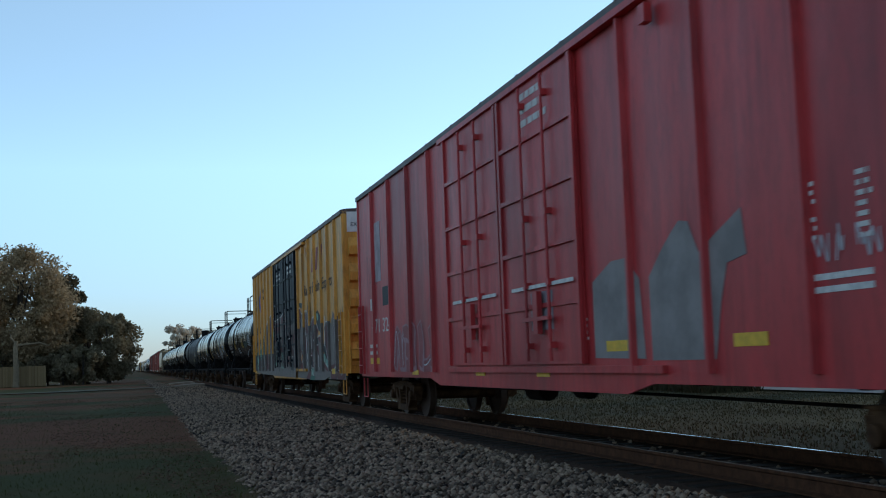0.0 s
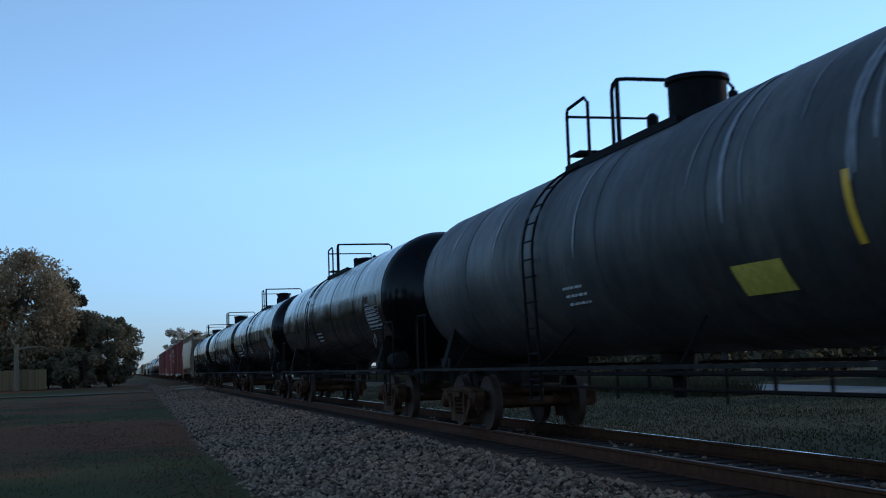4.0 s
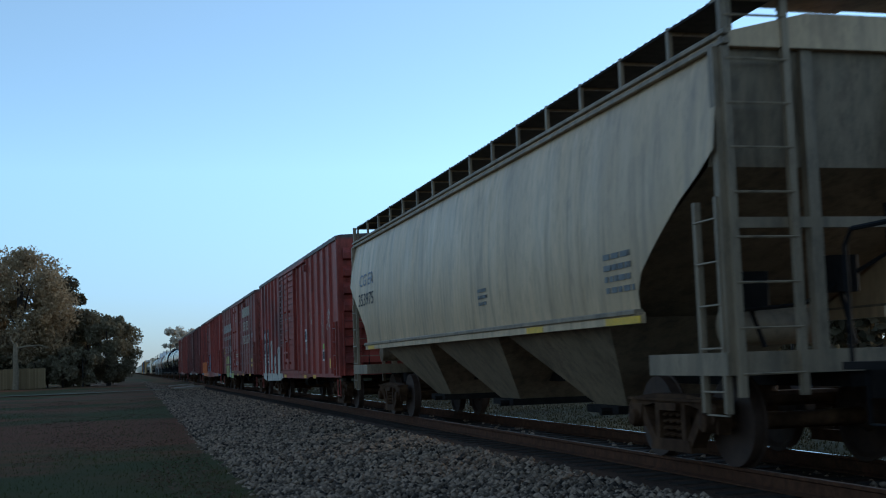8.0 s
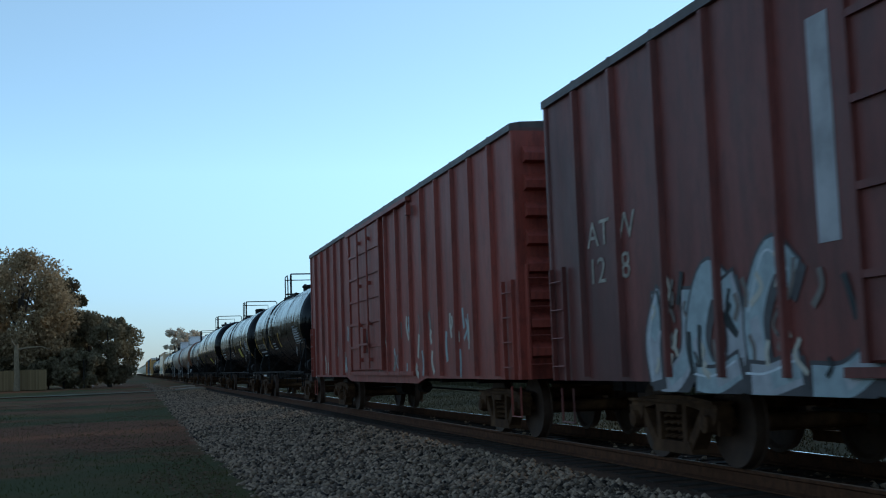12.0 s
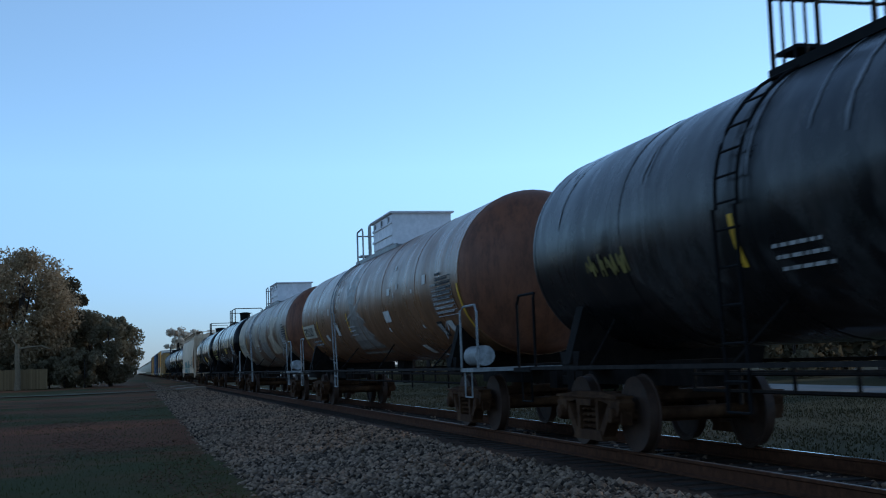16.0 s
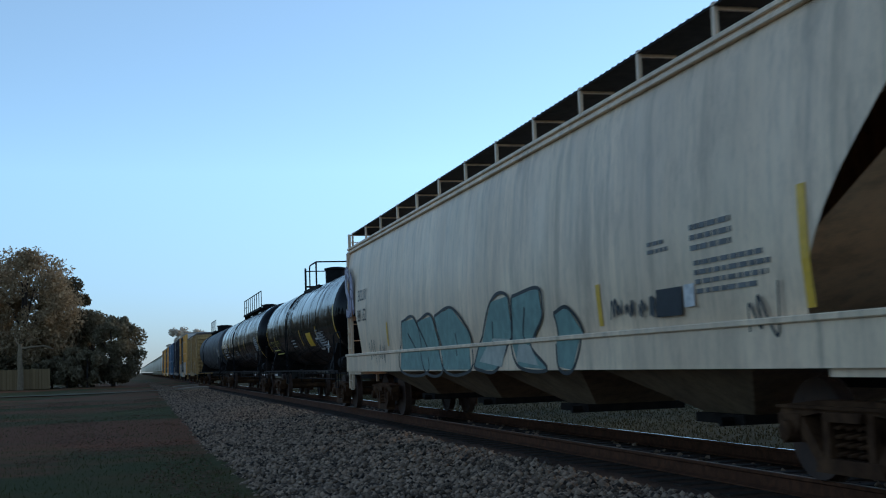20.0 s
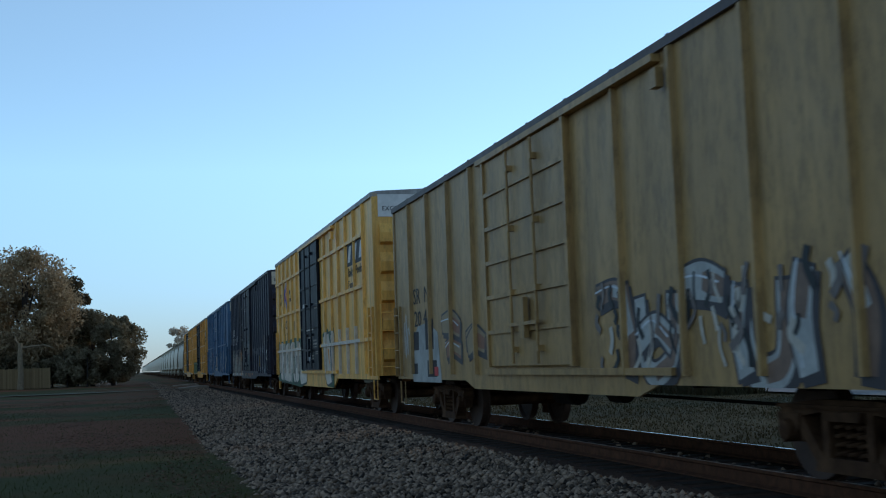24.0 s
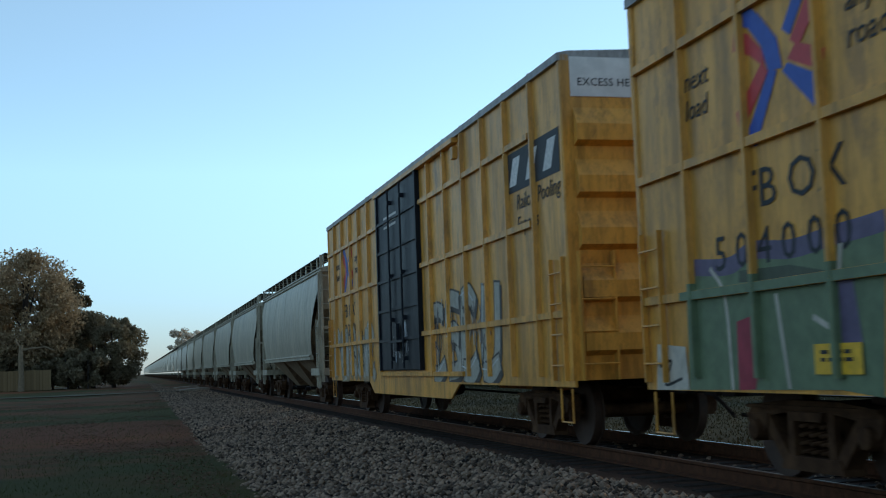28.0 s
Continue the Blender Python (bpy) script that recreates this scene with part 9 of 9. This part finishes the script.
panel(s3, 3.45, 3.75, 2.55, 2.85, WHITE, -1.503, "label_plate")
panel(s3, 3.49, 3.71, 2.59, 2.81, BLACKINK, -1.508, "label_field")
PALEBLUE = plain("bleached_blue", (0.16, 0.21, 0.26), 0.55, 0.4, 3, 0.08)
for u, w, z0, z1 in ((2.2, 0.7, 3.3, 4.5), (4.4, 0.5, 2.75, 4.6), (5.6, 0.35, 3.4, 4.7), (13.0, 0.3, 2.9, 4.6), (16.2, 0.4, 2.7, 4.0), (0.5, 0.3, 2.8, 4.0)):
    patch(s4, [(u, z0), (u + w * 0.2, z0 - 0.2), (u + w * 0.7, z0 + 0.05), (u + w, z0 - 0.1), (u + w * 0.9, z1), (u + w * 0.4, z1 - 0.15), (u + 0.05, z1 - 0.3)], PALEBLUE, thick=0.003)
RUSTPATCH = plain("rust_patch", (0.2, 0.075, 0.03), 0.8, 0.4, 5, 0.1)
patch(s4, [(5.0, 3.5), (5.2, 3.4), (5.3, 4.3), (5.1, 4.4), (4.95, 4.0)], RUSTPATCH, thick=0.003)
scrawl(s4, 11.5, 0.85, 6.8, 1.4, 220, ('pblue', 'olive', 'cream', 'pale', 'dark'), 304)
scrawl(s5, 11.9, 0.9, 5.6, 1.3, 60, ('dark', 'wall', 'olive', 'grey'), 307, -1.512, (0.03, 0.07))
scrawl(s6, 11.8, 0.9, 3.8, 1.4, 40, ('wall', 'dark', 'grey'), 308, -1.512, (0.03, 0.07))
scrawl(s6, 0.7, 0.9, 5.4, 1.2, 50, ('wall', 'dark', 'grey', 'olive'), 309, -1.512, (0.03, 0.08))
scrawl(cH, 3.0, 0.9, 3.8, 1.1, 40, ('grey', 'wall', 'dark'), 310, -1.512, (0.03, 0.08))
scrawl(s1, 11.0, 0.9, 5.5, 1.1, 50, ('wall', 'dark', 'grey'), 311, -1.512, (0.04, 0.1))
scrawl(cF, 12.9, 1.0, 5.0, 1.3, 40, ('grey', 'cream'), 312, -1.506, (0.02, 0.05))
for k, z in enumerate((1.99, 2.37, 2.75, 2.94)):
    panel(cE, 7.35 + 0.2 * (k % 2), 9.2 + 0.5 * (k % 3), z + 0.01, z + 0.03, GREYOUT, -1.601, "scuff", thick=0.003)
scrawl(cE, 12.75, 1.2, 0.65, 1.05, 16, ('wall', 'grey'), 320, -1.503, (0.03, 0.08))
scrawl(cE, 13.75, 2.35, 0.95, 0.5, 14, ('wall', 'cream'), 321, -1.503, (0.025, 0.06))
scrawl(cE, 16.0, 1.75, 0.75, 1.0, 14, ('grey', 'wall'), 322, -1.503, (0.015, 0.03))
scrawl(cE, 17.0, 2.1, 0.5, 0.6, 9, ('wall',), 323, -1.503, (0.025, 0.06))
panel(cE, 12.78, 13.15, 1.92, 2.3, WHITE, -1.51, "label_plate")
panel(cE, 12.84, 13.09, 1.98, 2.24, BLACKINK, -1.515, "label_field")
scrawl(cI, 1.5, 0.85, 16.0, 1.3, 60, ('pblue', 'grey', 'wall'), 305)


def motions():
    """The train rolls towards the camera at an even speed."""
    for car, mid in CARS:
        walk(car, [(t, pose(TRACK, mid - SPEED * (t - 14), RAIL)) for t in (0, 14, 28)])


motions()
